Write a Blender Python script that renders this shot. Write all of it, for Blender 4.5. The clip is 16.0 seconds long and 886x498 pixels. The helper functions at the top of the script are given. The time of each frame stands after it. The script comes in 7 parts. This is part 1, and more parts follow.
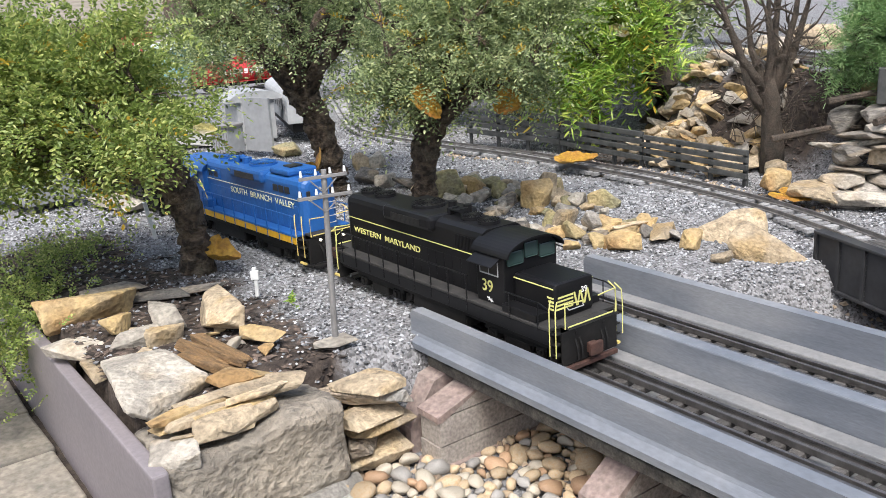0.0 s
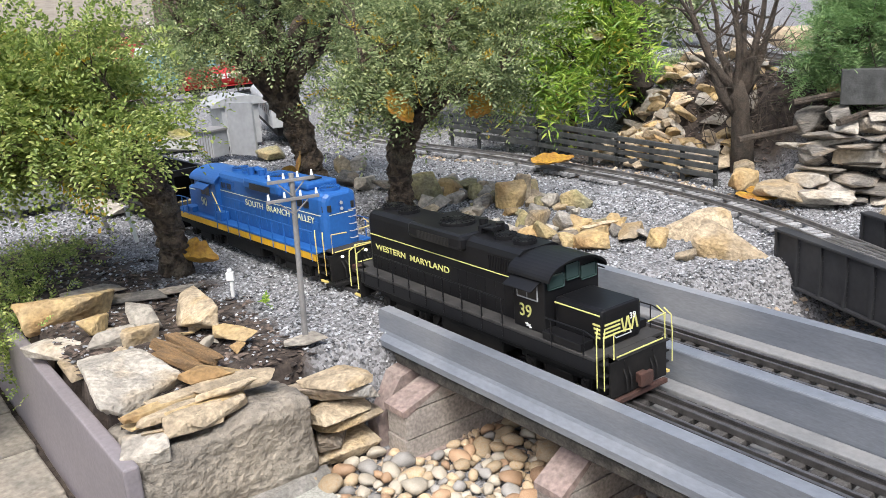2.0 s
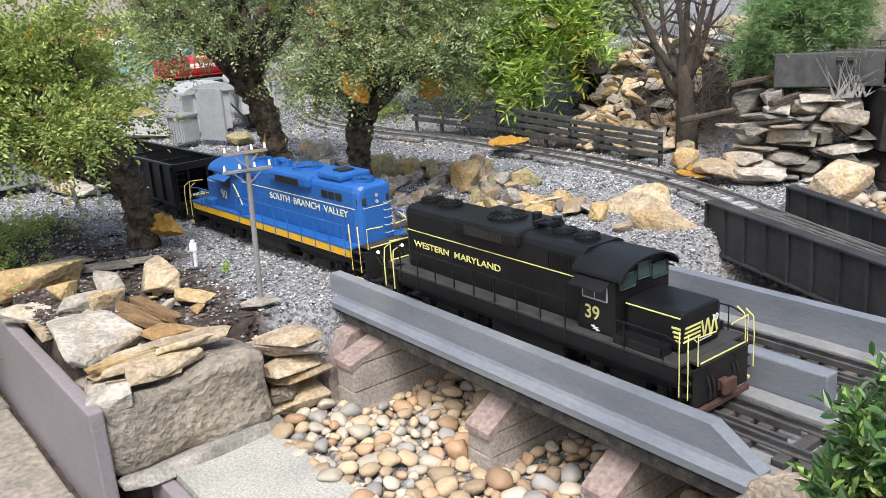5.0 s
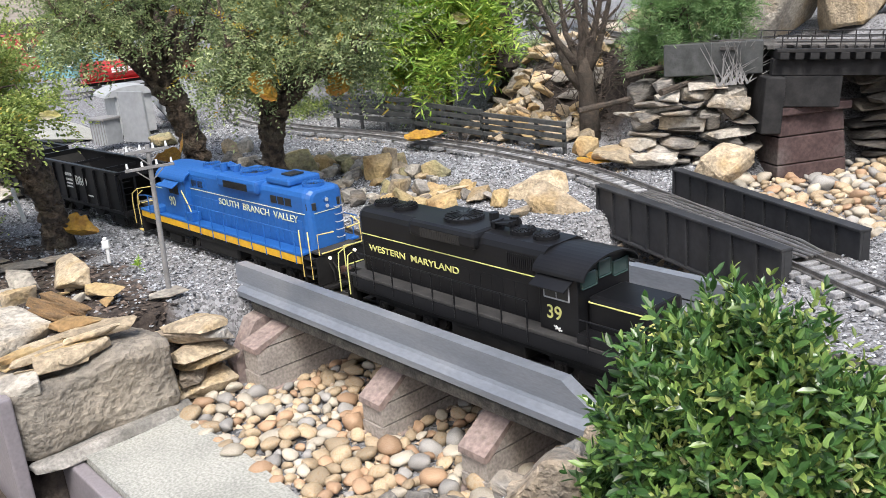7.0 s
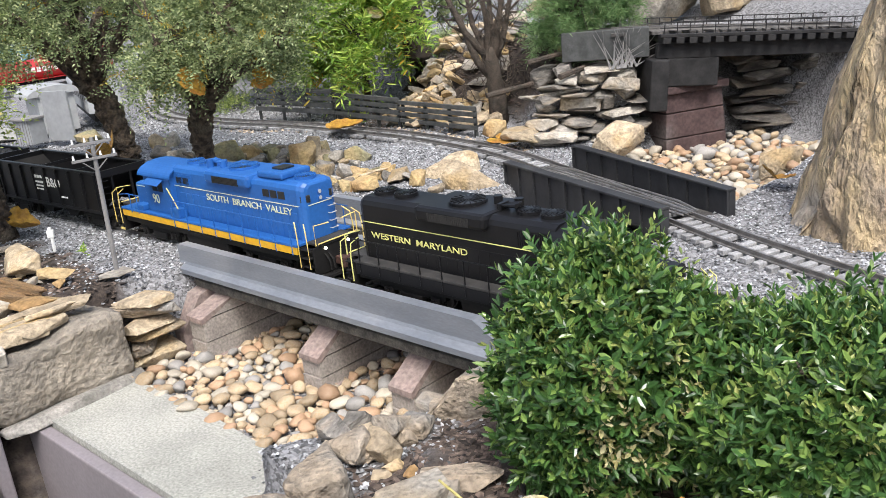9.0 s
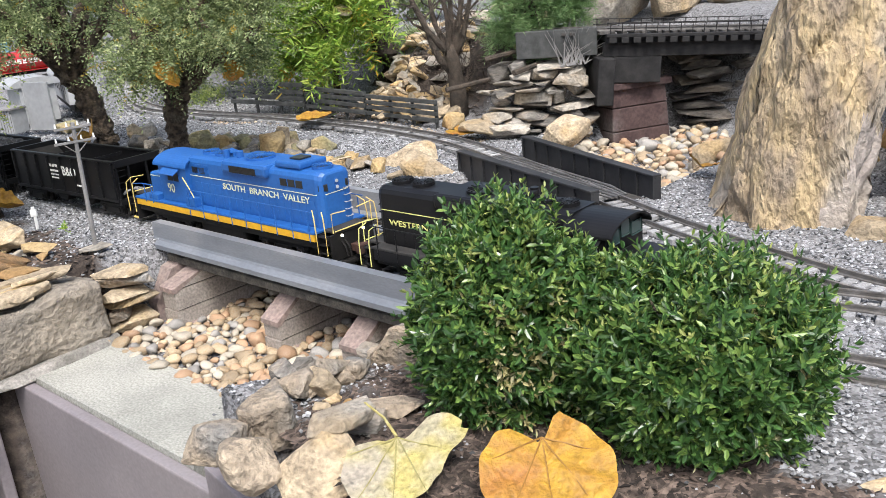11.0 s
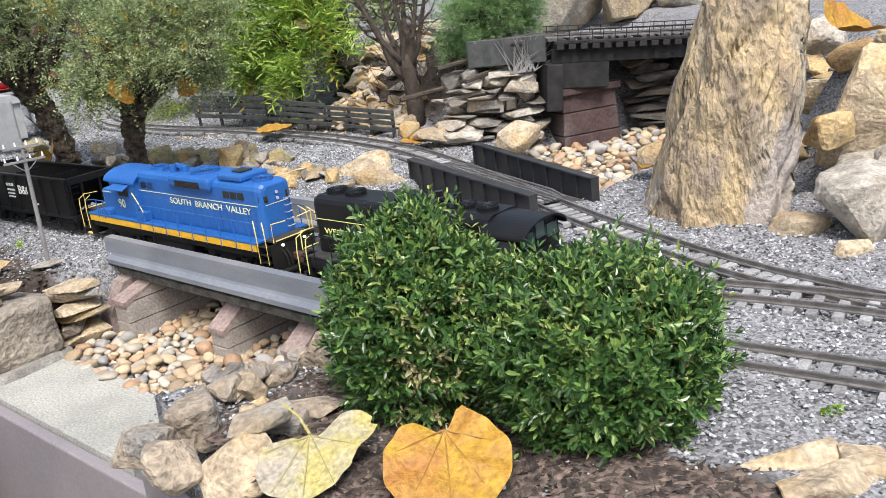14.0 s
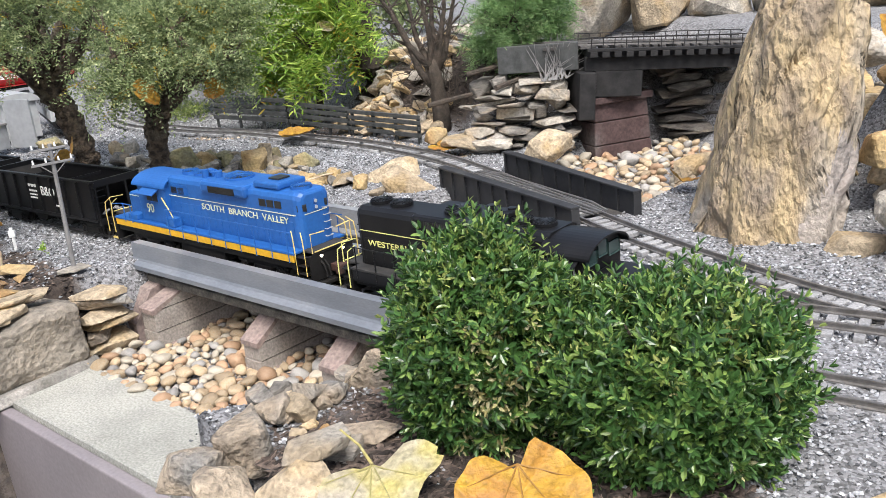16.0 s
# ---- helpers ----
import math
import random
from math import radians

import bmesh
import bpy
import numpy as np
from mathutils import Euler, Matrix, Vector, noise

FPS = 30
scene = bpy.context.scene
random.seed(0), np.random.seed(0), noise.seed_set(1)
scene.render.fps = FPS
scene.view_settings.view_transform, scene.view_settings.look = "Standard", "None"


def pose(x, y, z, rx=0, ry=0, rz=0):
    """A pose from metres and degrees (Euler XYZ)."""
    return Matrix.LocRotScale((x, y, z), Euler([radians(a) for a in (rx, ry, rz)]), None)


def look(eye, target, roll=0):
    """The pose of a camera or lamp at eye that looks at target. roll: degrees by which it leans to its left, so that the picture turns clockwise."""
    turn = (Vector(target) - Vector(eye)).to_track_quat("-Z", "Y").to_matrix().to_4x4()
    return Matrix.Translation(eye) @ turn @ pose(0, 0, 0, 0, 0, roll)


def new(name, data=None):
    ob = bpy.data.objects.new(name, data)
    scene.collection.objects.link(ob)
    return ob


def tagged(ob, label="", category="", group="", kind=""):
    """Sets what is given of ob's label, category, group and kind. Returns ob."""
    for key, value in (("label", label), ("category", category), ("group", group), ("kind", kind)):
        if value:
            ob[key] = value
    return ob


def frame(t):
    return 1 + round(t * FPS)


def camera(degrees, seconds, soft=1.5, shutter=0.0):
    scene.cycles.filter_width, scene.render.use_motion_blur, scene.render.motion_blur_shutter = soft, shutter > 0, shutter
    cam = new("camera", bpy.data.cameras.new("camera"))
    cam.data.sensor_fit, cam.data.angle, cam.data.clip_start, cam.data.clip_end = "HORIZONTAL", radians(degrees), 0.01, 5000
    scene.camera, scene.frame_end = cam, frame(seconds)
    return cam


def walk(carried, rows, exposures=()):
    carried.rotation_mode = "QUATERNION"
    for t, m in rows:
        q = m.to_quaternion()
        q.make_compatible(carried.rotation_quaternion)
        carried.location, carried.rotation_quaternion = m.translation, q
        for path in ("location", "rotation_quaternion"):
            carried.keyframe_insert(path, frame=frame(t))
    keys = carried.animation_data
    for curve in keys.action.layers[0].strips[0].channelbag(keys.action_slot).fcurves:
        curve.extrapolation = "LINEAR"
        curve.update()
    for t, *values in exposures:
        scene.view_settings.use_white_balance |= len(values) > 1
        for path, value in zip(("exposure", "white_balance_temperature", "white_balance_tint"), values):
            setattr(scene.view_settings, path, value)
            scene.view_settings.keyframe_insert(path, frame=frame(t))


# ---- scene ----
cam = camera(54.0, 16.0, soft=0.6)
PATH = [
    (0, (0.075, 0.018, 0.673), (0.016, 1.937, 0.111), -3.6),
    (0.5, (0.08, 0.015, 0.68), (0.028, 1.934, 0.118), -3.6),
    (1, (0.091, 0.004, 0.684), (0.037, 1.923, 0.124), -3.7),
    (1.5, (0.108, -0.007, 0.683), (0.053, 1.913, 0.124), -3.9),
    (2, (0.115, -0.018, 0.679), (0.066, 1.902, 0.12), -4.0),
    (2.5, (0.117, -0.036, 0.675), (0.076, 1.883, 0.113), -4.1),
    (3, (0.123, -0.058, 0.67), (0.094, 1.86, 0.104), -4.1),
    (3.5, (0.136, -0.075, 0.669), (0.109, 1.842, 0.099), -4.1),
    (4, (0.152, -0.085, 0.667), (0.123, 1.83, 0.094), -4.1),
    (4.2, (0.155, -0.094, 0.668), (0.129, 1.821, 0.092), -4.1),
    (6.3, (0.211, -0.152, 0.664), (0.263, 1.762, 0.086), -4.1),
    (6.5, (0.223, -0.165, 0.668), (0.291, 1.746, 0.083), -4.3),
    (7, (0.239, -0.197, 0.668), (0.346, 1.71, 0.076), -4.9),
    (7.5, (0.239, -0.235, 0.673), (0.387, 1.666, 0.07), -5.6),
    (8, (0.238, -0.261, 0.677), (0.436, 1.634, 0.067), -5.9),
    (8.2, (0.233, -0.278, 0.679), (0.451, 1.613, 0.066), -6.0),
    (10.3, (0.224, -0.459, 0.685), (0.539, 1.41, 0.045), -5.2),
    (10.5, (0.232, -0.472, 0.686), (0.548, 1.397, 0.046), -5.1),
    (11, (0.253, -0.502, 0.689), (0.569, 1.368, 0.054), -5.2),
    (11.5, (0.273, -0.531, 0.689), (0.593, 1.341, 0.063), -5.4),
    (12, (0.293, -0.553, 0.692), (0.622, 1.319, 0.071), -5.6),
    (12.5, (0.315, -0.567, 0.693), (0.654, 1.304, 0.074), -5.9),
    (13, (0.318, -0.572, 0.691), (0.666, 1.297, 0.07), -6.0),
    (13.5, (0.322, -0.566, 0.693), (0.67, 1.3, 0.064), -6.5),
    (14, (0.323, -0.559, 0.692), (0.666, 1.311, 0.07), -6.6),
    (14.5, (0.317, -0.548, 0.695), (0.655, 1.324, 0.079), -6.5),
    (15, (0.304, -0.536, 0.695), (0.638, 1.339, 0.082), -6.3),
    (15.5, (0.287, -0.524, 0.697), (0.622, 1.35, 0.085), -5.9),
    (16, (0.269, -0.497, 0.7), (0.613, 1.374, 0.084), -5.5),
]
walk(cam, [(t, look(eye, target, roll)) for t, eye, target, roll in PATH])

# ---- light ----
world = bpy.data.worlds.new("sky")
scene.world = world
world.use_nodes = True
wn = world.node_tree.nodes
sky = wn.new("ShaderNodeTexSky")
sky.sky_type, sky.sun_disc = "NISHITA", False
sky.sun_elevation, sky.sun_rotation = radians(58), radians(200)
sky.air_density, sky.dust_density, sky.ozone_density = 1.0, 4.0, 1.0
cloud = wn.new("ShaderNodeHueSaturation")          # thin cloud greys the blue of the sky
cloud.inputs["Saturation"].default_value = 0.85
world.node_tree.links.new(sky.outputs[0], cloud.inputs["Color"])
world.node_tree.links.new(cloud.outputs[0], wn["Background"].inputs[0])
wn["Background"].inputs[1].default_value = 0.135
sun = new("sun", bpy.data.lights.new("sun", "SUN"))
sun.data.energy, sun.data.angle, sun.data.color = 2.2, radians(18), (1.0, 0.985, 0.97)
sun.matrix_basis = look((0.6, -1.6, 4.0), (0.3, 1.0, 0.0))
scene.view_settings.exposure = 0.85


# ---- materials ----
def mat(name, a, b, scale=40.0, rough=0.8, bump=0.3, metal=0.0, fine=6.0, island=0.0, obj=0.0, c=None, stretch=(1, 1, 1), dist=0.002, coat=0.0, contrast=(0.35, 0.65), grain=None):
    """Two colours mixed by noise at two scales, a third colour in patches, fine relief, and variation piece by piece."""
    m = bpy.data.materials.new(name)
    m.use_nodes = True
    nt = m.node_tree
    N, L = nt.nodes, nt.links
    bs = N["Principled BSDF"]
    tc = N.new("ShaderNodeTexCoord")
    mp = N.new("ShaderNodeMapping")
    mp.inputs["Scale"].default_value = stretch
    L.new(tc.outputs["Object"], mp.inputs[0])
    vec = mp.outputs[0]
    if obj:
        oi = N.new("ShaderNodeObjectInfo")
        off = N.new("ShaderNodeVectorMath")
        off.operation = "MULTIPLY_ADD"
        off.inputs[1].default_value = (7, 7, 7)
        L.new(oi.outputs["Random"], off.inputs[0])
        L.new(vec, off.inputs[2])
        vec = off.outputs[0]

    def nz(s, det):
        n_ = N.new("ShaderNodeTexNoise")
        n_.inputs["Scale"].default_value, n_.inputs["Detail"].default_value = s, det
        L.new(vec, n_.inputs["Vector"])
        return n_.outputs["Fac"]

    def ramp(f, lo, hi):
        r = N.new("ShaderNodeMapRange")
        r.inputs[1].default_value, r.inputs[2].default_value = lo, hi
        L.new(f, r.inputs[0])
        return r.outputs[0]

    def mix(f, c1, c2, kind="MIX"):
        x = N.new("ShaderNodeMix")
        x.data_type, x.blend_type = "RGBA", kind
        for sock, v in ((x.inputs[0], f), (x.inputs[6], c1), (x.inputs[7], c2)):
            if hasattr(v, "links"):
                L.new(v, sock)
            else:
                sock.default_value = v if not isinstance(v, tuple) else (*v, 1)
        return x.outputs[2]

    col = mix(ramp(nz(scale, 4), *contrast), a, b)
    if c:
        col = mix(ramp(nz(scale * 0.37, 3), 0.52, 0.66), col, c)
    finef = nz(scale * fine, 5)
    grain = (0.62 if bump >= 0.4 else 0.22) if grain is None else grain
    col = mix(grain, col, mix(ramp(finef, 0.28, 0.72), (0.45, 0.45, 0.45), (1.45, 1.45, 1.45)), "MULTIPLY")
    rnd = None
    if island:
        g = N.new("ShaderNodeNewGeometry")
        rnd, amt = g.outputs["Random Per Island"], island
    elif obj:
        rnd, amt = oi.outputs["Random"], obj
    if rnd is not None:
        r = N.new("ShaderNodeMapRange")
        r.inputs[3].default_value, r.inputs[4].default_value = 1 - amt, 1 + amt * 0.7
        L.new(rnd, r.inputs[0])
        hs = N.new("ShaderNodeHueSaturation")
        L.new(col, hs.inputs["Color"])
        L.new(r.outputs[0], hs.inputs["Value"])
        col = hs.outputs[0]
    L.new(col, bs.inputs["Base Color"])
    bs.inputs["Roughness"].default_value, bs.inputs["Metallic"].default_value = rough, metal
    bs.inputs["Coat Weight"].default_value = coat
    if bump:
        add = N.new("ShaderNodeMath")
        add.operation = "ADD"
        L.new(nz(scale, 4), add.inputs[0])
        L.new(finef, add.inputs[1])
        bp = N.new("ShaderNodeBump")
        bp.inputs["Strength"].default_value, bp.inputs["Distance"].default_value = bump, dist
        L.new(add.outputs[0], bp.inputs["Height"])
        L.new(bp.outputs[0], bs.inputs["Normal"])
    return m


def glow(name, color, strength):
    m = bpy.data.materials.new(name)
    m.use_nodes = True
    b = m.node_tree.nodes["Principled BSDF"]
    b.inputs["Base Color"].default_value = (*color, 1)
    b.inputs["Emission Color"].default_value = (*color, 1)
    b.inputs["Emission Strength"].default_value = strength
    return m


def leafmat(name, a, b, c, rough=0.45, trans=0.25):
    """Leaves that vary one by one between three colours and let some light through."""
    m = bpy.data.materials.new(name)
    m.use_nodes = True
    N, L = m.node_tree.nodes, m.node_tree.links
    bs = N["Principled BSDF"]
    g = N.new("ShaderNodeNewGeometry")
    r = N.new("ShaderNodeValToRGB")
    r.color_ramp.elements[0].color, r.color_ramp.elements[1].color = (*a, 1), (*c, 1)
    e = r.color_ramp.elements.new(0.6)
    e.color = (*b, 1)
    L.new(g.outputs["Random Per Island"], r.inputs[0])
    L.new(r.outputs[0], bs.inputs["Base Color"])
    bs.inputs["Roughness"].default_value = rough
    tr = N.new("ShaderNodeBsdfTranslucent")
    L.new(r.outputs[0], tr.inputs[0])
    mx = N.new("ShaderNodeMixShader")
    mx.inputs[0].default_value = trans
    L.new(bs.outputs[0], mx.inputs[1])
    L.new(tr.outputs[0], mx.inputs[2])
    L.new(mx.outputs[0], N["Material Output"].inputs[0])
    return m


M = {
    "sandstone": mat("sandstone", (0.53, 0.43, 0.295), (0.34, 0.275, 0.19), 34, 0.9, 0.9, obj=0.3, c=(0.44, 0.32, 0.17), dist=0.005, fine=5, contrast=(0.38, 0.62)),
    "greystone": mat("greystone", (0.46, 0.42, 0.355), (0.29, 0.265, 0.225), 30, 0.9, 0.9, obj=0.28, c=(0.36, 0.29, 0.20), dist=0.005, fine=5, contrast=(0.38, 0.62)),
    "slate": mat("slate", (0.31, 0.285, 0.25), (0.14, 0.13, 0.115), 30, 0.85, 0.9, obj=0.4, c=(0.30, 0.25, 0.19), stretch=(1, 1, 4), dist=0.004, fine=5),
    "golden": mat("golden_stone", (0.50, 0.36, 0.17), (0.38, 0.285, 0.16), 30, 0.9, 0.9, obj=0.25, c=(0.34, 0.21, 0.09), dist=0.005, fine=5),
    "mossy": mat("mossy_stone", (0.31, 0.28, 0.14), (0.20, 0.185, 0.12), 32, 0.9, 0.9, obj=0.25, c=(0.38, 0.29, 0.15), dist=0.005, fine=5),
    "blockstone": mat("rough_block", (0.27, 0.24, 0.195), (0.17, 0.15, 0.125), 16, 0.95, 1.0, c=(0.33, 0.285, 0.225), fine=7, dist=0.008),
    "boulder": mat("boulder_stone", (0.55, 0.42, 0.24), (0.29, 0.23, 0.165), 15, 0.9, 1.0, c=(0.42, 0.37, 0.305), stretch=(1.5, 1.5, 0.62), fine=5, dist=0.02, contrast=(0.36, 0.64), grain=0.4),
    "boulderskin": mat("boulder_skin", (0.38, 0.335, 0.30), (0.30, 0.265, 0.24), 22, 0.9, 0.9, c=(0.42, 0.37, 0.31), dist=0.006),
    "brownstone": mat("brown_stone", (0.42, 0.345, 0.255), (0.25, 0.205, 0.155), 24, 0.9, 1.0, obj=0.25, c=(0.25, 0.24, 0.22), dist=0.007, fine=6, contrast=(0.38, 0.62)),
    "pebble": mat("pebble", (0.50, 0.40, 0.27), (0.42, 0.32, 0.205), 30, 0.6, 0.3, obj=0.4, c=(0.44, 0.30, 0.16), grain=0.4),
    "pebble_white": mat("pebble_white", (0.52, 0.47, 0.38), (0.42, 0.37, 0.29), 30, 0.55, 0.2, obj=0.25),
    "pebble_rust": mat("pebble_rust", (0.37, 0.225, 0.13), (0.44, 0.30, 0.19), 30, 0.6, 0.15, obj=0.25),
    "pebble_grey": mat("pebble_grey", (0.27, 0.26, 0.245), (0.36, 0.34, 0.31), 30, 0.6, 0.15, obj=0.25),
    "chip": mat("ballast_chip", (0.38, 0.39, 0.405), (0.22, 0.225, 0.235), 200, 0.85, 0.0, island=0.85),
    "chip_tan": mat("tan_chip", (0.50, 0.42, 0.32), (0.40, 0.30, 0.21), 200, 0.85, 0.0, island=0.5),
    "bark_chip": mat("bark_chip", (0.050, 0.036, 0.029), (0.135, 0.102, 0.082), 120, 0.9, 0.0, island=0.9),
    "girder": mat("grey_girder", (0.14, 0.155, 0.18), (0.185, 0.20, 0.225), 16, 0.38, 0.2, c=(0.26, 0.27, 0.285), fine=14, stretch=(0.5, 0.5, 2)),
    "deck": mat("grey_deck", (0.17, 0.175, 0.18), (0.23, 0.23, 0.23), 18, 0.7, 0.25, c=(0.20, 0.205, 0.21), fine=10),
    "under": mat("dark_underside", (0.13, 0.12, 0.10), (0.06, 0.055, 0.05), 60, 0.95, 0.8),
    "pier": mat("pier_concrete", (0.37, 0.33, 0.29), (0.28, 0.25, 0.225), 20, 0.9, 0.4, c=(0.34, 0.265, 0.23), fine=12),
    "pierpink": mat("pier_cap", (0.30, 0.225, 0.20), (0.24, 0.19, 0.17), 26, 0.9, 0.5, c=(0.32, 0.28, 0.25)),
    "groove": mat("groove", (0.05, 0.045, 0.04), (0.03, 0.028, 0.025), 30, 0.95, 0.0),
    "slab": mat("pale_concrete", (0.335, 0.335, 0.30), (0.28, 0.28, 0.25), 14, 0.95, 0.5, c=(0.38, 0.375, 0.335), fine=20),
    "mortar": mat("old_mortar", (0.33, 0.31, 0.28), (0.22, 0.21, 0.19), 40, 0.95, 0.8, c=(0.17, 0.16, 0.14)),
    "board": mat("mauve_board", (0.235, 0.21, 0.222), (0.205, 0.185, 0.195), 6, 0.55, 0.05, c=(0.26, 0.235, 0.242), fine=30),
    "paver": mat("paver", (0.25, 0.22, 0.18), (0.18, 0.165, 0.14), 18, 0.95, 0.5, obj=0.25, c=(0.29, 0.26, 0.21)),
    "rail": mat("rail_metal", (0.13, 0.125, 0.12), (0.20, 0.19, 0.185), 60, 0.42, 0.15, metal=0.75),
    "railfar": mat("rail_brown", (0.17, 0.16, 0.15), (0.26, 0.25, 0.24), 60, 0.45, 0.15, metal=0.6),
    "tie": mat("tie", (0.055, 0.05, 0.047), (0.09, 0.085, 0.08), 60, 0.85, 0.4, obj=0.4),
    "tiegrey": mat("tie_dusty", (0.25, 0.25, 0.255), (0.33, 0.33, 0.33), 60, 0.9, 0.4, obj=0.3),
    "black": mat("black_paint", (0.007, 0.007, 0.008), (0.012, 0.012, 0.013), 14, 0.38, 0.04, fine=20),
    "blackdull": mat("black_dull", (0.010, 0.0095, 0.0095), (0.018, 0.017, 0.016), 30, 0.65, 0.1),
    "walkway": mat("walkway_grey", (0.034, 0.033, 0.032), (0.05, 0.048, 0.046), 40, 0.7, 0.1),
    "trestle": mat("black_girder", (0.028, 0.029, 0.032), (0.042, 0.043, 0.046), 20, 0.5, 0.1, c=(0.055, 0.055, 0.055)),
    "fence": mat("dark_fence", (0.040, 0.043, 0.042), (0.075, 0.078, 0.076), 50, 0.8, 0.3),
    "blue": mat("blue_paint", (0.016, 0.098, 0.33), (0.020, 0.112, 0.36), 10, 0.42, 0.03, fine=20),
    "yellow": mat("yellow_paint", (0.72, 0.40, 0.02), (0.66, 0.36, 0.02), 20, 0.45, 0.02),
    "lemon": mat("lemon_paint", (0.70, 0.68, 0.24), (0.64, 0.61, 0.21), 20, 0.5, 0.0),
    "cream": mat("cream_paint", (0.66, 0.68, 0.46), (0.60, 0.62, 0.42), 20, 0.5, 0.0),
    "handrail": mat("handrail_yellow", (0.72, 0.56, 0.18), (0.66, 0.50, 0.15), 40, 0.5, 0.0),
    "white": mat("white_paint", (0.78, 0.78, 0.76), (0.70, 0.70, 0.68), 20, 0.5, 0.0),
    "rust": mat("rust_brown", (0.075, 0.034, 0.025), (0.05, 0.026, 0.02), 80, 0.8, 0.3),
    "steel": mat("dark_steel", (0.07, 0.065, 0.06), (0.11, 0.10, 0.095), 60, 0.5, 0.2, metal=0.6),
    "coal": mat("coal", (0.022, 0.022, 0.024), (0.04, 0.04, 0.044), 120, 0.5, 1.0, dist=0.006),
    "bark": mat("bark", (0.20, 0.148, 0.105), (0.06, 0.045, 0.035), 70, 0.95, 1.0, c=(0.19, 0.155, 0.115), dist=0.012, fine=4, contrast=(0.42, 0.58)),
    "bark2": mat("bark_grey", (0.11, 0.085, 0.065), (0.06, 0.05, 0.04), 60, 0.95, 1.0, dist=0.006),
    "grey": mat("grey_plastic", (0.26, 0.27, 0.28), (0.31, 0.32, 0.33), 10, 0.55, 0.05),
    "polegrey": mat("pole_grey", (0.17, 0.165, 0.16), (0.23, 0.225, 0.22), 40, 0.7, 0.1),
    "palegrey": mat("pale_grey", (0.33, 0.34, 0.345), (0.40, 0.41, 0.415), 10, 0.6, 0.05),
    "tower": mat("black_timber", (0.018, 0.0175, 0.018), (0.034, 0.033, 0.033), 30, 0.75, 0.2),
    "brownpier": mat("brown_pier", (0.055, 0.032, 0.031), (0.085, 0.053, 0.05), 22, 0.85, 0.5, c=(0.12, 0.10, 0.095)),
    "red": mat("red_paint", (0.42, 0.03, 0.03), (0.36, 0.025, 0.025), 10, 0.4, 0.02),
    "brickred": mat("brick_red", (0.36, 0.07, 0.05), (0.30, 0.06, 0.045), 30, 0.8, 0.1),
    "palegreen": mat("pale_green_roof", (0.38, 0.45, 0.42), (0.44, 0.50, 0.47), 10, 0.6, 0.05),
    "teal": mat("teal_wall", (0.15, 0.33, 0.36), (0.20, 0.38, 0.42), 10, 0.6, 0.05),
    "plank": mat("weathered_plank", (0.38, 0.34, 0.29), (0.28, 0.25, 0.21), 10, 0.85, 0.2, stretch=(1, 6, 6)),
    "darkwood": mat("dark_wood", (0.07, 0.045, 0.035), (0.10, 0.07, 0.055), 10, 0.8, 0.2, stretch=(1, 6, 6)),
    "wood": mat("rotten_wood", (0.33, 0.20, 0.09), (0.20, 0.13, 0.07), 30, 0.9, 1.0, stretch=(1, 7, 7), dist=0.005),
    "hedge": mat("hedge", (0.035, 0.06, 0.018), (0.08, 0.12, 0.035), 9, 0.9, 1.0, fine=9, dist=0.05),
    "glass": None,
    "dark": mat("dark_opening", (0.012, 0.012, 0.012), (0.02, 0.02, 0.02), 20, 0.3, 0.0),
    "lamp": glow("headlight", (1.0, 0.93, 0.75), 1.6),
    "leaf_orange": mat("autumn_leaf", (0.44, 0.26, 0.028), (0.33, 0.165, 0.022), 34, 0.6, 0.7, c=(0.34, 0.15, 0.03), dist=0.004, fine=5),
    "leaf_pale": mat("pale_leaf", (0.40, 0.345, 0.12), (0.35, 0.315, 0.20), 24, 0.6, 0.8, c=(0.34, 0.30, 0.24), dist=0.004, fine=8, contrast=(0.42, 0.58)),
    "vein_brown": mat("vein_brown", (0.24, 0.12, 0.025), (0.30, 0.16, 0.03), 60, 0.6, 0.0),
    "vein_green": mat("vein_green", (0.30, 0.27, 0.10), (0.26, 0.235, 0.10), 60, 0.6, 0.0),
    # slate again, coloured darker for the shade in the hollow under the bridge
    "shale": mat("dark_shale", (0.19, 0.172, 0.15), (0.075, 0.068, 0.06), 30, 0.85, 0.9, obj=0.4, c=(0.24, 0.205, 0.16), stretch=(1, 1, 4), dist=0.004, fine=5),
    "green_tree": leafmat("tree_leaf", (0.13, 0.19, 0.045), (0.30, 0.39, 0.10), (0.54, 0.57, 0.20), trans=0.4),
    "green_dull": leafmat("dull_leaf", (0.11, 0.15, 0.065), (0.28, 0.355, 0.155), (0.54, 0.58, 0.30), trans=0.4),
    "green_bright": leafmat("bright_leaf", (0.12, 0.25, 0.035), (0.28, 0.43, 0.06), (0.50, 0.58, 0.13)),
    "green_bush": leafmat("glossy_leaf", (0.026, 0.066, 0.019), (0.064, 0.146, 0.036), (0.21, 0.31, 0.075), rough=0.28, trans=0.12),
    "green_conifer": leafmat("needle", (0.09, 0.19, 0.06), (0.19, 0.32, 0.11), (0.32, 0.45, 0.20)),
    "yellow_leaf": leafmat("yellow_leaflet", (0.35, 0.24, 0.02), (0.50, 0.34, 0.03), (0.42, 0.38, 0.08)),
    "dry_leaf": leafmat("dry_leaf", (0.34, 0.30, 0.12), (0.48, 0.44, 0.22), (0.60, 0.56, 0.36)),
}
g_ = bpy.data.materials.new("window_glass")
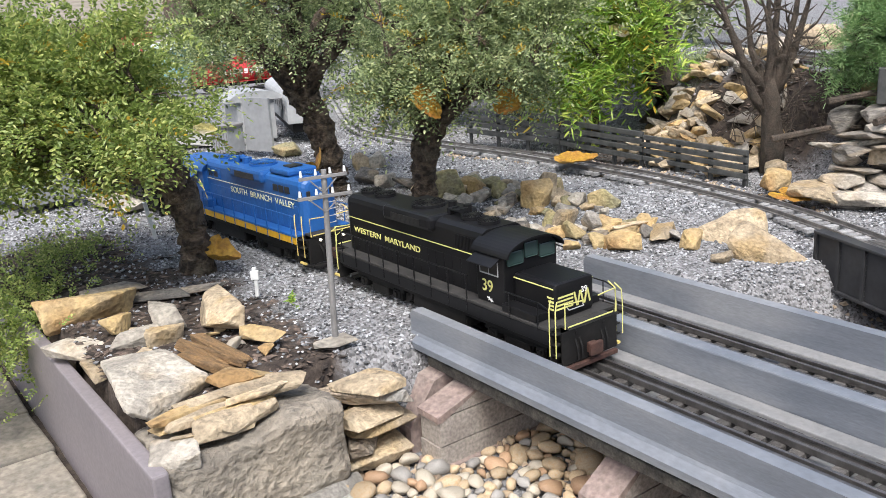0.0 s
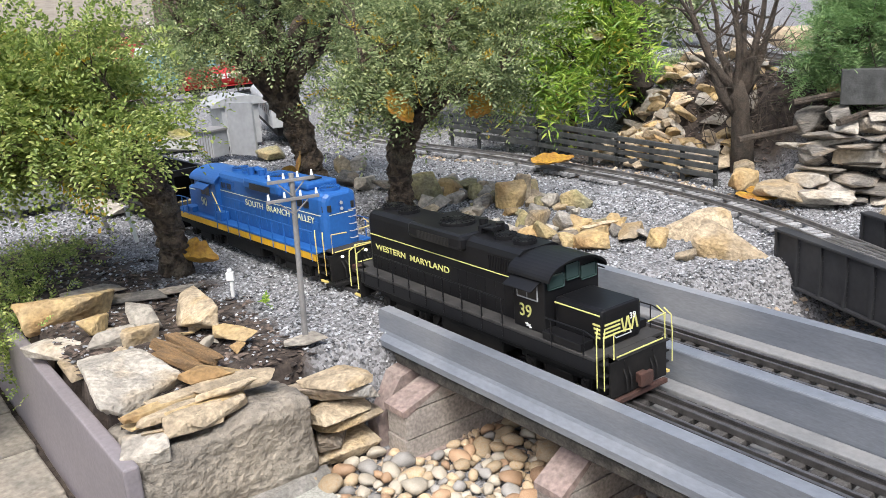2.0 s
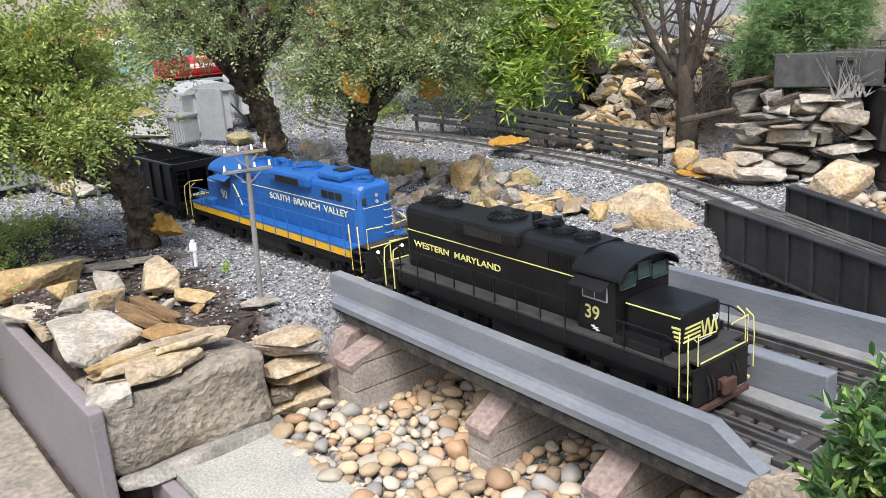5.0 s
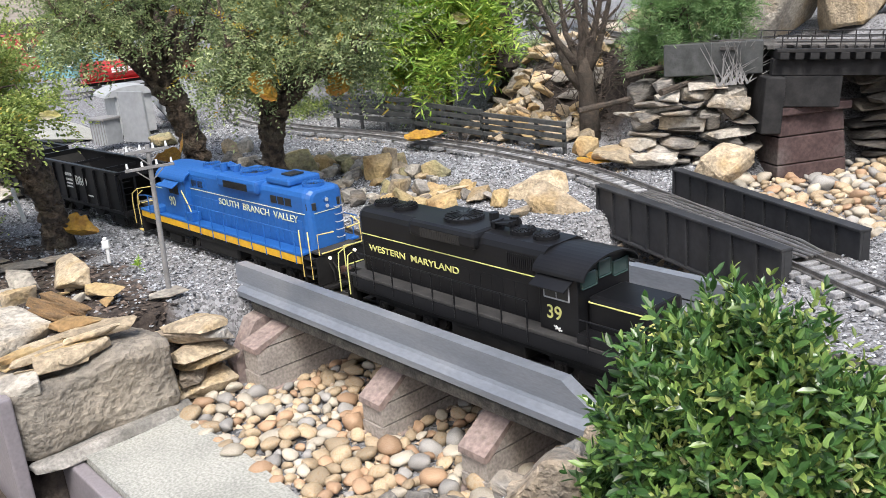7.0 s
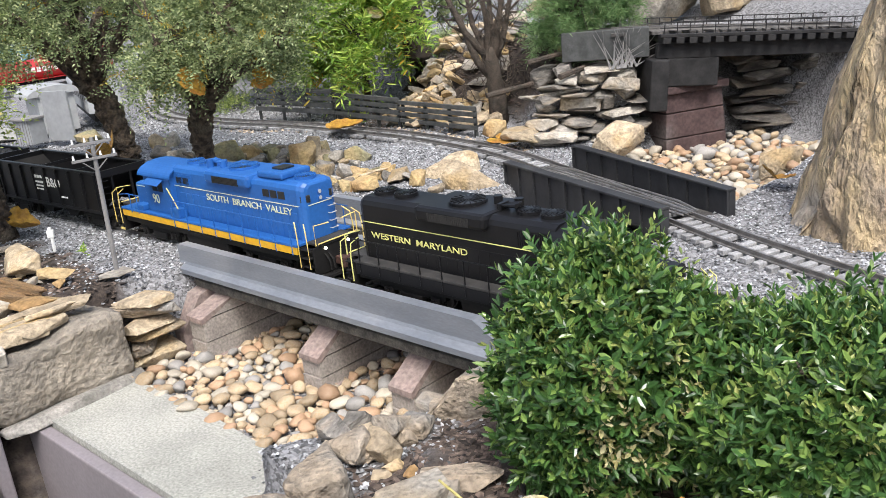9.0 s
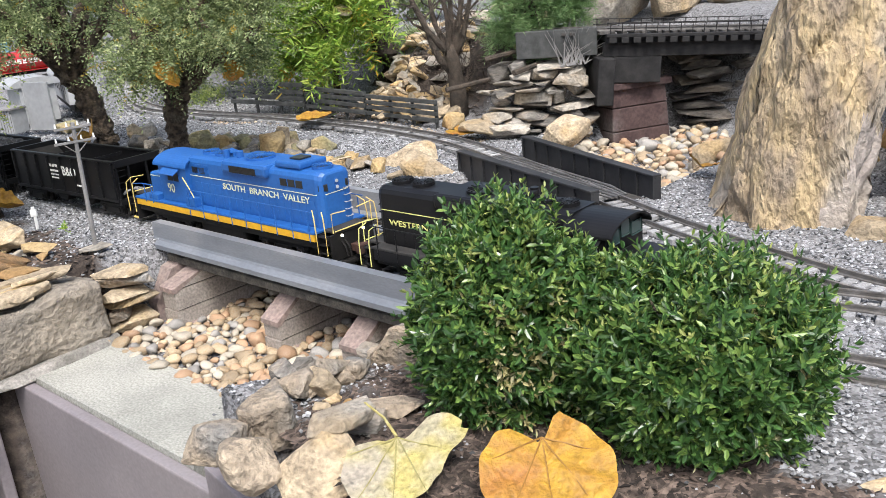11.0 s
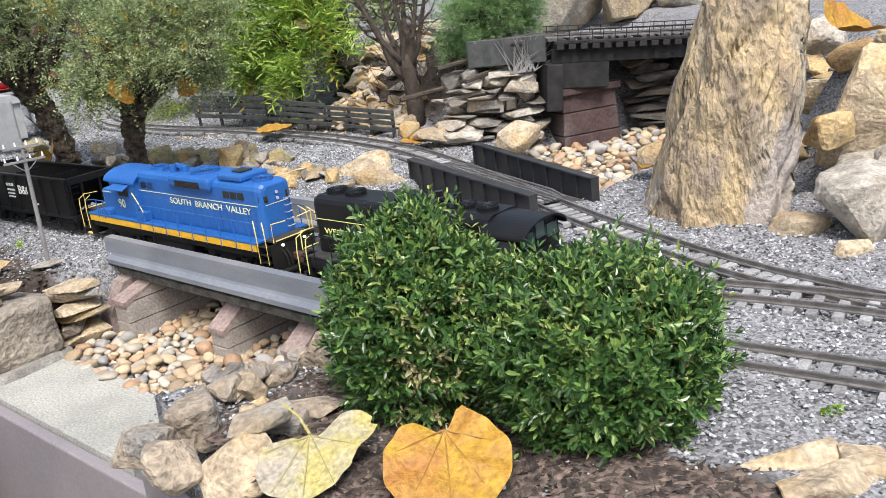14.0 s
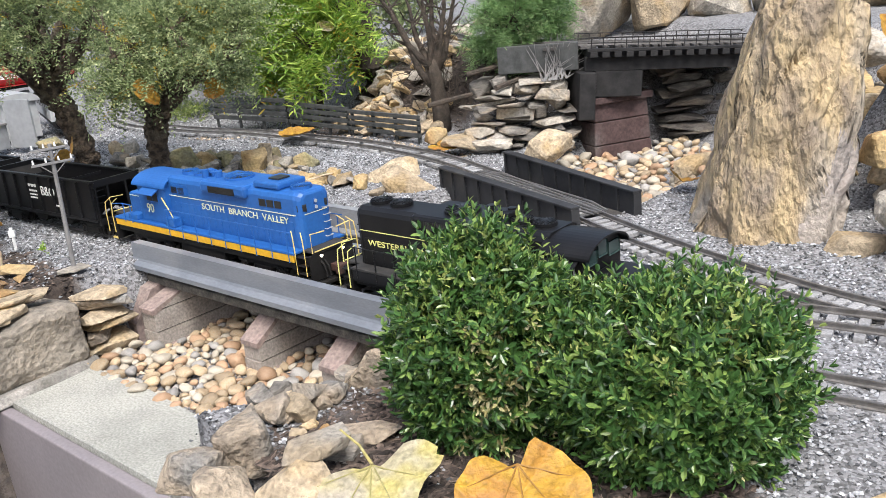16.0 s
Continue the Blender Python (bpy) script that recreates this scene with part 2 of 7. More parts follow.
g_.use_nodes = True
gb = g_.node_tree.nodes["Principled BSDF"]
gb.inputs["Base Color"].default_value = (0.035, 0.06, 0.055, 1)
gb.inputs["Roughness"].default_value = 0.06
M["glass"] = g_
for key in ("black", "blackdull", "trestle", "tower", "walkway"):          # worn paint and stained timber with little sheen
    M[key].node_tree.nodes["Principled BSDF"].inputs["Specular IOR Level"].default_value = 0.22

RAIL = 0.257                      # top of the rails
ORIGIN, ALONG, ACROSS = Vector((-0.005, 1.072, 0.0)), Vector((0.6095, -0.7928, 0)), Vector((0.7928, 0.6095, 0))
YAW = math.degrees(math.atan2(ALONG.y, ALONG.x))


def T(s, n, z):
    """A place s metres along the double bridge, n across it."""
    return ORIGIN + ALONG * s + ACROSS * n + Vector((0, 0, z))


# ---- mesh helpers ----
def link(name, bm, m, smooth=False):
    me = bpy.data.meshes.new(name)
    bm.to_mesh(me)
    bm.free()
    for mm in (m if isinstance(m, (list, tuple)) else [m]):
        me.materials.append(M[mm])
    if smooth:
        me.shade_smooth()
    return me


def part(name, bm, m, parent, label="", smooth=False):
    ob = new(name, link(name, bm, m, smooth))
    ob.parent = parent
    if label:
        ob["label"] = label
    return ob


def thing(name, label, category, m=None, group="", kind=""):
    ob = new(name)
    ob.empty_display_size = 0.02
    if m is not None:
        ob.matrix_basis = m
    return tagged(ob, label, category, group, kind)


def solid(name, bm, m, label, category, group="", kind="", at=None, smooth=False):
    ob = new(name, link(name, bm, m, smooth))
    if at is not None:
        ob.matrix_basis = at
    return tagged(ob, label, category, group, kind)


def box(bm, x0, x1, y0, y1, z0, z1, bevel=0.0, mi=0, m=None):
    r = bmesh.ops.create_cube(bm, size=1)
    vs = r["verts"]
    for v in vs:
        v.co = Vector(((x0 + x1) / 2 + v.co.x * (x1 - x0), (y0 + y1) / 2 + v.co.y * (y1 - y0), (z0 + z1) / 2 + v.co.z * (z1 - z0)))
    fs = {f for v in vs for f in v.link_faces}
    if bevel:
        es = list({e for v in vs for e in v.link_edges})
        out = bmesh.ops.bevel(bm, geom=es, offset=bevel, segments=2, affect="EDGES", profile=0.5)
        vs = list({v for f in out["faces"] for v in f.verts} | {v for v in vs if v.is_valid})
        fs = {f for v in vs for f in v.link_faces}
    for f in fs:
        f.material_index = mi
    if m is not None:
        bmesh.ops.transform(bm, matrix=m, verts=vs)
    return bm


def nb():
    return bmesh.new()


def cyl(bm, a, b, r, seg=10, r2=None, caps=True):
    a, b = Vector(a), Vector(b)
    q = (b - a).to_track_quat("Z", "Y").to_matrix().to_4x4()
    bmesh.ops.create_cone(bm, cap_ends=caps, segments=seg, radius1=r, radius2=r if r2 is None else r2, depth=(b - a).length, matrix=Matrix.Translation((a + b) / 2) @ q)
    return bm


def prism(bm, pts, depth, m=None, mi=0):
    """A flat outline in x and z, pulled along y from 0 to depth."""
    lo = [bm.verts.new((x, 0, z)) for x, z in pts]
    hi = [bm.verts.new((x, depth, z)) for x, z in pts]
    fs = [bm.faces.new(lo), bm.faces.new(hi[::-1])]
    k = len(pts)
    for i in range(k):
        fs.append(bm.faces.new((lo[i], hi[i], hi[(i + 1) % k], lo[(i + 1) % k])))
    for f in fs:
        f.material_index = mi
    bmesh.ops.recalc_face_normals(bm, faces=fs)
    if m is not None:
        bmesh.ops.transform(bm, matrix=m, verts=lo + hi)
    return bm


def tube(bm, pts, radii, seg=8, rough=0.0, seed=0):
    """A round, tapered limb through the points."""
    rng = random.Random(seed)
    rings = []
    pts = [Vector(p) for p in pts]
    for i, p in enumerate(pts):
        t = (pts[min(i + 1, len(pts) - 1)] - pts[max(i - 1, 0)]).normalized()
        q = t.to_track_quat("Z", "Y")
        rings.append([bm.verts.new(p + q @ Vector((math.cos(a) * radii[i], math.sin(a) * radii[i], 0)) * (1 + rng.uniform(-rough, rough))) for a in [2 * math.pi * k / seg for k in range(seg)]])
    for r0, r1 in zip(rings, rings[1:]):
        for k in range(seg):
            bm.faces.new((r0[k], r0[(k + 1) % seg], r1[(k + 1) % seg], r1[k]))
    bm.faces.new(rings[0][::-1])
    bm.faces.new(rings[-1])
    return bm


def wire(bm, pts, r, seg=6):
    return tube(bm, pts, [r] * len(pts), seg)


def smoothpath(pts, step=0.02):
    """Catmull-Rom through the points, at even steps."""
    p = [Vector(q) for q in pts]
    p = [p[0] * 2 - p[1]] + p + [p[-1] * 2 - p[-2]]
    out = []
    for a, b, c, e in zip(p, p[1:], p[2:], p[3:]):
        k = max(2, int((c - b).length / 0.01))
        for i in range(k):
            t = i / k
            out.append(0.5 * (2 * b + (c - a) * t + (2 * a - 5 * b + 4 * c - e) * t * t + (3 * b - a - 3 * c + e) * t ** 3))
    out.append(p[-2])
    res, left = [out[0]], 0.0
    for a, b in zip(out, out[1:]):
        left += (b - a).length
        if left >= step:
            res.append(b)
            left = 0.0
    return res


def rock_bm(sx, sy, sz, seed, cuts=1, jag=0.35, rnd=0.0):
    """A broken stone: the hull of scattered points, its edges worn and its faces uneven."""
    rng = random.Random(seed)
    bm = nb()
    for k in range(16):
        u = Vector([rng.uniform(-1, 1) for _ in range(3)])
        mx = max(abs(c) for c in u)
        u = u / mx * rng.uniform(1 - jag, 1) * (1 - rnd) + u.normalized() * rnd
        bm.verts.new((u.x * sx / 2, u.y * sy / 2, u.z * sz / 2))
    h = bmesh.ops.convex_hull(bm, input=bm.verts)
    bmesh.ops.delete(bm, geom=[g for g in h["geom_interior"] if isinstance(g, bmesh.types.BMVert)], context="VERTS")
    bmesh.ops.dissolve_limit(bm, angle_limit=radians(9), verts=bm.verts, edges=bm.edges)
    bmesh.ops.bevel(bm, geom=list(bm.edges), offset=min(sx, sy, sz) * 0.045, segments=1, affect="EDGES", profile=0.5)
    bmesh.ops.triangulate(bm, faces=bm.faces)
    for _ in range(cuts):
        bmesh.ops.subdivide_edges(bm, edges=bm.edges, cuts=1, use_grid_fill=True)
    small = min(sx, sy, sz)
    for v in bm.verts:
        p = v.co
        dv = noise.noise_vector(p * (2.2 / small) * 0.7 + Vector((seed * 1.7, 0, 0))) * small * 0.05 + noise.noise_vector(p * (7 / small) + Vector((seed, 3, 0))) * small * 0.02
        v.co = p + dv
    return bm


def height_at(x, y):
    return float(terrain(np.array([x]), np.array([y]))[0])


def rock(name, x, y, size, rot, seed, m, label, category="rock", group="", z=None, tilt=(0, 0), sink=0.25, cuts=1, jag=0.35, rnd=0.0):
    """One stone lying on the ground, sunk a little into it."""
    g = height_at(x, y) if z is None else z
    at = pose(x, y, g + size[2] * (0.5 - sink), tilt[0], tilt[1], rot)
    return solid(name, rock_bm(*size, seed, cuts, jag, rnd), m, label, category, group, at=at)


def facesmesh(name, verts, faces, m, smooth=False):
    me = bpy.data.meshes.new(name)
    me.from_pydata(verts, [], faces)
    for mm in (m if isinstance(m, (list, tuple)) else [m]):
        me.materials.append(M[mm])
    if smooth:
        me.shade_smooth()
    return me


def leaves_mesh(name, base, way, up, length, width, m, fold=0.25):
    """Many small leaves: each has two halves, folded along the midrib. Arrays of places, directions, up vectors and sizes."""
    way = way / np.linalg.norm(way, axis=1, keepdims=True)
    side = np.cross(way, up)
    side /= np.linalg.norm(side, axis=1, keepdims=True) + 1e-9
    nrm = np.cross(side, way)
    L_, W_ = length[:, None], width[:, None]
    v = np.stack([base, base + way * L_ * 0.3 + side * W_ * 0.42 + nrm * W_ * fold, base + way * L_ * 0.7 + side * W_ * 0.40 + nrm * W_ * fold, base + way * L_,
                  base + way * L_ * 0.7 - side * W_ * 0.40 + nrm * W_ * fold, base + way * L_ * 0.3 - side * W_ * 0.42 + nrm * W_ * fold], axis=1).reshape(-1, 3)
    k = np.arange(len(base)) * 6
    f = np.concatenate([np.stack([k, k + 3, k + 2, k + 1], 1), np.stack([k, k + 5, k + 4, k + 3], 1)])
    return facesmesh(name, v.tolist(), f.tolist(), m)


def sprigs(name, tips, ways, rng, m, count=12, length=0.045, leaf=0.010, wide=0.5, spread=0.9, droop=0.0, jitter=0.3):
    """Twigs set with leaflets left and right. tips: where the twigs start; ways: where they point."""
    n_ = len(tips)
    ways = ways / np.linalg.norm(ways, axis=1, keepdims=True)
    up = rng.normal(size=(n_, 3)) * 0.5 + np.array([0, 0, 1.0])
    side = np.cross(ways, up)
    side /= np.linalg.norm(side, axis=1, keepdims=True)
    nrm = np.cross(side, ways)
    ln = length * rng.uniform(0.6, 1.3, n_)
    B, W, U, S = [], [], [], []
    for i in range(count):
        f = (i + 0.7) / count
        sg = 1 if i % 2 else -1
        p = tips + ways * (ln * f)[:, None] - np.array([0, 0, 1.0]) * (droop * f * f * ln)[:, None]
        w = ways * (1 - spread * 0.6) + side * sg * spread + nrm * rng.normal(size=(n_, 1)) * jitter + rng.normal(size=(n_, 3)) * jitter * 0.4
        if i == count - 1:
            w = ways + rng.normal(size=(n_, 3)) * 0.1
        B.append(p), W.append(w), U.append(nrm + rng.normal(size=(n_, 3)) * jitter), S.append(leaf * rng.uniform(0.7, 1.25, n_))
    S = np.concatenate(S)
    return leaves_mesh(name, np.concatenate(B), np.concatenate(W), np.concatenate(U), S, S * wide, m)


# ---- the ground ----
CHANNEL = [(0.55, 1.03, 0.24), (0.74, 1.12, 0.20), (1.00, 1.30, 0.20), (1.13, 1.44, 0.22), (1.30, 1.56, 0.18)]
RISE = [(0.40, 2.60), (0.58, 2.22), (0.70, 1.86), (0.82, 1.68), (1.02, 1.62), (1.4, 1.62), (1.9, 1.45)]


def near_line(x, y, pts):
    """Distance to a line of points, and how far along it."""
    best, pos = np.full(x.shape, 1e9), np.zeros(x.shape)
    for i, (a, b) in enumerate(zip(pts, pts[1:])):
        ax, ay, bx, by = a[0], a[1], b[0], b[1]
        t = np.clip(((x - ax) * (bx - ax) + (y - ay) * (by - ay)) / ((bx - ax) ** 2 + (by - ay) ** 2), 0, 1)
        dd = np.hypot(x - ax - t * (bx - ax), y - ay - t * (by - ay))
        pos = np.where(dd < best, i + t, pos)
        best = np.minimum(dd, best)
    return best, pos


def smooth(a, lo, hi):
    t = np.clip((a - lo) / (hi - lo), 0, 1)
    return t * t * (3 - 2 * t)


def bed_edge(s):
    """How far across the bed reaches, along the boards."""
    return np.where(s < 0.07, -0.365, np.where(s < 0.60, -0.300, -0.302 - 0.158 * (s - 0.60)))


def in_stream(x, y):
    """1 on the floor of the dry stream, 0 outside, with its banks between."""
    s = (x - ORIGIN.x) * ALONG.x + (y - ORIGIN.y) * ALONG.y
    n = (x - ORIGIN.x) * ACROSS.x + (y - ORIGIN.y) * ACROSS.y
    left = np.interp(n, [-0.36, -0.07, -0.05, 0.35, 0.50], [0.0, 0.0, 0.02, 0.02, 0.10])
    right = np.interp(n, [-0.30, -0.20, -0.15, 0.0, 0.35, 0.50], [0.57, 0.64, 0.67, 0.72, 0.72, 0.72])
    near = smooth(s, left - 0.005, left + 0.04) * smooth(right - s, -0.03, 0.05) * smooth(0.45 - n, 0.0, 0.08)
    cd, cp = near_line(x, y, CHANNEL)
    w = np.interp(cp, range(len(CHANNEL)), [c[2] for c in CHANNEL])
    return np.maximum(near, 1 - smooth(cd, w * 0.72, w * 1.12))


def terrain(x, y):
    """The garden's ground: a flat ballast bed, the dry stream, the slope behind the fence, the paving below the boards."""
    z = 0.250 - 0.012 * smooth(x, 0.5, 1.0) + 0.006 * np.sin(x * 9 + 1) * np.sin(y * 7)
    s = (x - ORIGIN.x) * ALONG.x + (y - ORIGIN.y) * ALONG.y
    n = (x - ORIGIN.x) * ACROSS.x + (y - ORIGIN.y) * ACROSS.y
    # mound of the left bank and the back lot
    z = z + 0.012 * smooth(-n, 0.02, 0.2) * smooth(-s, -0.1, 0.1)
    # slope behind the fence, up to the upper line
    dd, pos = near_line(x, y, RISE)
    side = (y - np.interp(x, [p[0] for p in RISE], [p[1] for p in RISE]))
    up = smooth(np.where(x > 0.40, side, -1) / np.interp(x, [0.72, 0.86], [0.62, 0.30]), 0.0, 1.0)
    z = z + 0.21 * up
    z = np.where((x <= 0.5), z + 0.16 * smooth(y, 2.9, 4.2) * smooth(x, -0.2, 0.5), z)
    # heap behind the fence, dip between the bridge and the curve
    z = z + 0.05 * smooth(0.24 - np.hypot((x - 0.66), (y - 2.16) * 0.8), 0.0, 0.2)
    z = z - 0.052 * smooth(0.27 - near_line(x, y, [(0.12, 1.42), (0.34, 1.36), (0.60, 1.20)])[0], 0.0, 0.15)
    # high ground right of the boulder
    edge_ = np.interp(y, [0.9, 1.1], [1.43, 1.72])
    z = np.maximum(z, 0.24 + 0.25 * smooth(x + 0.25 * y, edge_, edge_ + 0.25) * smooth(y, 0.3, 0.8))
    # the dry stream
    k = 1 - in_stream(x, y)
    fl = np.interp(x, [0.45, 0.74, 1.02, 1.30], [0.125, 0.15, 0.19, 0.19])
    z = np.where(k < 1, fl + (np.maximum(z, fl) - fl) * k, z)
    # below the retaining boards
    z = np.where(n < bed_edge(s) + 0.014, np.where(s < 0.06, 0.075, -0.10), z)
    far = np.hypot(x, y)
    return np.where(far > 30, np.minimum(z, 0.25), z)


def axis(lo, hi, step, far):
    core = np.arange(lo, hi + step / 2, step)
    out = [hi]
    st = step
    while out[-1] < far:
        st *= 1.35
        out.append(out[-1] + st)
    outl = [lo]
    st = step
    while outl[-1] > -far:
        st *= 1.35
        outl.append(outl[-1] - st)
    return np.concatenate([np.array(outl[:0:-1]), core, np.array(out[1:])])


def mulch_at(x, y):
    """Where bark mulch covers the ballast: the bush's bed, the left bank and the slope."""
    s = (x - ORIGIN.x) * ALONG.x + (y - ORIGIN.y) * ALONG.y
    n = (x - ORIGIN.x) * ACROSS.x + (y - ORIGIN.y) * ACROSS.y
    wob = 0.03 * np.sin(x * 23 + y * 11) + 0.02 * np.sin(x * 41 - y * 37)
    a = smooth(0.06 - 0.14 * smooth(s, 1.02, 1.18) - n + wob, 0.0, 0.05) * smooth(s, 0.70, 0.78) * smooth(n + 0.7, 0, 0.1) * smooth(1.9 - s, 0, 0.2)
    b = smooth(-0.085 - n + wob, 0.0, 0.06) * smooth(0.12 - s, 0, 0.05) * smooth(s + 0.95 + wob, 0.0, 0.15) * smooth(n + 0.44, 0.0, 0.04)
    c = smooth(y + 0.75 * x + wob - 2.42, 0.0, 0.1) * smooth(2.80 - y - 0.75 * x + wob, 0.0, 0.1) * smooth(x, 0.3, 0.5) * (1 - smooth(x, 1.1, 1.2))
    return np.clip(a + b + c, 0, 1)


gx, gy = axis(-1.6, 2.2, 0.02, 400), axis(-0.5, 4.2, 0.02, 400)
GX, GY = np.meshgrid(gx, gy)
GZ = terrain(GX.ravel(), GY.ravel())
rngN = np.random.default_rng(3)
GZ = GZ + rngN.normal(size=GZ.shape) * 0.0015
nx, ny = len(gx), len(gy)
gi = np.arange(nx * ny).reshape(ny, nx)
gf = np.stack([gi[:-1, :-1], gi[:-1, 1:], gi[1:, 1:], gi[1:, :-1]], -1).reshape(-1, 4)
gm = bpy.data.materials.new("garden_ground")
gm.use_nodes = True
GN, GL = gm.node_tree.nodes, gm.node_tree.links
gbs = GN["Principled BSDF"]
gtc = GN.new("ShaderNodeTexCoord")
gv = GN.new("ShaderNodeTexVoronoi")
gv.inputs["Scale"].default_value = 300
GL.new(gtc.outputs["Object"], gv.inputs["Vector"])
gr = GN.new("ShaderNodeValToRGB")
gr.color_ramp.elements[0].color, gr.color_ramp.elements[1].color = (0.07, 0.07, 0.07, 1), (0.30, 0.30, 0.31, 1)
gsep = GN.new("ShaderNodeSeparateColor")
GL.new(gv.outputs["Color"], gsep.inputs[0])
GL.new(gsep.outputs[0], gr.inputs[0])
gno = GN.new("ShaderNodeTexNoise")
gno.inputs["Scale"].default_value, gno.inputs["Detail"].default_value = 60, 6
GL.new(gtc.outputs["Object"], gno.inputs["Vector"])
gr2 = GN.new("ShaderNodeValToRGB")
gr2.color_ramp.elements[0].color, gr2.color_ramp.elements[1].color = (0.022, 0.016, 0.013, 1), (0.08, 0.061, 0.048, 1)
gr2.color_ramp.elements[0].position, gr2.color_ramp.elements[1].position = 0.35, 0.7
GL.new(gno.outputs["Fac"], gr2.inputs[0])
gat = GN.new("ShaderNodeAttribute")
gat.attribute_name = "mulch"
gmx = GN.new("ShaderNodeMix")
gmx.data_type = "RGBA"
GL.new(gat.outputs["Fac"], gmx.inputs[0])
GL.new(gr.outputs[0], gmx.inputs[6])
GL.new(gr2.outputs[0], gmx.inputs[7])
GL.new(gmx.outputs[2], gbs.inputs["Base Color"])
gbs.inputs["Roughness"].default_value = 0.95
gbp = GN.new("ShaderNodeBump")
gbp.inputs["Strength"].default_value, gbp.inputs["Distance"].default_value = 0.7, 0.0015
GL.new(gv.outputs["Distance"], gbp.inputs["Height"])
gbp.invert = True
GL.new(gbp.outputs[0], gbs.inputs["Normal"])
M["ground"] = gm
me = facesmesh("ground", np.stack([GX.ravel(), GY.ravel(), GZ], 1).tolist(), gf.tolist(), "ground", True)
att = me.attributes.new("mulch", "FLOAT", "POINT")
att.data.foreach_set("value", mulch_at(GX.ravel(), GY.ravel()).astype(np.float32))
tagged(new("ground", me), "grey gravel and bark mulch of a garden railway", "ground", kind="structure")


def scatter(name, count, xr, yr, size, m, label, seed, keep, flat=0.7, long=1.0):
    """Loose chips strewn on the ground: each a little uneven double pyramid."""
    rng = np.random.default_rng(seed)
    x, y = rng.uniform(*xr, count), rng.uniform(*yr, count)
    ok = keep(x, y, rng)
    x, y = x[ok], y[ok]
    z = terrain(x, y)
    k = len(x)
    sz = size * rng.uniform(0.5, 1.35, k) * 0.5
    ang = rng.uniform(0, 2 * np.pi, k)
    V = np.zeros((k, 6, 3))
    for i in range(4):
        a = ang + i * np.pi / 2 + rng.uniform(-0.35, 0.35, k)
        r = sz * rng.uniform(0.7, 1.2, k)
        lx = np.cos(a - ang) * r * long
        ly = np.sin(a - ang) * r
        V[:, i, 0] = lx * np.cos(ang) - ly * np.sin(ang)
        V[:, i, 1] = lx * np.sin(ang) + ly * np.cos(ang)
        V[:, i, 2] = rng.uniform(-0.35, 0.35, k) * sz * flat
    V[:, 4, 2], V[:, 5, 2] = sz * flat, -sz * flat
    V[:, 4, :2] += rng.normal(size=(k, 2)) * sz[:, None] * 0.3
    V += np.stack([x, y, z + sz * flat * 0.4], 1)[:, None, :]
    b = np.arange(k) * 6
    F_ = np.concatenate([np.stack([b + i, b + (i + 1) % 4, b + 4], 1) for i in range(4)] + [np.stack([b + (i + 1) % 4, b + i, b + 5], 1) for i in range(4)])
    return tagged(new(name, facesmesh(name, V.reshape(-1, 3).tolist(), F_.tolist(), m)), label, "gravel", kind="stuff")


def in_channel(x, y):
    return in_stream(x, y) > 0.55


def ballast_ok(x, y, rng):
    s = (x - ORIGIN.x) * ALONG.x + (y - ORIGIN.y) * ALONG.y
    n = (x - ORIGIN.x) * ACROSS.x + (y - ORIGIN.y) * ACROSS.y
    below = n < bed_edge(s) + 0.005
    return ~below & (in_stream(x, y) < 0.93) & (rng.random(len(x)) > mulch_at(x, y) * 0.93)


def mulch_ok(x, y, rng):
    s = (x - ORIGIN.x) * ALONG.x + (y - ORIGIN.y) * ALONG.y
    n = (x - ORIGIN.x) * ACROSS.x + (y - ORIGIN.y) * ACROSS.y
    return ~(n < bed_edge(s) + 0.005) & ~in_channel(x, y) & (rng.random(len(x)) < mulch_at(x, y))


scatter("ballast_gravel", 105000, (-0.9, 1.3), (-0.1, 1.8), 0.0054, "chip", "grey crushed stone ballast chips", 1, ballast_ok)
scatter("ballast_gravel", 32000, (-0.9, 1.3), (1.6, 3.2), 0.0068, "chip", "grey crushed stone ballast chips farther back", 2, ballast_ok)
scatter("bark_mulch", 60000, (-0.8, 1.2), (-0.2, 2.4), 0.007, "bark_chip", "dark brown shredded bark mulch", 4, mulch_ok, 0.5, 2.4)
scatter("bark_mulch", 30000, (-0.05, 1.0), (-0.25, 0.55), 0.0062, "bark_chip", "dark brown shredded bark mulch round the bush", 14, mulch_ok, 0.4, 3.4)
scatter("tan_gravel", 5000, (0.0, 1.0), (1.6, 2.6), 0.010, "chip_tan", "tan and white gravel below the fence", 5,
        lambda x, y, rng: (np.abs(near_line(x, y, [(0.05, 2.42), (0.30, 2.20), (0.50, 1.97), (0.63, 1.70), (0.75, 1.50)])[0]) < 0.06) & (rng.random(len(x)) < 0.8))
scatter("stream_gravel", 9000, (-0.15, 1.35), (0.55, 1.6), 0.011, "chip_tan", "small tan stones between the stream pebbles", 6, lambda x, y, rng: in_channel(x, y))
scatter("leaf_litter", 1500, (-0.75, 0.05), (0.85, 1.5), 0.0065, "chip", "pale chips in the mulch of the bank", 7, mulch_ok)


# ---- retaining boards, paving, slab ----
def board(name, s0, s1, n, z0, z1, th, label):
    bm = box(nb(), s0, s1, -th / 2, th / 2, z0, z1, 0.003)
    return solid(name, bm, "board", label, "retaining wall", kind="structure", at=Matrix.Translation(ORIGIN) @ pose(0, 0, 0, 0, 0, YAW) @ pose(0, n, 0))


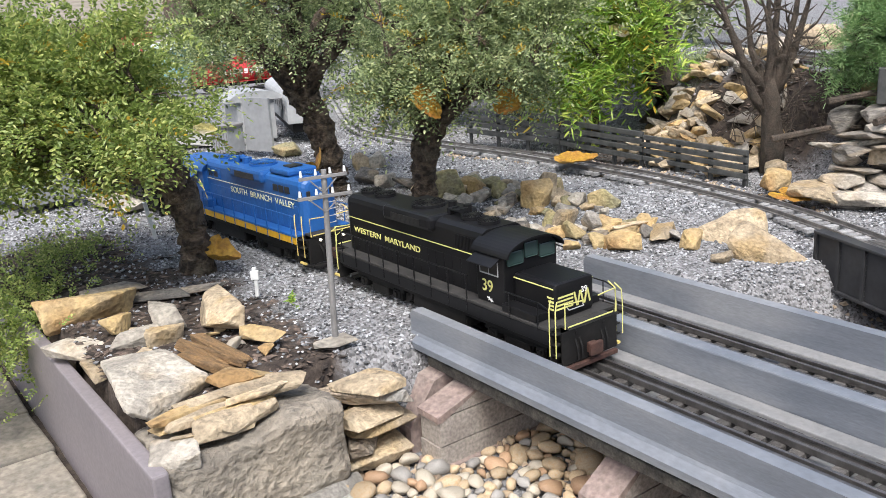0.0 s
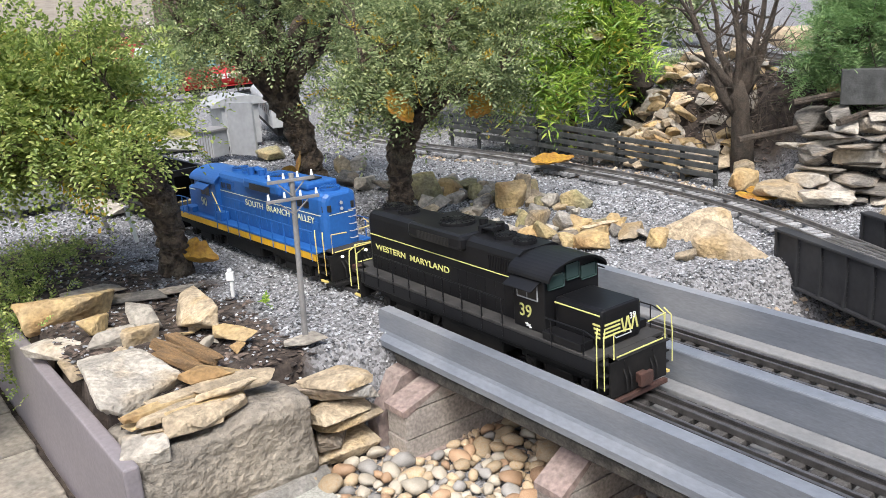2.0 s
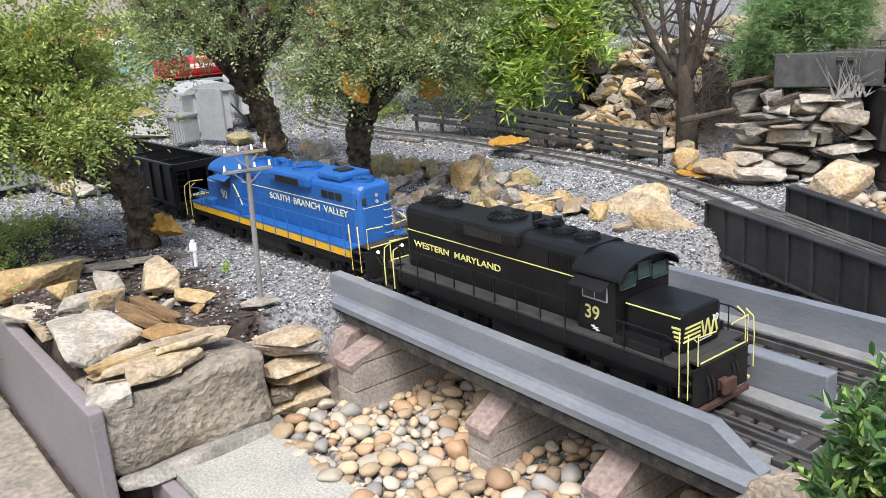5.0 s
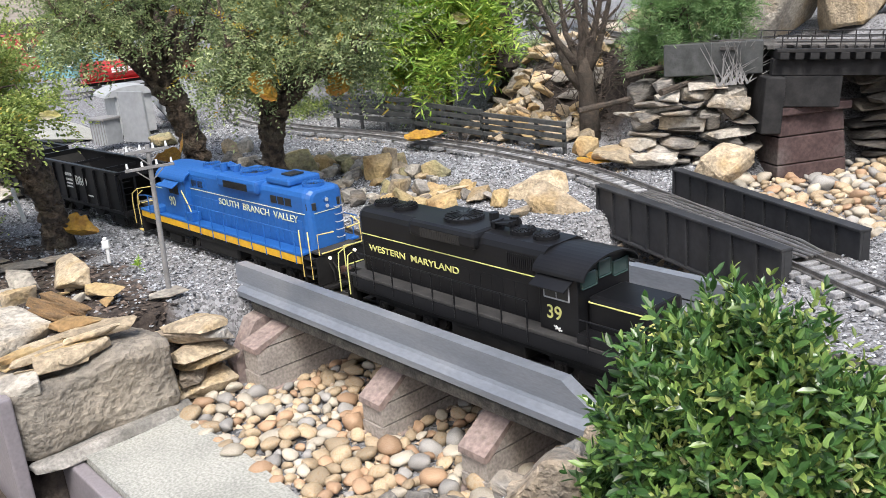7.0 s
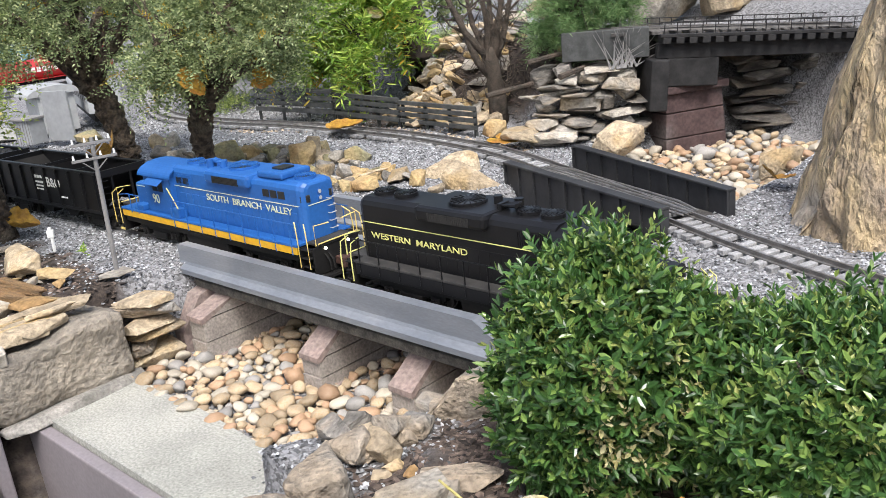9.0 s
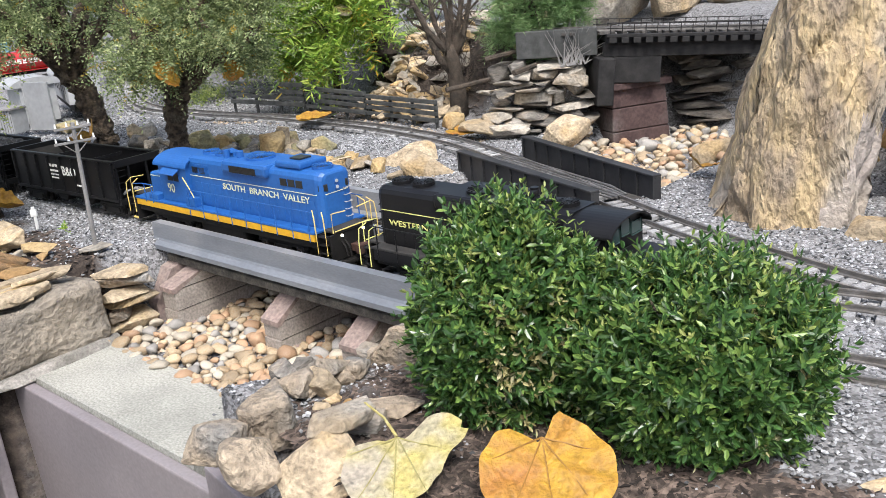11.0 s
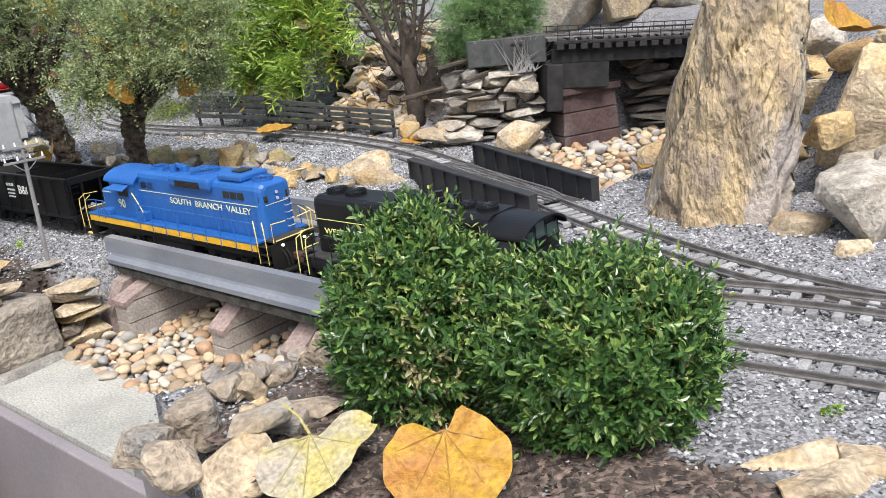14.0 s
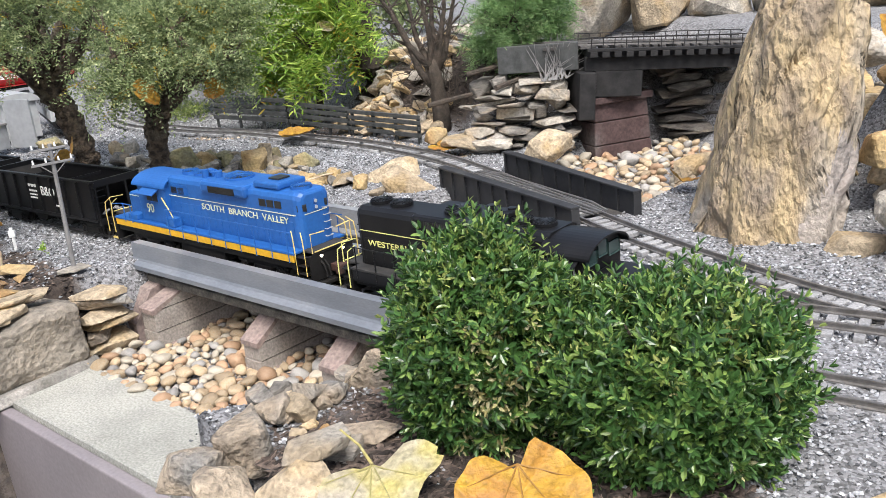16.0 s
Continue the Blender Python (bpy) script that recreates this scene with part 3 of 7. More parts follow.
board("retaining_wall_1", -0.90, 0.094, -0.369, -0.12, 0.236, 0.018, "mauve-grey composite board edging the raised bed")
board("retaining_wall_2", 0.02, 0.60, -0.308, -0.12, 0.128, 0.018, "lower mauve-grey composite board edging the raised bed")
solid("retaining_wall_3", box(nb(), 0, 0.9, -0.009, 0.009, -0.12, 0.165, 0.003), "board", "mauve-grey composite board running on round the bed", "retaining wall", kind="structure",
      at=Matrix.Translation(T(0.60, -0.310, 0)) @ pose(0, 0, 0, 0, 0, YAW - 9))

slab = nb()
top = [slab.verts.new((s_, n_, 0.136)) for s_, n_ in ((0.02, -0.298), (0.54, -0.299), (0.51, -0.23), (0.452, -0.172), (0.27, -0.160), (0.07, -0.165))]
out = bmesh.ops.extrude_face_region(slab, geom=[slab.faces.new(top)])
for v in out["geom"]:
    if isinstance(v, bmesh.types.BMVert):
        v.co.z = 0.10
bmesh.ops.recalc_face_normals(slab, faces=slab.faces)
solid("concrete_slab", slab, "slab", "pale grey-green weathered concrete slab by the pebble bed", "slab", kind="structure", at=Matrix.Translation(ORIGIN) @ pose(0, 0, 0, 0, 0, YAW))
solid("mortar_bed", rock_bm(0.22, 0.045, 0.022, 77, 2, 0.1), "mortar", "crumbling grey mortar under the block", "mortar", at=Matrix.Translation(T(0.092, -0.25, 0.138)) @ pose(0, 0, 0, 0, 0, YAW + 90))

pav = thing("pavement", "weathered tan and grey brick pavers of a path", "pavement", kind="structure")
pv = link("paver", box(nb(), -0.078, 0.078, -0.052, 0.052, -0.03, 0.0, 0.004), "paver")
for lvl, s_lo, s_hi in ((0.088, -1.15, 0.13), (-0.088, 0.07, 0.9)):
    i = 0
    s_ = s_lo
    while s_ < s_hi - 0.15:
        row = -0.385 - 0.055
        j = 0
        while row > -0.95:
            ob = new("paver", pv)
            ob.parent = pav
            rr = random.Random(i * 31 + j)
            ob.matrix_basis = Matrix.Translation(T(s_ + 0.08 + (0.08 if j % 2 else 0) * (1 if lvl > 0 else 0), row, lvl + rr.uniform(-0.002, 0.002))) @ pose(0, 0, 0, rr.uniform(-1, 1), rr.uniform(-1, 1), YAW + rr.uniform(-1.5, 1.5))
            row -= 0.108
            j += 1
        s_ += 0.16
        i += 1


# ---- tracks ----
def track(name, pts, label, tie_m="tie", rail_m="rail", ties=True, gap=0.0245, tie_z=0.0, guard=False, tie_l=0.084):
    """A line of rails on separate ties through the points (x, y, top of rail)."""
    tr = thing(name, label, "railway track", kind="structure")
    path = smoothpath(pts, 0.012)
    prof = [(-0.0038, -0.0085), (0.0038, -0.0085), (0.0038, -0.0070), (0.0011, -0.0060), (0.0011, -0.0028), (0.0019, -0.0018), (0.0019, 0.0), (-0.0019, 0.0), (-0.0019, -0.0018), (-0.0011, -0.0028), (-0.0011, -0.0060), (-0.0038, -0.0070)]
    offs = [-0.0235, 0.0235] + ([-0.009, 0.009] if guard else [])
    for o in offs:
        bm = nb()
        rings = []
        for i, p in enumerate(path):
            t = (path[min(i + 1, len(path) - 1)] - path[max(i - 1, 0)])
            t.z = 0
            t.normalize()
            sd = Vector((-t.y, t.x, 0))
            rings.append([bm.verts.new(p + sd * (o + a) + Vector((0, 0, b))) for a, b in prof])
        k = len(prof)
        for r0, r1 in zip(rings, rings[1:]):
            for j in range(k):
                bm.faces.new((r0[j], r1[j], r1[(j + 1) % k], r0[(j + 1) % k]))
        bmesh.ops.recalc_face_normals(bm, faces=bm.faces)
        part("guard_rail" if abs(o) < 0.02 else "rail", bm, rail_m, tr)
    if ties:
        me_ = link("tie", box(nb(), -0.0065, 0.0065, -tie_l / 2, tie_l / 2, -0.0165, -0.0085, 0.0012), tie_m)
        acc = 0.0
        for i in range(1, len(path)):
            acc += (path[i] - path[i - 1]).length
            if acc >= gap:
                acc -= gap
                t = path[i] - path[i - 1]
                ob = new("tie", me_)
                ob.parent = tr
                ob.matrix_basis = Matrix.Translation(path[i] + Vector((0, 0, tie_z))) @ pose(0, 0, 0, 0, 0, math.degrees(math.atan2(t.y, t.x)) + random.uniform(-1, 1))
    return tr


N1, N2 = 0.086, 0.245


def line(s):
    """The running line: straight on the bridge, bending gently behind it."""
    e = max(0.0, -0.10 - s)
    return T(s, N1 - 0.06 * e * e / (e + 0.1), RAIL)


track("track_1", [line(s_) for s_ in (-2.3, -1.7, -1.2, -0.9, -0.6, -0.4, -0.2, 0.0, 0.3, 0.74)], "dark-tied model railway track that the train runs on")
track("track_6", [T(0.745, N1, RAIL), T(0.98, N1 + 0.005, RAIL), T(1.35, N1 + 0.045, RAIL), T(1.75, N1 + 0.08, RAIL)], "dusty model railway track in gravel beyond the bridge", tie_m="tiegrey", rail_m="railfar", gap=0.030)
track("track_2", [T(-0.30, 0.30, RAIL), T(0, N2, RAIL), T(0.74, N2, RAIL)], "second model railway track on the double bridge")
track("track_7", [T(0.745, N2, RAIL), T(0.95, N2 + 0.012, RAIL), T(1.2, N2 + 0.055, RAIL), T(1.75, N2 + 0.09, RAIL)], "second dusty model railway track in gravel", tie_m="tiegrey", rail_m="railfar", gap=0.030)
track("track_3", [(-0.62, 4.6, 0.275), (-0.43, 3.70, 0.272), (-0.25, 2.90, 0.270), (-0.02, 2.53, 0.268), (0.20, 2.29, 0.267), (0.345, 2.10, 0.266), (0.495, 1.88, 0.266), (0.617, 1.64, 0.266), (0.68, 1.46, 0.266), (0.735, 1.21, 0.265), (0.785, 0.97, 0.262), (0.83, 0.765, 0.258), (0.885, 0.585, 0.254), (0.925, 0.47, 0.252), (0.975, 0.36, 0.251), (1.04, 0.245, 0.25), (1.20, 0.0, 0.25)], "weathered model railway track curving along the fence", rail_m="railfar", tie_m="tiegrey", guard=False)


# ---- the double bridge ----
bridge = thing("double_girder_bridge", "grey-painted double-track model girder bridge on concrete piers", "bridge", Matrix.Translation(ORIGIN) @ pose(0, 0, 0, 0, 0, YAW))


def girder(name, n, inner, s0=0.0, s1=0.69, z0=0.238, z1=0.286):
    """A long side girder: plain web, foot flange, sloped ends."""
    sg = 1 if inner else -1
    bm = nb()
    prof = [(0.0, z1), (0.016, z1), (0.016, z0 + 0.003), (-0.012, z0 + 0.003), (-0.012, z0 + 0.011), (-0.002, z0 + 0.016), (0.0, z0 + 0.02)]
    rows = []
    for s in (s0, s0 + 0.004, s0 + 0.012, s1 - 0.05, s1):
        cut = 0.030 if s == s1 else (0.006 if s == s0 else 0.0)
        rows.append([bm.verts.new((s, n + a * sg, min(b, z1 - cut))) for a, b in prof])
    k = len(prof)
    for r0, r1 in zip(rows, rows[1:]):
        for j in range(k):
            bm.faces.new((r0[j], r1[j], r1[(j + 1) % k], r0[(j + 1) % k]))
    bm.faces.new(rows[0])
    bm.faces.new(rows[-1][::-1])
    bmesh.ops.recalc_face_normals(bm, faces=bm.faces)
    return part(name, bm, "girder", bridge)


girder("side_girder", 0.0, True)
girder("side_girder", 0.332, False)
part("middle_girder", box(nb(), 0.0, 0.66, 0.160, 0.180, 0.238, 0.283, 0.002), "girder", bridge)
part("deck", box(nb(), 0.0, 0.70, 0.014, 0.159, 0.2285, 0.2400, 0.001), "deck", bridge)
part("deck", box(nb(), 0.0, 0.70, 0.181, 0.318, 0.2285, 0.2400, 0.001), "deck", bridge)
for a, b in ((0.018, 0.036), (0.136, 0.158), (0.183, 0.197), (0.293, 0.316)):
    part("walkway", box(nb(), 0.004, 0.695, a, b, 0.2402, 0.2475, 0.0015), "deck", bridge, "pale worn strip beside the rails")
for o in (N1 - 0.0115, N1 + 0.0115, N2 - 0.0115, N2 + 0.0115):
    part("guard_rail", box(nb(), 0.02, 0.67, o - 0.0018, o + 0.0018, 0.2485, 0.2555, 0.0006), "rail", bridge, "dark guard rail between the running rails")
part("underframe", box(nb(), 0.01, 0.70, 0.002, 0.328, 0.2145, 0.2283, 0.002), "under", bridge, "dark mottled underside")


def pier(s, label, back=0.0, lift=0.0):
    """A cutwater pier: courses with dark joints, sloping nose with a pink cap stone."""
    p = thing("bridge_pier", label, "bridge pier", Matrix.Translation(ORIGIN) @ pose(0, 0, 0, 0, 0, YAW) @ pose(s, back, 0), group="piers of the double bridge")
    w = 0.020
    # nose profile along n (x of the profile), pulled across the pier's width
    R = Matrix.Rotation(radians(90), 4, "Z")
    c = 0.1745 + lift                                # foot of the sloping cap
    m = 0.1455 + lift * 0.5
    for k, (lo, hi) in enumerate(((0.10, m - 0.001), (m + 0.001, c - 0.001))):
        part("course", prism(nb(), [(-0.085 + 0.002 * k, lo), (-0.085 + 0.002 * k, hi), (0.25, hi), (0.25, lo)], 2 * w, R @ pose(0, -w, 0)), "pier", p)
    part("course", prism(nb(), [(-0.083, c + 0.001), (-0.030, 0.2095), (-0.016, 0.2125), (0.0, 0.2135), (0.25, 0.2135), (0.25, c + 0.001)], 2 * w, R @ pose(0, -w, 0)), "pier", p)
    part("joint", prism(nb(), [(-0.080, 0.105), (-0.080, c - 0.0005), (-0.02, 0.205), (0.245, 0.2), (0.245, 0.105)], 2 * w - 0.006, R @ pose(0, -w + 0.003, 0)), "groove", p, "dark recessed joints")
    part("cap_stone", prism(nb(), [(-0.0865, c - 0.005), (-0.0865, c + 0.003), (-0.034, 0.2105), (-0.018, 0.2150), (0.002, 0.2155), (0.002, 0.2125), (-0.016, 0.2120), (-0.030, 0.2080), (-0.080, c - 0.005)], 2 * w + 0.002, R @ pose(0, -w - 0.001, 0)), "pierpink", p, "pinkish sloping cap stone")
    part("footing", box(nb(), -w - 0.006, w + 0.006, -0.098, 0.10, 0.09, 0.128, 0.006), "pierpink", p, "pinkish footing stone")
    return p


pier(0.101, "pale concrete cutwater pier with pink cap at the bank", 0.034, 0.017)
pier(0.345, "pale concrete cutwater pier standing in the pebbles", 0.062)
pier(0.530, "pale concrete cutwater pier among rocks by the bush", 0.060)
bm = prism(nb(), [(-0.06, 0.10), (-0.06, 0.16), (-0.02, 0.212), (0.02, 0.222), (0.33, 0.222), (0.33, 0.10)], 0.035, Matrix.Rotation(radians(90), 4, "Z") @ pose(0, -0.017, 0))
solid("bridge_abutment", bm, "pierpink", "rounded pinkish concrete abutment against the bank", "abutment", at=Matrix.Translation(ORIGIN) @ pose(0, 0, 0, 0, 0, YAW) @ pose(0.050, 0.004, 0))


# ---- the black plate girder bridge ----
TB = Matrix.Translation((0.62, 1.33, 0)) @ pose(0, 0, 0, 0, 0, math.degrees(math.atan2(-0.405, 0.122)))
tb = thing("plate_girder_bridge", "black riveted plate girder model bridge", "bridge", TB)
for y0, L0, L1, turn in ((0.0, 0.0, 0.478, 0.0), (0.176, -0.014, 0.474, -4.1)):
    bm = nb()
    box(bm, L0, L1, y0 - 0.004, y0 + 0.004, 0.205, 0.283, 0)
    box(bm, L0, L1, y0 - 0.010, y0 + 0.010, 0.2832, 0.2875, 0.001)
    box(bm, L0, L1, y0 - 0.010, y0 + 0.010, 0.2005, 0.2048, 0.001)
    gd = part("girder", bm, "trestle", tb)
    gd.matrix_basis = pose(0, y0, 0, 0, 0, turn) @ pose(0, -y0, 0)
    k = 9
    for i in range(k + 1):
        x = L0 + (L1 - L0) * i / k
        x = min(max(x, L0 + 0.003), L1 - 0.003)
        part("stiffener", box(nb(), x - 0.0025, x + 0.0025, y0 - 0.0085, y0 + 0.0085, 0.205, 0.283, 0), "trestle", gd)
    bm = nb()
    for i in range(k):
        for j in range(9):
            x, z = L0 + (L1 - L0) * (i + 0.06) / k, 0.212 + j * 0.008
            for sgn in (-1, 1):
                box(bm, x - 0.001, x + 0.001, y0 + sgn * 0.0045 - 0.0008, y0 + sgn * 0.0045 + 0.0008, z - 0.001, z + 0.001)
    tagged(part("rivets", bm, "trestle", gd), kind="stuff")
part("deck", box(nb(), 0.0, 0.47, 0.012, 0.138, 0.230, 0.240, 0.001), "tie", tb, "dark tarred deck")
bm = nb()
for o in (0.050, 0.066, 0.078, 0.090, 0.102):
    wire(bm, [(0.02, o * 0.6 + 0.030, 0.263), (0.08, o, 0.263), (0.40, o - 0.006, 0.262), (0.46, o * 0.6 + 0.022, 0.260)], 0.0022)
part("guard_rail", bm, "railfar", tb)
bm = box(nb(), -0.05, 0.0, -0.02, 0.19, 0.10, 0.236, 0.004)
part("abutment", bm, "deck", tb, "smooth grey abutment block")


# ---- fence ----
fp = [Vector((0.09, 2.53, 0.282)), Vector((0.330, 2.270, 0.276)), Vector((0.495, 2.035, 0.270)), Vector((0.660, 1.793, 0.266))]
for k, (a, b) in enumerate(zip(fp, fp[1:])):
    dv = b - a
    f = thing("fence_panel", "dark weathered wooden fence panel with four rails", "fence", Matrix.Translation(a) @ pose(0, 0, 0, 0, 0, math.degrees(math.atan2(dv.y, dv.x))), group="fence panels by the curve")
    ln = dv.length - 0.004
    step = (0.0205, 0.0185, 0.0165)[k]
    for i in range(4):
        rail_ = box(nb(), 0, ln, -0.004, 0.004, 0.002 + i * step, 0.002 + i * step + step * 0.66, 0.001)
        for v in rail_.verts:
            v.co.z += dv.z * v.co.x / ln + 0.0012 * math.sin(v.co.x * 40 + i * 2)
        part("fence_rail", rail_, "fence", f)
    for i in range(4):
        x = 0.008 + (ln - 0.016) * i / 3
        part("fence_post", box(nb(), x - 0.006, x + 0.006, 0.0042, 0.0085, -0.03, 3.62 * step + dv.z * i / 3, 0.001), "fence", f)


# ---- the upper bridge ----
UP = Matrix.Translation((1.020, 1.575, 0.004)) @ pose(0, 0, 0, 0, 4, -8)
ub = thing("timber_deck_bridge", "black timber deck bridge of the upper line", "bridge", UP)
part("beam", box(nb(), 0.0, 0.78, 0.0, 0.02, 0.418, 0.452, 0.001), "tower", ub)
part("beam", box(nb(), 0.0, 0.78, 0.10, 0.12, 0.418, 0.452, 0.001), "tower", ub)
tm = link("tie", box(nb(), -0.009, 0.009, -0.025, 0.145, 0.4525, 0.466, 0.001), "tower")
for i in range(26):
    ob = new("bridge_tie", tm)
    ob.parent = ub
    ob.matrix_basis = pose(0.015 + i * 0.03, 0, 0)
part("ledge", box(nb(), 0, 0.78, -0.022, -0.004, 0.4662, 0.4735, 0.001), "tower", ub)
part("ledge", box(nb(), 0, 0.78, 0.124, 0.142, 0.4662, 0.4735, 0.001), "tower", ub)
for yy in (-0.016, 0.134):
    bm = nb()
    for zz in (0.487, 0.500):
        wire(bm, [(0, yy, zz), (0.78, yy, zz)], 0.0012, 5)
    for i in range(27):
        wire(bm, [(0.01 + i * 0.029, yy, 0.470), (0.01 + i * 0.029, yy, 0.5005)], 0.0012, 5)
    part("railing", bm, "tower", ub)
track("track_4", [UP @ Vector((-0.30, 0.95, 0.466)), UP @ Vector((-0.24, 0.50, 0.470)), UP @ Vector((-0.13, 0.15, 0.478)), UP @ Vector((0.0, 0.06, 0.486)), UP @ Vector((0.78, 0.06, 0.486)), UP @ Vector((1.4, -0.05, 0.53))], "upper model railway track", rail_m="railfar", ties=True)
part("tower", box(nb(), 0.024, 0.146, 0.0, 0.12, 0.352, 0.4175, 0.003), "tower", ub, "black timber tower above the pier")
part("tower", box(nb(), -0.02, 0.022, -0.03, 0.15, 0.30, 0.4170, 0.003), "tower", ub, "black timber end post")
pr = thing("stone_pier", "dark red-brown model pier of three courses with a wider foot", "bridge pier", pose(1.136, 1.664, 0, 0, 0, 9))
for k, (z0, z1) in enumerate(((0.15, 0.2265), (0.2285, 0.2865), (0.2885, 0.3335))):
    bm = nb()
    w0, w1 = 0.088 - 0.06 * (z0 - 0.15), 0.088 - 0.06 * (z1 - 0.15)
    lo = [bm.verts.new((a * w0, b * w0, z0)) for a, b in ((-1, -1), (1, -1), (1, 1), (-1, 1))]
    hi = [bm.verts.new((a * w1, b * w1, z1)) for a, b in ((-1, -1), (1, -1), (1, 1), (-1, 1))]
    bm.faces.new(lo[::-1]), bm.faces.new(hi)
    for i in range(4):
        bm.faces.new((lo[i], lo[(i + 1) % 4], hi[(i + 1) % 4], hi[i]))
    bmesh.ops.bevel(bm, geom=list(bm.edges), offset=0.002, segments=1, affect="EDGES")
    part("course", bm, "brownpier", pr)
part("cap", box(nb(), -0.089, 0.089, -0.089, 0.089, 0.3337, 0.3515, 0.003), "brownpier", pr, "projecting cap slab")


# ---- the train ----
def bars(bm, x0, x1, z, h, count, y, t=0.0006):
    """Writing too small to read: plain bars."""
    u = (x1 - x0) / count
    for i in range(count):
        box(bm, x0 + i * u, x0 + (i + 0.72) * u, y - t, y, z - h / 2, z + h / 2)


def text(name, body, size, m, parent, at, label="", wide=0.0):
    """Writing in the built-in font, as a thin mesh; wide: the length that it is fitted to."""
    cu = bpy.data.curves.new(name, "FONT")
    cu.body, cu.size, cu.align_x, cu.align_y, cu.extrude = body, size, "CENTER", "CENTER", 0.0003
    cu.offset = size * 0.006
    tmp = bpy.data.objects.new(name, cu)
    me_ = bpy.data.meshes.new_from_object(tmp)
    bpy.data.objects.remove(tmp)
    me_.materials.clear()
    me_.materials.append(M[m])
    if wide:
        xs = [v.co.x for v in me_.vertices]
        k = wide / (max(xs) - min(xs))
        for v in me_.vertices:
            v.co.x *= k
    ob = new(name, me_)
    ob.parent = parent
    ob.matrix_basis = at
    if label:
        ob["label"] = label
    return ob


WHEELS = []


def wheelset(parent, x, r=0.0155, z=None):
    bm = nb()
    z = r if z is None else z
    cyl(bm, (0, -0.0285, 0), (0, 0.0285, 0), 0.0035, 8)
    for sg in (-1, 1):
        cyl(bm, (0, sg * 0.0215, 0), (0, sg * 0.0275, 0), r, 18)
        cyl(bm, (0, sg * 0.0205, 0), (0, sg * 0.0222, 0), r * 1.12, 18)
        cyl(bm, (0, sg * 0.0274, 0), (0, sg * 0.0282, 0), r * 0.45, 10)
    ob = part("wheelset", bm, "steel", parent)
    ob.location = (x, 0, z)
    WHEELS.append((ob, x, z, r))
    return ob


def truck(loco, x, m="blackdull", half=0.045):
    bm = nb()
    for sg in (-1, 1):
        y = sg * 0.037
        box(bm, x - half - 0.018, x + half + 0.018, y - 0.004, y + 0.004, 0.019, 0.027, 0.001)
        box(bm, x - 0.022, x + 0.022, y - 0.005, y + 0.005, 0.006, 0.020, 0.002)
        for w in (-half, half):
            box(bm, x + w - 0.009, x + w + 0.009, y - 0.006, y + 0.006, 0.0085, 0.0225, 0.002)
            cyl(bm, (x + w, y - 0.0075 * (sg > 0) * 0 + sg * 0.0055, 0.0155), (x + w, y + sg * 0.0085, 0.0155), 0.0045, 10)
            for q in (-0.012, 0.012):
                cyl(bm, (x + w + q, y, 0.020), (x + w + q, y, 0.030), 0.0035, 8)
        box(bm, x - half - 0.012, x - half - 0.006, y - 0.003, y + 0.003, 0.006, 0.02)
        box(bm, x + half + 0.006, x + half + 0.012, y - 0.003, y + 0.003, 0.006, 0.02)
    box(bm, x - 0.02, x + 0.02, -0.036, 0.036, 0.018, 0.030)
    tk = part("truck_frame", bm, m, loco, "dark truck side frames with springs")
    for w in (-half, half):
        wheelset(loco, x + w)
    return tk


def fan(loco, x, y, z, r, m):
    bm = nb()
    cyl(bm, (x, y, z - 0.001), (x, y, z + 0.0035), r, 24)
    f = part("roof_fan", bm, m, loco)
    bm = nb()
    cyl(bm, (x, y, z + 0.0036), (x, y, z + 0.0055), r * 0.25, 12)
    for k in range(18):
        a = 2 * math.pi * k / 18
        box(bm, r * 0.22, r * 0.93, -0.0006, 0.0006, z + 0.0036, z + 0.0050, 0, 0, Matrix.Translation((x, y, 0)) @ Matrix.Rotation(a, 4, "Z"))
    part("fan_grille", bm, m, f)
    bm = nb()
    cyl(bm, (x, y, z + 0.00355), (x, y, z + 0.0037), r * 0.92, 24)
    part("fan_well", bm, "dark", f)


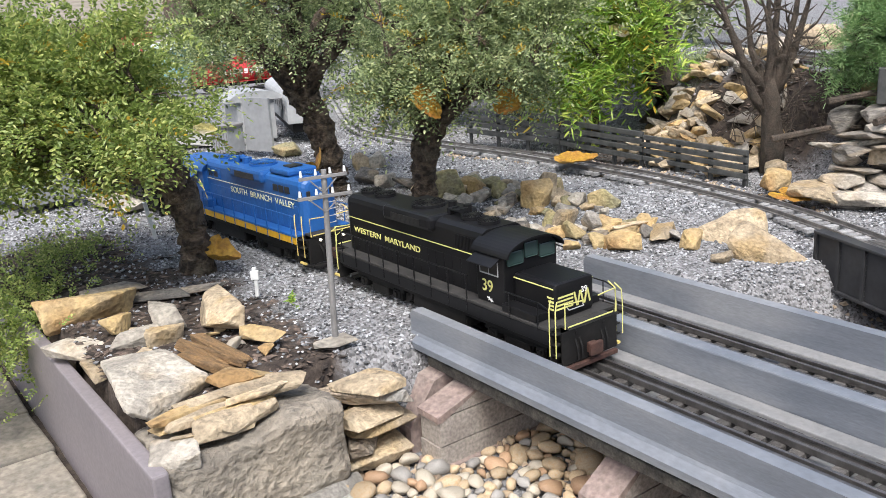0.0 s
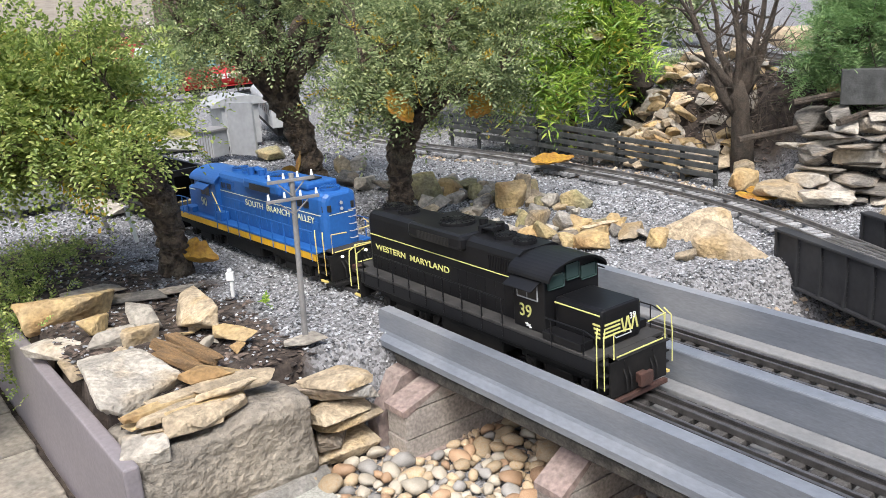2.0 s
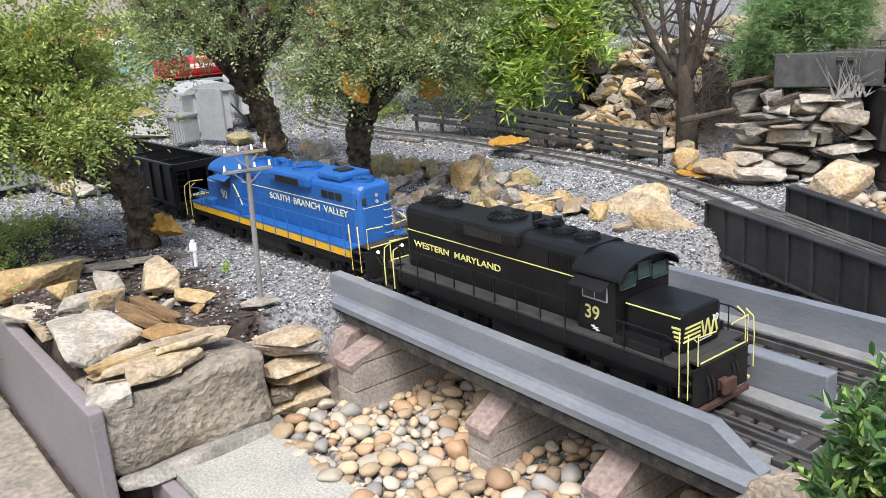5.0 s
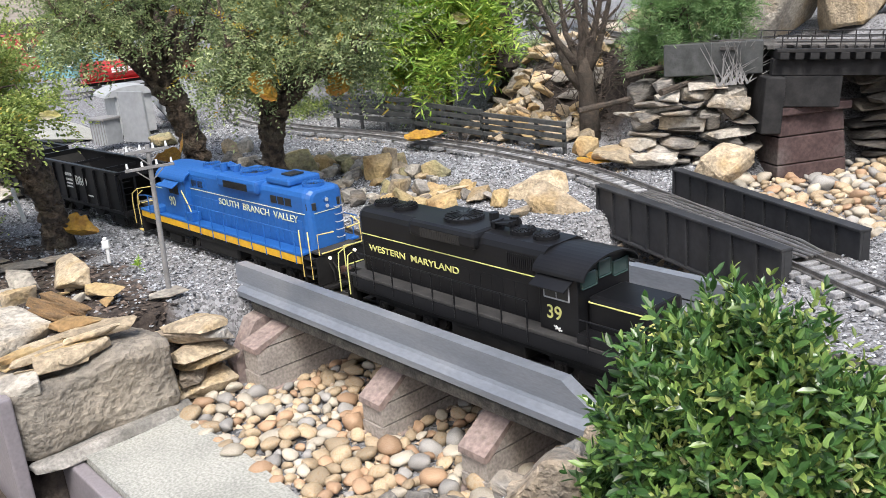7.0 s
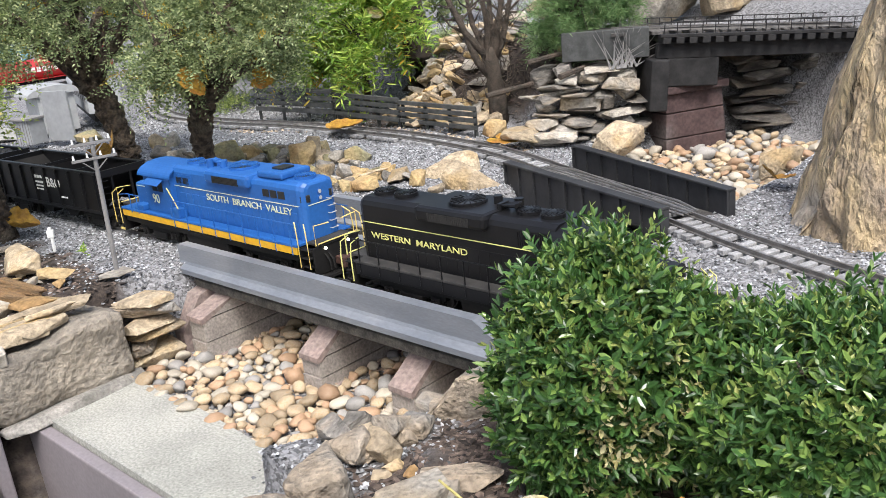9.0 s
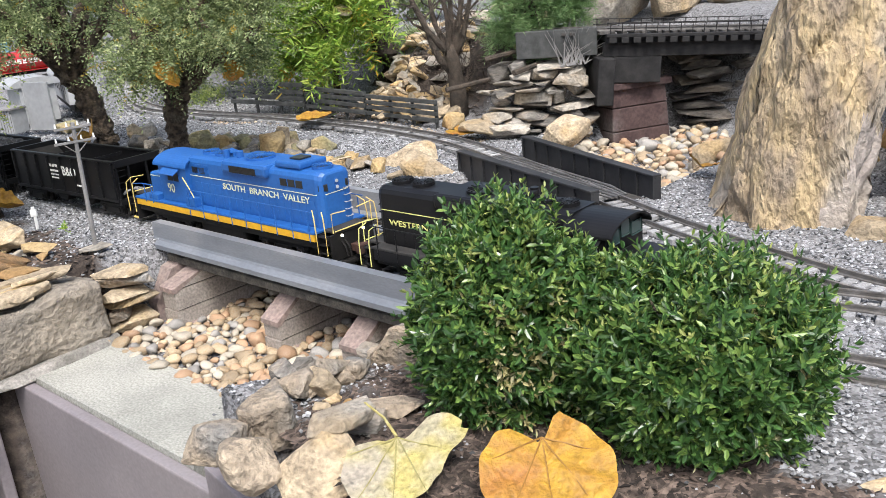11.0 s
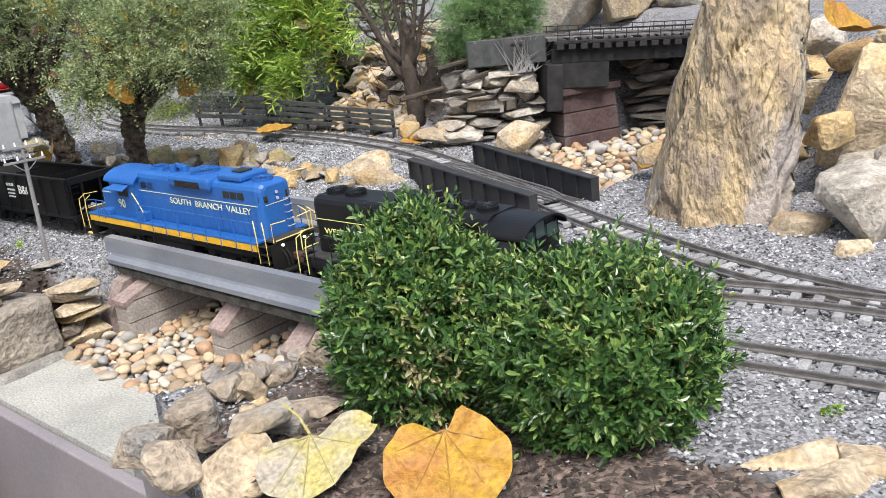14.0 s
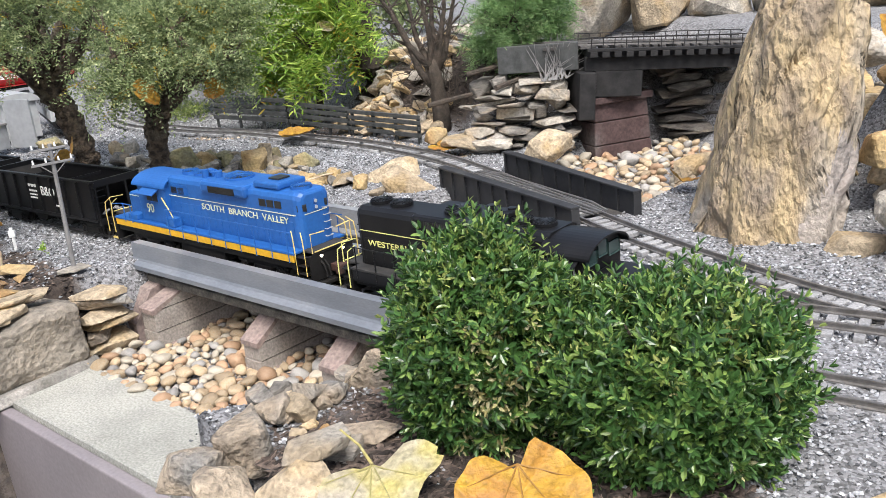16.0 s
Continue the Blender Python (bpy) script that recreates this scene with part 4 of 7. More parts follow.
def loco(name, label, body_m, sill_m, stripe_m, rail_end_m, stan_m, number, letters, lx0, lx1, lz, lh, let_m, roof_m, cab0, cab1, nose_marks, left_near):
    """A hood-type diesel, cab towards +x. left_near: which side carries the camera-facing lettering (-1: -y)."""
    lo = thing(name, label, "model locomotive")
    H = 0.252                                        # half length of the walkway between the step wells
    part("frame", box(nb(), -0.272, 0.272, -0.034, 0.034, 0.030, 0.040, 0.001), "blackdull", lo)
    part("walkway", box(nb(), -H, H, -0.053, 0.053, 0.0525, 0.0565, 0.0008), "walkway" if sill_m == "black" else body_m, lo)
    for sg in (-1, 1):
        part("side_sill", box(nb(), -H + 0.002, H - 0.002, sg * 0.0495 - 0.003, sg * 0.0495 + 0.003, 0.0410 if stripe_m else 0.036, 0.0522, 0.0005), sill_m, lo)
        part("lower_sill", box(nb(), -H + 0.004, H - 0.004, sg * 0.046 - 0.003, sg * 0.046 + 0.003, 0.030, 0.0408 if stripe_m else 0.0358, 0.0005), "blackdull", lo)
    part("fuel_tank", box(nb(), -0.062, 0.062, -0.046, 0.046, 0.010, 0.0328, 0.004), "blackdull", lo)
    for sg in (-1, 1):
        bm = nb()
        cyl(bm, (-0.05, sg * 0.044, 0.038), (0.05, sg * 0.044, 0.038), 0.006, 10)
        part("air_tank", bm, "blackdull", lo)
    truck(lo, -0.155)
    truck(lo, 0.155)
    # long hood with rounded roof edge
    hw, ht = 0.033, 0.143
    prof = [(-hw, 0.0567), (hw, 0.0567), (hw, ht - 0.010), (hw - 0.0025, ht - 0.004), (hw - 0.010, ht), (-hw + 0.010, ht), (-hw + 0.0025, ht - 0.004), (-hw, ht - 0.010)]
    bm = nb()
    rings = []
    for x, iy, iz in ((-0.2550, 0.0110, 0.0060), (-0.2535, 0.0065, 0.0035), (-0.2490, 0.0022, 0.0012), (-0.2430, 0.0, 0.0), (cab0, 0.0, 0.0)):
        rings.append([bm.verts.new((x, y_ * (hw - iy) / hw, z_ - (iz if z_ > 0.1 else 0.0))) for y_, z_ in prof])
    for r0, r1 in zip(rings, rings[1:]):
        for k in range(len(prof)):
            bm.faces.new((r0[k], r0[(k + 1) % len(prof)], r1[(k + 1) % len(prof)], r1[k]))
    bm.faces.new(rings[0][::-1])
    bm.faces.new(rings[-1])
    bmesh.ops.recalc_face_normals(bm, faces=bm.faces)
    hood = part("long_hood", bm, body_m, lo)
    for sg in (-1, 1):
        # hood doors, louvres, stripe
        y = sg * (hw + 0.0004)
        x = -0.238
        k = 0
        while x + 0.018 < cab0 - 0.01:
            part("hood_door", box(nb(), x, x + 0.0175, min(y, y - sg * 0.0008), max(y, y - sg * 0.0008) + 0.0004, 0.060, 0.098, 0.0003), body_m, hood)
            x += 0.0185
            k += 1
        bm = nb()
        for i in range(14):
            box(bm, cab0 - 0.055 + 0.003 * i, cab0 - 0.0535 + 0.003 * i, y - 0.0006, y + 0.0006, 0.112, 0.130)
        tagged(part("louvres", bm, body_m, hood), kind="stuff")
        part("stripe", box(nb(), -0.2440, cab0, y - 0.0004, y + 0.0004, 0.1084, 0.1094), "lemon" if body_m == "black" else "cream", hood, "thin pale stripe")
        if body_m == "blue":
            for i in range(3):
                wx = -0.215 + i * 0.019
                part("window", box(nb(), wx, wx + 0.0155, y - 0.0006, y + 0.0006, 0.1165, 0.128, 0.0003), "dark", hood, "dark hood window")
            for i in range(2):
                wx = cab0 - 0.045 + i * 0.020
                part("window", box(nb(), wx, wx + 0.0165, y - 0.0006, y + 0.0006, 0.114, 0.125, 0.0003), "dark", hood, "dark hood window")
    sg = left_near
    text("lettering", letters, lh, let_m, hood, Matrix.Translation(((lx0 + lx1) / 2, sg * (hw + 0.0014), lz)) @ pose(0, 0, 0, 90, 0, 0 if sg < 0 else 180), "pale road name lettering", lx1 - lx0)
    # dynamic brake blister, hatches, fans
    bl = part("brake_blister", box(nb(), -0.135, -0.015, -0.041, 0.041, 0.1245, 0.146, 0.006), roof_m, lo)
    bm = nb()
    for sg in (-1, 1):
        for i in range(22):
            box(bm, -0.110 + i * 0.0032, -0.1073 + i * 0.0032, sg * 0.0412 - 0.0006, sg * 0.0412 + 0.0006, 0.128, 0.139)
    tagged(part("grille", bm, "dark", bl), kind="stuff")
    fan(lo, -0.075, 0, 0.1465, 0.025, roof_m)
    fan(lo, -0.228, 0.0, 0.1440, 0.0165, roof_m)
    if body_m == "black":
        fan(lo, -0.188, 0.0, 0.1440, 0.0165, roof_m)
    else:
        part("hatch", box(nb(), -0.208, -0.145, -0.028, 0.028, 0.1432, 0.1535, 0.003), roof_m, lo)
        part("hatch", box(nb(), -0.190, -0.165, -0.012, 0.012, 0.1537, 0.1565, 0.001), "dark", lo)
    fan(lo, cab0 - 0.060, 0, 0.1440, 0.0150, roof_m)
    fan(lo, cab0 - 0.025, 0, 0.1440, 0.0150, roof_m)
    for xx in (-0.035, cab0 - 0.085):
        bm = cyl(nb(), (xx, 0.012, 0.143), (xx, 0.012, 0.156), 0.006, 12)
        part("exhaust_stack", bm, roof_m, lo)
    bm = nb()
    for yy in (-0.006, 0.0, 0.006):
        cyl(bm, (cab0 - 0.098, yy, 0.150), (cab0 - 0.075, yy, 0.1515), 0.0014, 8, 0.0032)
    box(bm, cab0 - 0.104, cab0 - 0.098, -0.009, 0.009, 0.143, 0.1525, 0.001)
    part("air_horn", bm, roof_m, lo)
    pale = "lemon" if body_m == "black" else "cream"
    part("stripe", box(nb(), -0.2557, -0.2549, -0.0215, 0.0215, 0.1084, 0.1094), pale, hood, "thin pale stripe")
    for sg in (-1, 1):
        part("stripe", prism(nb(), [(-0.2556, 0.1084), (-0.2436, 0.1084), (-0.2436, 0.1094), (-0.2556, 0.1094)], 0.0006, Matrix.Translation((0, sg * 0.0215, 0)) @ Matrix.Translation((-0.2556, 0, 0)) @ Matrix.Rotation(radians(sg * 44), 4, "Z") @ Matrix.Diagonal((1.34, 1, 1, 1)) @ Matrix.Translation((0.2556, 0, 0))), pale, hood, "thin pale stripe")
    # end of the long hood: lamps, number boards, grab irons
    xe = -0.2555
    bm = nb()
    for zz in (0.116, 0.1255):
        cyl(bm, (xe - 0.001, 0, zz), (xe + 0.004, 0, zz), 0.0042, 14)
    part("headlight_housing", bm, body_m, hood)
    for zz in (0.116, 0.1255):
        part("headlight", cyl(nb(), (xe - 0.0018, 0, zz), (xe - 0.0008, 0, zz), 0.0028, 14), "palegrey", hood)
    for sg in (-1, 1):
        part("number_board", box(nb(), -0.0022, 0.0020, -0.0075, 0.0075, 0.1135, 0.1245, 0.001, 0, Matrix.Translation((-0.2515, sg * 0.0245, 0)) @ Matrix.Rotation(radians(sg * -40), 4, "Z")), "dark", hood, "small dark number board")
    for i in range(5):
        bm = nb()
        zz = 0.066 + i * 0.0115
        wire(bm, [(xe, -0.024, zz), (xe - 0.004, -0.024, zz), (xe - 0.004, -0.012, zz), (xe, -0.012, zz)], 0.0008, 5)
        part("grab_iron", bm, "palegrey" if body_m == "blue" else "black", hood)
    # cab with arched roof
    cb = part("cab_body", box(nb(), cab0, cab1, -0.0425, 0.0425, 0.0568, 0.122, 0.001), body_m, lo)
    arch = [(0.0425 * math.cos(a), 0.122 + 0.0165 * math.sin(a)) for a in [math.pi * k / 16 for k in range(17)]]
    bm = prism(nb(), arch, cab1 - cab0, Matrix.Rotation(radians(-90), 4, "Z"))
    bmesh.ops.transform(bm, matrix=Matrix.Translation((cab0, 0, 0.0002)), verts=bm.verts)
    part("cab_gable", bm, body_m, cb)
    outer = [(0.0460 * math.cos(a), 0.1205 + 0.0205 * math.sin(a)) for a in [math.pi * k / 20 for k in range(21)]]
    inner = [(0.0437 * math.cos(a), 0.1205 + 0.0182 * math.sin(a)) for a in [math.pi * k / 20 for k in range(20, -1, -1)]]
    bm = prism(nb(), outer + inner, cab1 - cab0 + 0.016, Matrix.Rotation(radians(-90), 4, "Z"))
    bmesh.ops.transform(bm, matrix=Matrix.Translation((cab0 - 0.005, 0, 0.001)), verts=bm.verts)
    part("cab_roof", bm, roof_m, cb)
    xc = (cab0 + cab1) / 2
    for sg in (-1, 1):
        y = sg * 0.0427
        w = part("side_window", box(nb(), xc - 0.020, xc + 0.016, y - 0.0006, y + 0.0006, 0.094, 0.114, 0.001), "palegrey" if body_m == "black" else body_m, cb)
        for q in (-0.018, -0.001):
            part("pane", box(nb(), xc + q, xc + q + 0.0155, y - 0.0010, y + 0.0010, 0.096, 0.1125, 0.0003), "dark", w)
        part("sunshade", box(nb(), -0.024, 0.024, 0, 0.018, -0.0008, 0.0008, 0.0003, 0, Matrix.Translation((xc - 0.002, y, 0.1195)) @ Matrix.Rotation(radians(-28 if sg > 0 else 208), 4, "X")), roof_m, cb)
    for yy in (-0.0255, 0.0255):
        part("front_window", box(nb(), cab1 + 0.0001, cab1 + 0.0012, yy - 0.0125, yy + 0.0125, 0.109, 0.1265, 0.002), "glass", cb, "pale reflecting cab window")
    part("front_window", box(nb(), cab1 + 0.0001, cab1 + 0.0012, -0.0105, 0.0105, 0.114, 0.1335, 0.002), "glass", cb, "pale reflecting cab window")
    text("cab_number", number, 0.022 if body_m == "black" else 0.019, let_m, cb, Matrix.Translation((xc - 0.006, -0.0429, 0.078)) @ pose(0, 0, 0, 90, 0, 0))
    # low nose
    ns = part("nose", box(nb(), cab1 + 0.0004, 0.228, -0.031, 0.031, 0.0568, 0.101, 0.006), body_m, lo)
    text("nose_number", number, 0.010, "white", ns, Matrix.Translation((0.2286, 0.0, 0.0925)) @ pose(0, 0, 0, 90, 0, 90))
    part("nose_stripe", box(nb(), cab1 + 0.004, 0.222, -0.0316, 0.0316, 0.0945, 0.0957), "lemon" if body_m == "black" else "cream", ns)
    if nose_marks:
        for i in range(4):
            part("nose_mark", box(nb(), 0.2281, 0.2287, -0.030 + i * 0.001, -0.003, 0.0690 + i * 0.0046, 0.0712 + i * 0.0046), "lemon", ns, "yellow wing stripe")
            part("nose_mark", box(nb(), 0.21 - i * 0.003, 0.2235, -0.0318, -0.0312, 0.0690 + i * 0.0046, 0.0712 + i * 0.0046), "lemon", ns, "yellow wing stripe")
        for yy, a in ((0.001, 14), (0.006, -14), (0.011, 14), (0.017, -14), (0.022, 14)):
            part("nose_mark", box(nb(), -0.0004, 0.0003, -0.0013, 0.0013, -0.009, 0.009, 0, 0, Matrix.Translation((0.2286, yy, 0.0765)) @ Matrix.Rotation(radians(a), 4, "X")), "lemon", ns, "slanted yellow mark")
    bm = nb()
    wire(bm, [(0.228, -0.012, 0.068), (0.233, -0.012, 0.066), (0.233, 0.012, 0.066), (0.228, 0.012, 0.068)], 0.0008, 5)
    part("grab_iron", bm, "palegrey", ns)
    # batteries boxes beside the nose
    for sg in (-1, 1):
        part("battery_box", box(nb(), cab1 + 0.004, 0.205, sg * 0.042 - 0.0095, sg * 0.042 + 0.0095, 0.0567, 0.0665, 0.001), body_m, lo)
    # ends: pilot, steps, coupler, lights
    for e in (-1, 1):
        # the blue engine's platforms are dark too, standing for the shadow on them
        part("end_platform", box(nb(), min(e * H, e * 0.280), max(e * H, e * 0.280), -0.034, 0.034, 0.0525, 0.0563, 0.0006), "walkway", lo)
        pl = part("pilot", box(nb(), e * 0.276 - 0.002, e * 0.276 + 0.002, -0.044, 0.044, 0.010, 0.052, 0.0006), "blackdull", lo)
        part("snow_plough", box(nb(), e * 0.284 - 0.006, e * 0.284 + 0.006, -0.040, 0.040, 0.004, 0.0095, 0.001), "rust" if body_m == "black" and e > 0 else "blackdull", pl)
        bm = box(nb(), min(e * 0.278, e * 0.297), max(e * 0.278, e * 0.297), -0.006, 0.006, 0.018, 0.030, 0.001)
        box(bm, min(e * 0.292, e * 0.303), max(e * 0.292, e * 0.303), -0.010, 0.010, 0.016, 0.032, 0.002)
        part("coupler", bm, "rust", pl, "rusty brown knuckle coupler")
        for yy in (-0.024, -0.017, 0.017, 0.024):
            part("air_hose", wire(nb(), [(e * 0.279, yy, 0.040), (e * 0.288, yy, 0.030), (e * 0.290, yy, 0.016)], 0.0013, 6), "blackdull", pl)
        for sg in (-1, 1):
            st = part("step_well", box(nb(), e * 0.266 - 0.0085, e * 0.266 + 0.0085, sg * 0.050 - 0.002, sg * 0.050 + 0.002, 0.0105, 0.0135, 0.0003), "handrail", lo, "yellow-edged steps")
            for zz in (0.0235, 0.0365, 0.0495):
                part("tread", box(nb(), e * 0.266 - 0.0085, e * 0.266 + 0.0085, sg * 0.046 - 0.005, sg * 0.046 + 0.005, zz, zz + 0.0015, 0), "blackdull", st)
            part("step_side", box(nb(), e * 0.2555 - 0.001, e * 0.2555 + 0.001, sg * 0.044 - 0.008, sg * 0.044 + 0.008, 0.0105, 0.0522), "blackdull", st)
            for xx in (0.2570, 0.2785):
                bm = nb()
                wire(bm, [(e * xx, sg * 0.0535, 0.024), (e * xx, sg * 0.0535, 0.060), (e * (xx - 0.002), sg * 0.0525, 0.080), (e * (xx - 0.012), sg * 0.046, 0.089)], 0.0009, 6)
                part("grab_rail", bm, rail_end_m, lo, "yellow step handrail")
        for sg in (-1, 1):
            part("end_rail", wire(nb(), [(e * 0.281, sg * 0.040, 0.056), (e * 0.281, sg * 0.040, 0.086), (e * 0.281, sg * 0.012, 0.084)], 0.0010, 6), rail_end_m, lo)
        bm = nb()
        wire(bm, [(e * 0.2815, -0.036, 0.0575), (e * 0.2815, 0.036, 0.0575)], 0.0010, 6)
        part("platform_edge", bm, rail_end_m, lo)
        for sg in (-1, 1):
            bm = cyl(nb(), (e * 0.277, sg * 0.022, 0.0475), (e * 0.2805, sg * 0.022, 0.0475), 0.0022, 12)
            part("ditch_light", bm, "lamp" if e < 0 else "blackdull", pl, "small round ditch lamp")
    # side handrails on stanchions
    for sg in (-1, 1):
        y = sg * 0.0525
        bm = nb()
        wire(bm, [(-H, y, 0.088), (cab0 - 0.006, y, 0.088)], 0.0009, 6)
        part("side_rail", bm, stan_m, lo)
        bm = nb()
        wire(bm, [(cab1 + 0.01, y, 0.084), (0.222, y, 0.084), (H, y, 0.080)], 0.0009, 6)
        part("side_rail", bm, stan_m, lo)
        for i in range(9):
            xx = -H + 0.012 + i * (cab0 + H - 0.022) / 8
            part("stanchion", cyl(nb(), (xx, y, 0.040), (xx, y, 0.089), 0.0011, 6), stan_m, lo)
        for xx in (cab1 + 0.02, 0.215):
            part("stanchion", cyl(nb(), (xx, y, 0.050), (xx, y, 0.085), 0.0011, 6), stan_m, lo)
    return lo


black_loco = loco("diesel_locomotive", "black model diesel locomotive with yellow lettering and handrails", "black", "black", False, "lemon", "black", "39", "WESTERN  MARYLAND", -0.229, -0.052, 0.0912, 0.0120, "lemon", "black", 0.0835, 0.1375, True, -1)
bm = nb()
for a_, l_ in ((20, 0.012), (50, 0.008), (-20, 0.008)):
    box(bm, -l_ / 2, l_ / 2, -0.0004, 0.0002, -0.0006, 0.0006, 0, 0, Matrix.Translation((0.109, -0.0429, 0.0615)) @ Matrix.Rotation(radians(a_), 4, "Y"))
part("arrow_mark", bm, "white", black_loco, "small white mark under the cab number")
blue_loco = loco("diesel_locomotive", "bright blue model diesel locomotive with a yellow sill stripe", "blue", "yellow", True, "handrail", "blue", "90", "SOUTH  BRANCH  VALLEY", -0.229, -0.004, 0.0985, 0.0150, "cream", "blue", 0.088, 0.172, False, 1)
for ob in list(blue_loco.children_recursive):
    if ob.name.startswith("cab_number"):
        bpy.data.objects.remove(ob)
text("cab_number", "90", 0.023, "cream", blue_loco, Matrix.Translation((0.140, 0.0429, 0.081)) @ pose(0, 0, 0, 90, 0, 180))
part("stair", box(nb(), 0.062, 0.088, 0.0345, 0.0515, 0.0567, 0.072, 0.001), "blue", blue_loco, "boxed step before the cab door")
wires = nb()
wire(wires, [(0.088, 0.050, 0.108), (0.068, 0.052, 0.088), (0.060, 0.052, 0.075)], 0.0010, 6)
part("stair_rail", wires, "handrail", blue_loco)


def stretch_cab_end(engine, k, tail=1.0):
    """Sets the length of the cab half of an engine."""
    done = set()
    for ob in engine.children_recursive:
        if ob.location.length > 1e-6:
            if ob.location.x > 0:
                ob.location.x *= k
        elif ob.data.name not in done:
            done.add(ob.data.name)
            for v in ob.data.vertices:
                if v.co.x > 0:
                    v.co.x *= k
    if tail < 1:
        for nm in done:
            for v in bpy.data.meshes[nm].vertices:
                if v.co.x > 0.2:
                    v.co.x = 0.2 + (v.co.x - 0.2) * tail
    for i, (ob, x, z, r) in enumerate(WHEELS):
        if ob.parent == engine and x > 0:
            WHEELS[i] = (ob, x * k, z, r)


stretch_cab_end(black_loco, 1.0, 0.48)
stretch_cab_end(blue_loco, 1.045)


def hopper(coal):
    h = thing("hopper_car", "black model coal hopper car " + ("heaped with coal" if coal else "standing empty, with white markings"), "hopper car", group="hopper cars of the train")
    L, W, z0, z1 = 0.198, 0.050, 0.040, 0.112
    for sg in (-1, 1):
        y = sg * W
        part("side_wall", box(nb(), -L, L, y - 0.0012, y + 0.0012, z0, z1, 0.0004), "black", h)
        part("top_chord", box(nb(), -L - 0.002, L + 0.002, y - 0.004, y + 0.004, z1 + 0.0002, z1 + 0.004, 0.0006), "black", h)
        part("side_sill", box(nb(), -L, L, y - 0.003, y + 0.003, z0 - 0.006, z0 - 0.0002, 0.0006), "black", h)
        for i in range(9):
            x = -L + 0.004 + i * (2 * L - 0.008) / 8
            part("rib", box(nb(), x - 0.002, x + 0.002, y + sg * 0.0032 - 0.002, y + sg * 0.0032 + 0.002, z0, z1 - 0.001, 0.0004), "black", h)
    for e in (-1, 1):
        bm = nb()
        v = [bm.verts.new(c) for c in ((e * L, -W, z1 - 0.004), (e * L, W, z1 - 0.004), (e * 0.085, W, 0.030), (e * 0.085, -W, 0.030), (e * (L + 0.002), -W, z1 - 0.004), (e * (L + 0.002), W, z1 - 0.004), (e * 0.087, W, 0.028), (e * 0.087, -W, 0.028))]
        for q in ((0, 1, 2, 3), (7, 6, 5, 4), (0, 4, 5, 1), (3, 2, 6, 7), (0, 3, 7, 4), (1, 5, 6, 2)):
            bm.faces.new([v[i] for i in q])
        bmesh.ops.recalc_face_normals(bm, faces=bm.faces)
        part("slope_sheet", bm, "blackdull", h)
        part("end_chord", box(nb(), e * L - 0.003, e * L + 0.003, -W, W, z1 - 0.010, z1 + 0.0038, 0.0006), "black", h)
        part("end_sill", box(nb(), e * L - 0.004, e * L + 0.004, -W, W, 0.028, 0.040, 0.0006), "black", h)
        for yy in (-0.046, -0.020, 0.020, 0.046):
            part("end_post", box(nb(), e * L - 0.002, e * L + 0.002, yy - 0.002, yy + 0.002, 0.040, z1 - 0.010, 0.0003), "black", h)
        ld = part("ladder", box(nb(), e * (L + 0.003) - 0.0006, e * (L + 0.003) + 0.0006, -0.048, -0.046, 0.03, z1, 0), "black", h)
        for i in range(6):
            part("rung", cyl(nb(), (e * (L + 0.004), -0.048, 0.036 + i * 0.012), (e * (L + 0.004), -0.030, 0.036 + i * 0.012), 0.0007, 5), "black", ld)
        bm = box(nb(), min(e * L, e * (L + 0.03)), max(e * L, e * (L + 0.03)), -0.005, 0.005, 0.020, 0.028, 0.001)
        part("coupler", bm, "rust", h)
        truck(h, e * 0.150, half=0.027)
        for yy in (-0.025, 0.025):
            bm = prism(nb(), [(e * 0.085, 0.030), (e * 0.02, 0.030), (e * 0.035, 0.012), (e * 0.06, 0.012)], 0.02, pose(0, yy - 0.01, 0))
            part("chute", bm, "blackdull", h)
    part("centre_sill", box(nb(), -L, L, -0.008, 0.008, 0.022, 0.0275, 0.001), "blackdull", h)
    part("floor", box(nb(), -0.086, 0.086, -W + 0.002, W - 0.002, 0.0295, 0.0312), "blackdull", h)
    for x in (-0.07, 0.07):
        part("cross_brace", box(nb(), x - 0.001, x + 0.001, -W, W, 0.100, 0.106), "black", h)
    text("car_lettering", "B&O", 0.027, "white", h, Matrix.Translation((0.028, -W - 0.0016, 0.082)) @ pose(0, 0, 0, 90, 0, 0), "white initials")
    for (x0, x1, zz, hh, w) in ((-0.045, -0.012, 0.092, 0.006, 3), (-0.045, -0.012, 0.081, 0.004, 4), (-0.045, -0.014, 0.073, 0.003, 5), (-0.045, -0.016, 0.066, 0.003, 5), (0.045, 0.075, 0.056, 0.003, 6)):
        bm = nb()
        bars(bm, x0, x1, zz, hh, w, -W - 0.0013)
        tagged(part("data_line", bm, "white", h, "line of small white data"), kind="stuff")
    if coal:
        bm = nb()
        bmesh.ops.create_grid(bm, x_segments=60, y_segments=18, size=1)
        for v in bm.verts:
            x, y = v.co.x, v.co.y
            v.co = Vector((x * (L - 0.003), y * (W - 0.002), z1 - 0.008 + 0.016 * (1 - y * y) * (1 - x ** 8) + 0.006 * noise.noise(Vector((x * 40, y * 11, 0)))))
        part("coal_load", bm, "coal", h, "heaped black coal")
    return h


hopper_1 = hopper(False)
hopper_2 = hopper(True)
for ob in black_loco.children:                       # the black engine is the shorter and lower of the two
    ob.matrix_basis = Matrix.Translation((-0.008, 0, 0)) @ Matrix.Diagonal((0.96, 1.0, 0.965, 1.0)) @ ob.matrix_basis


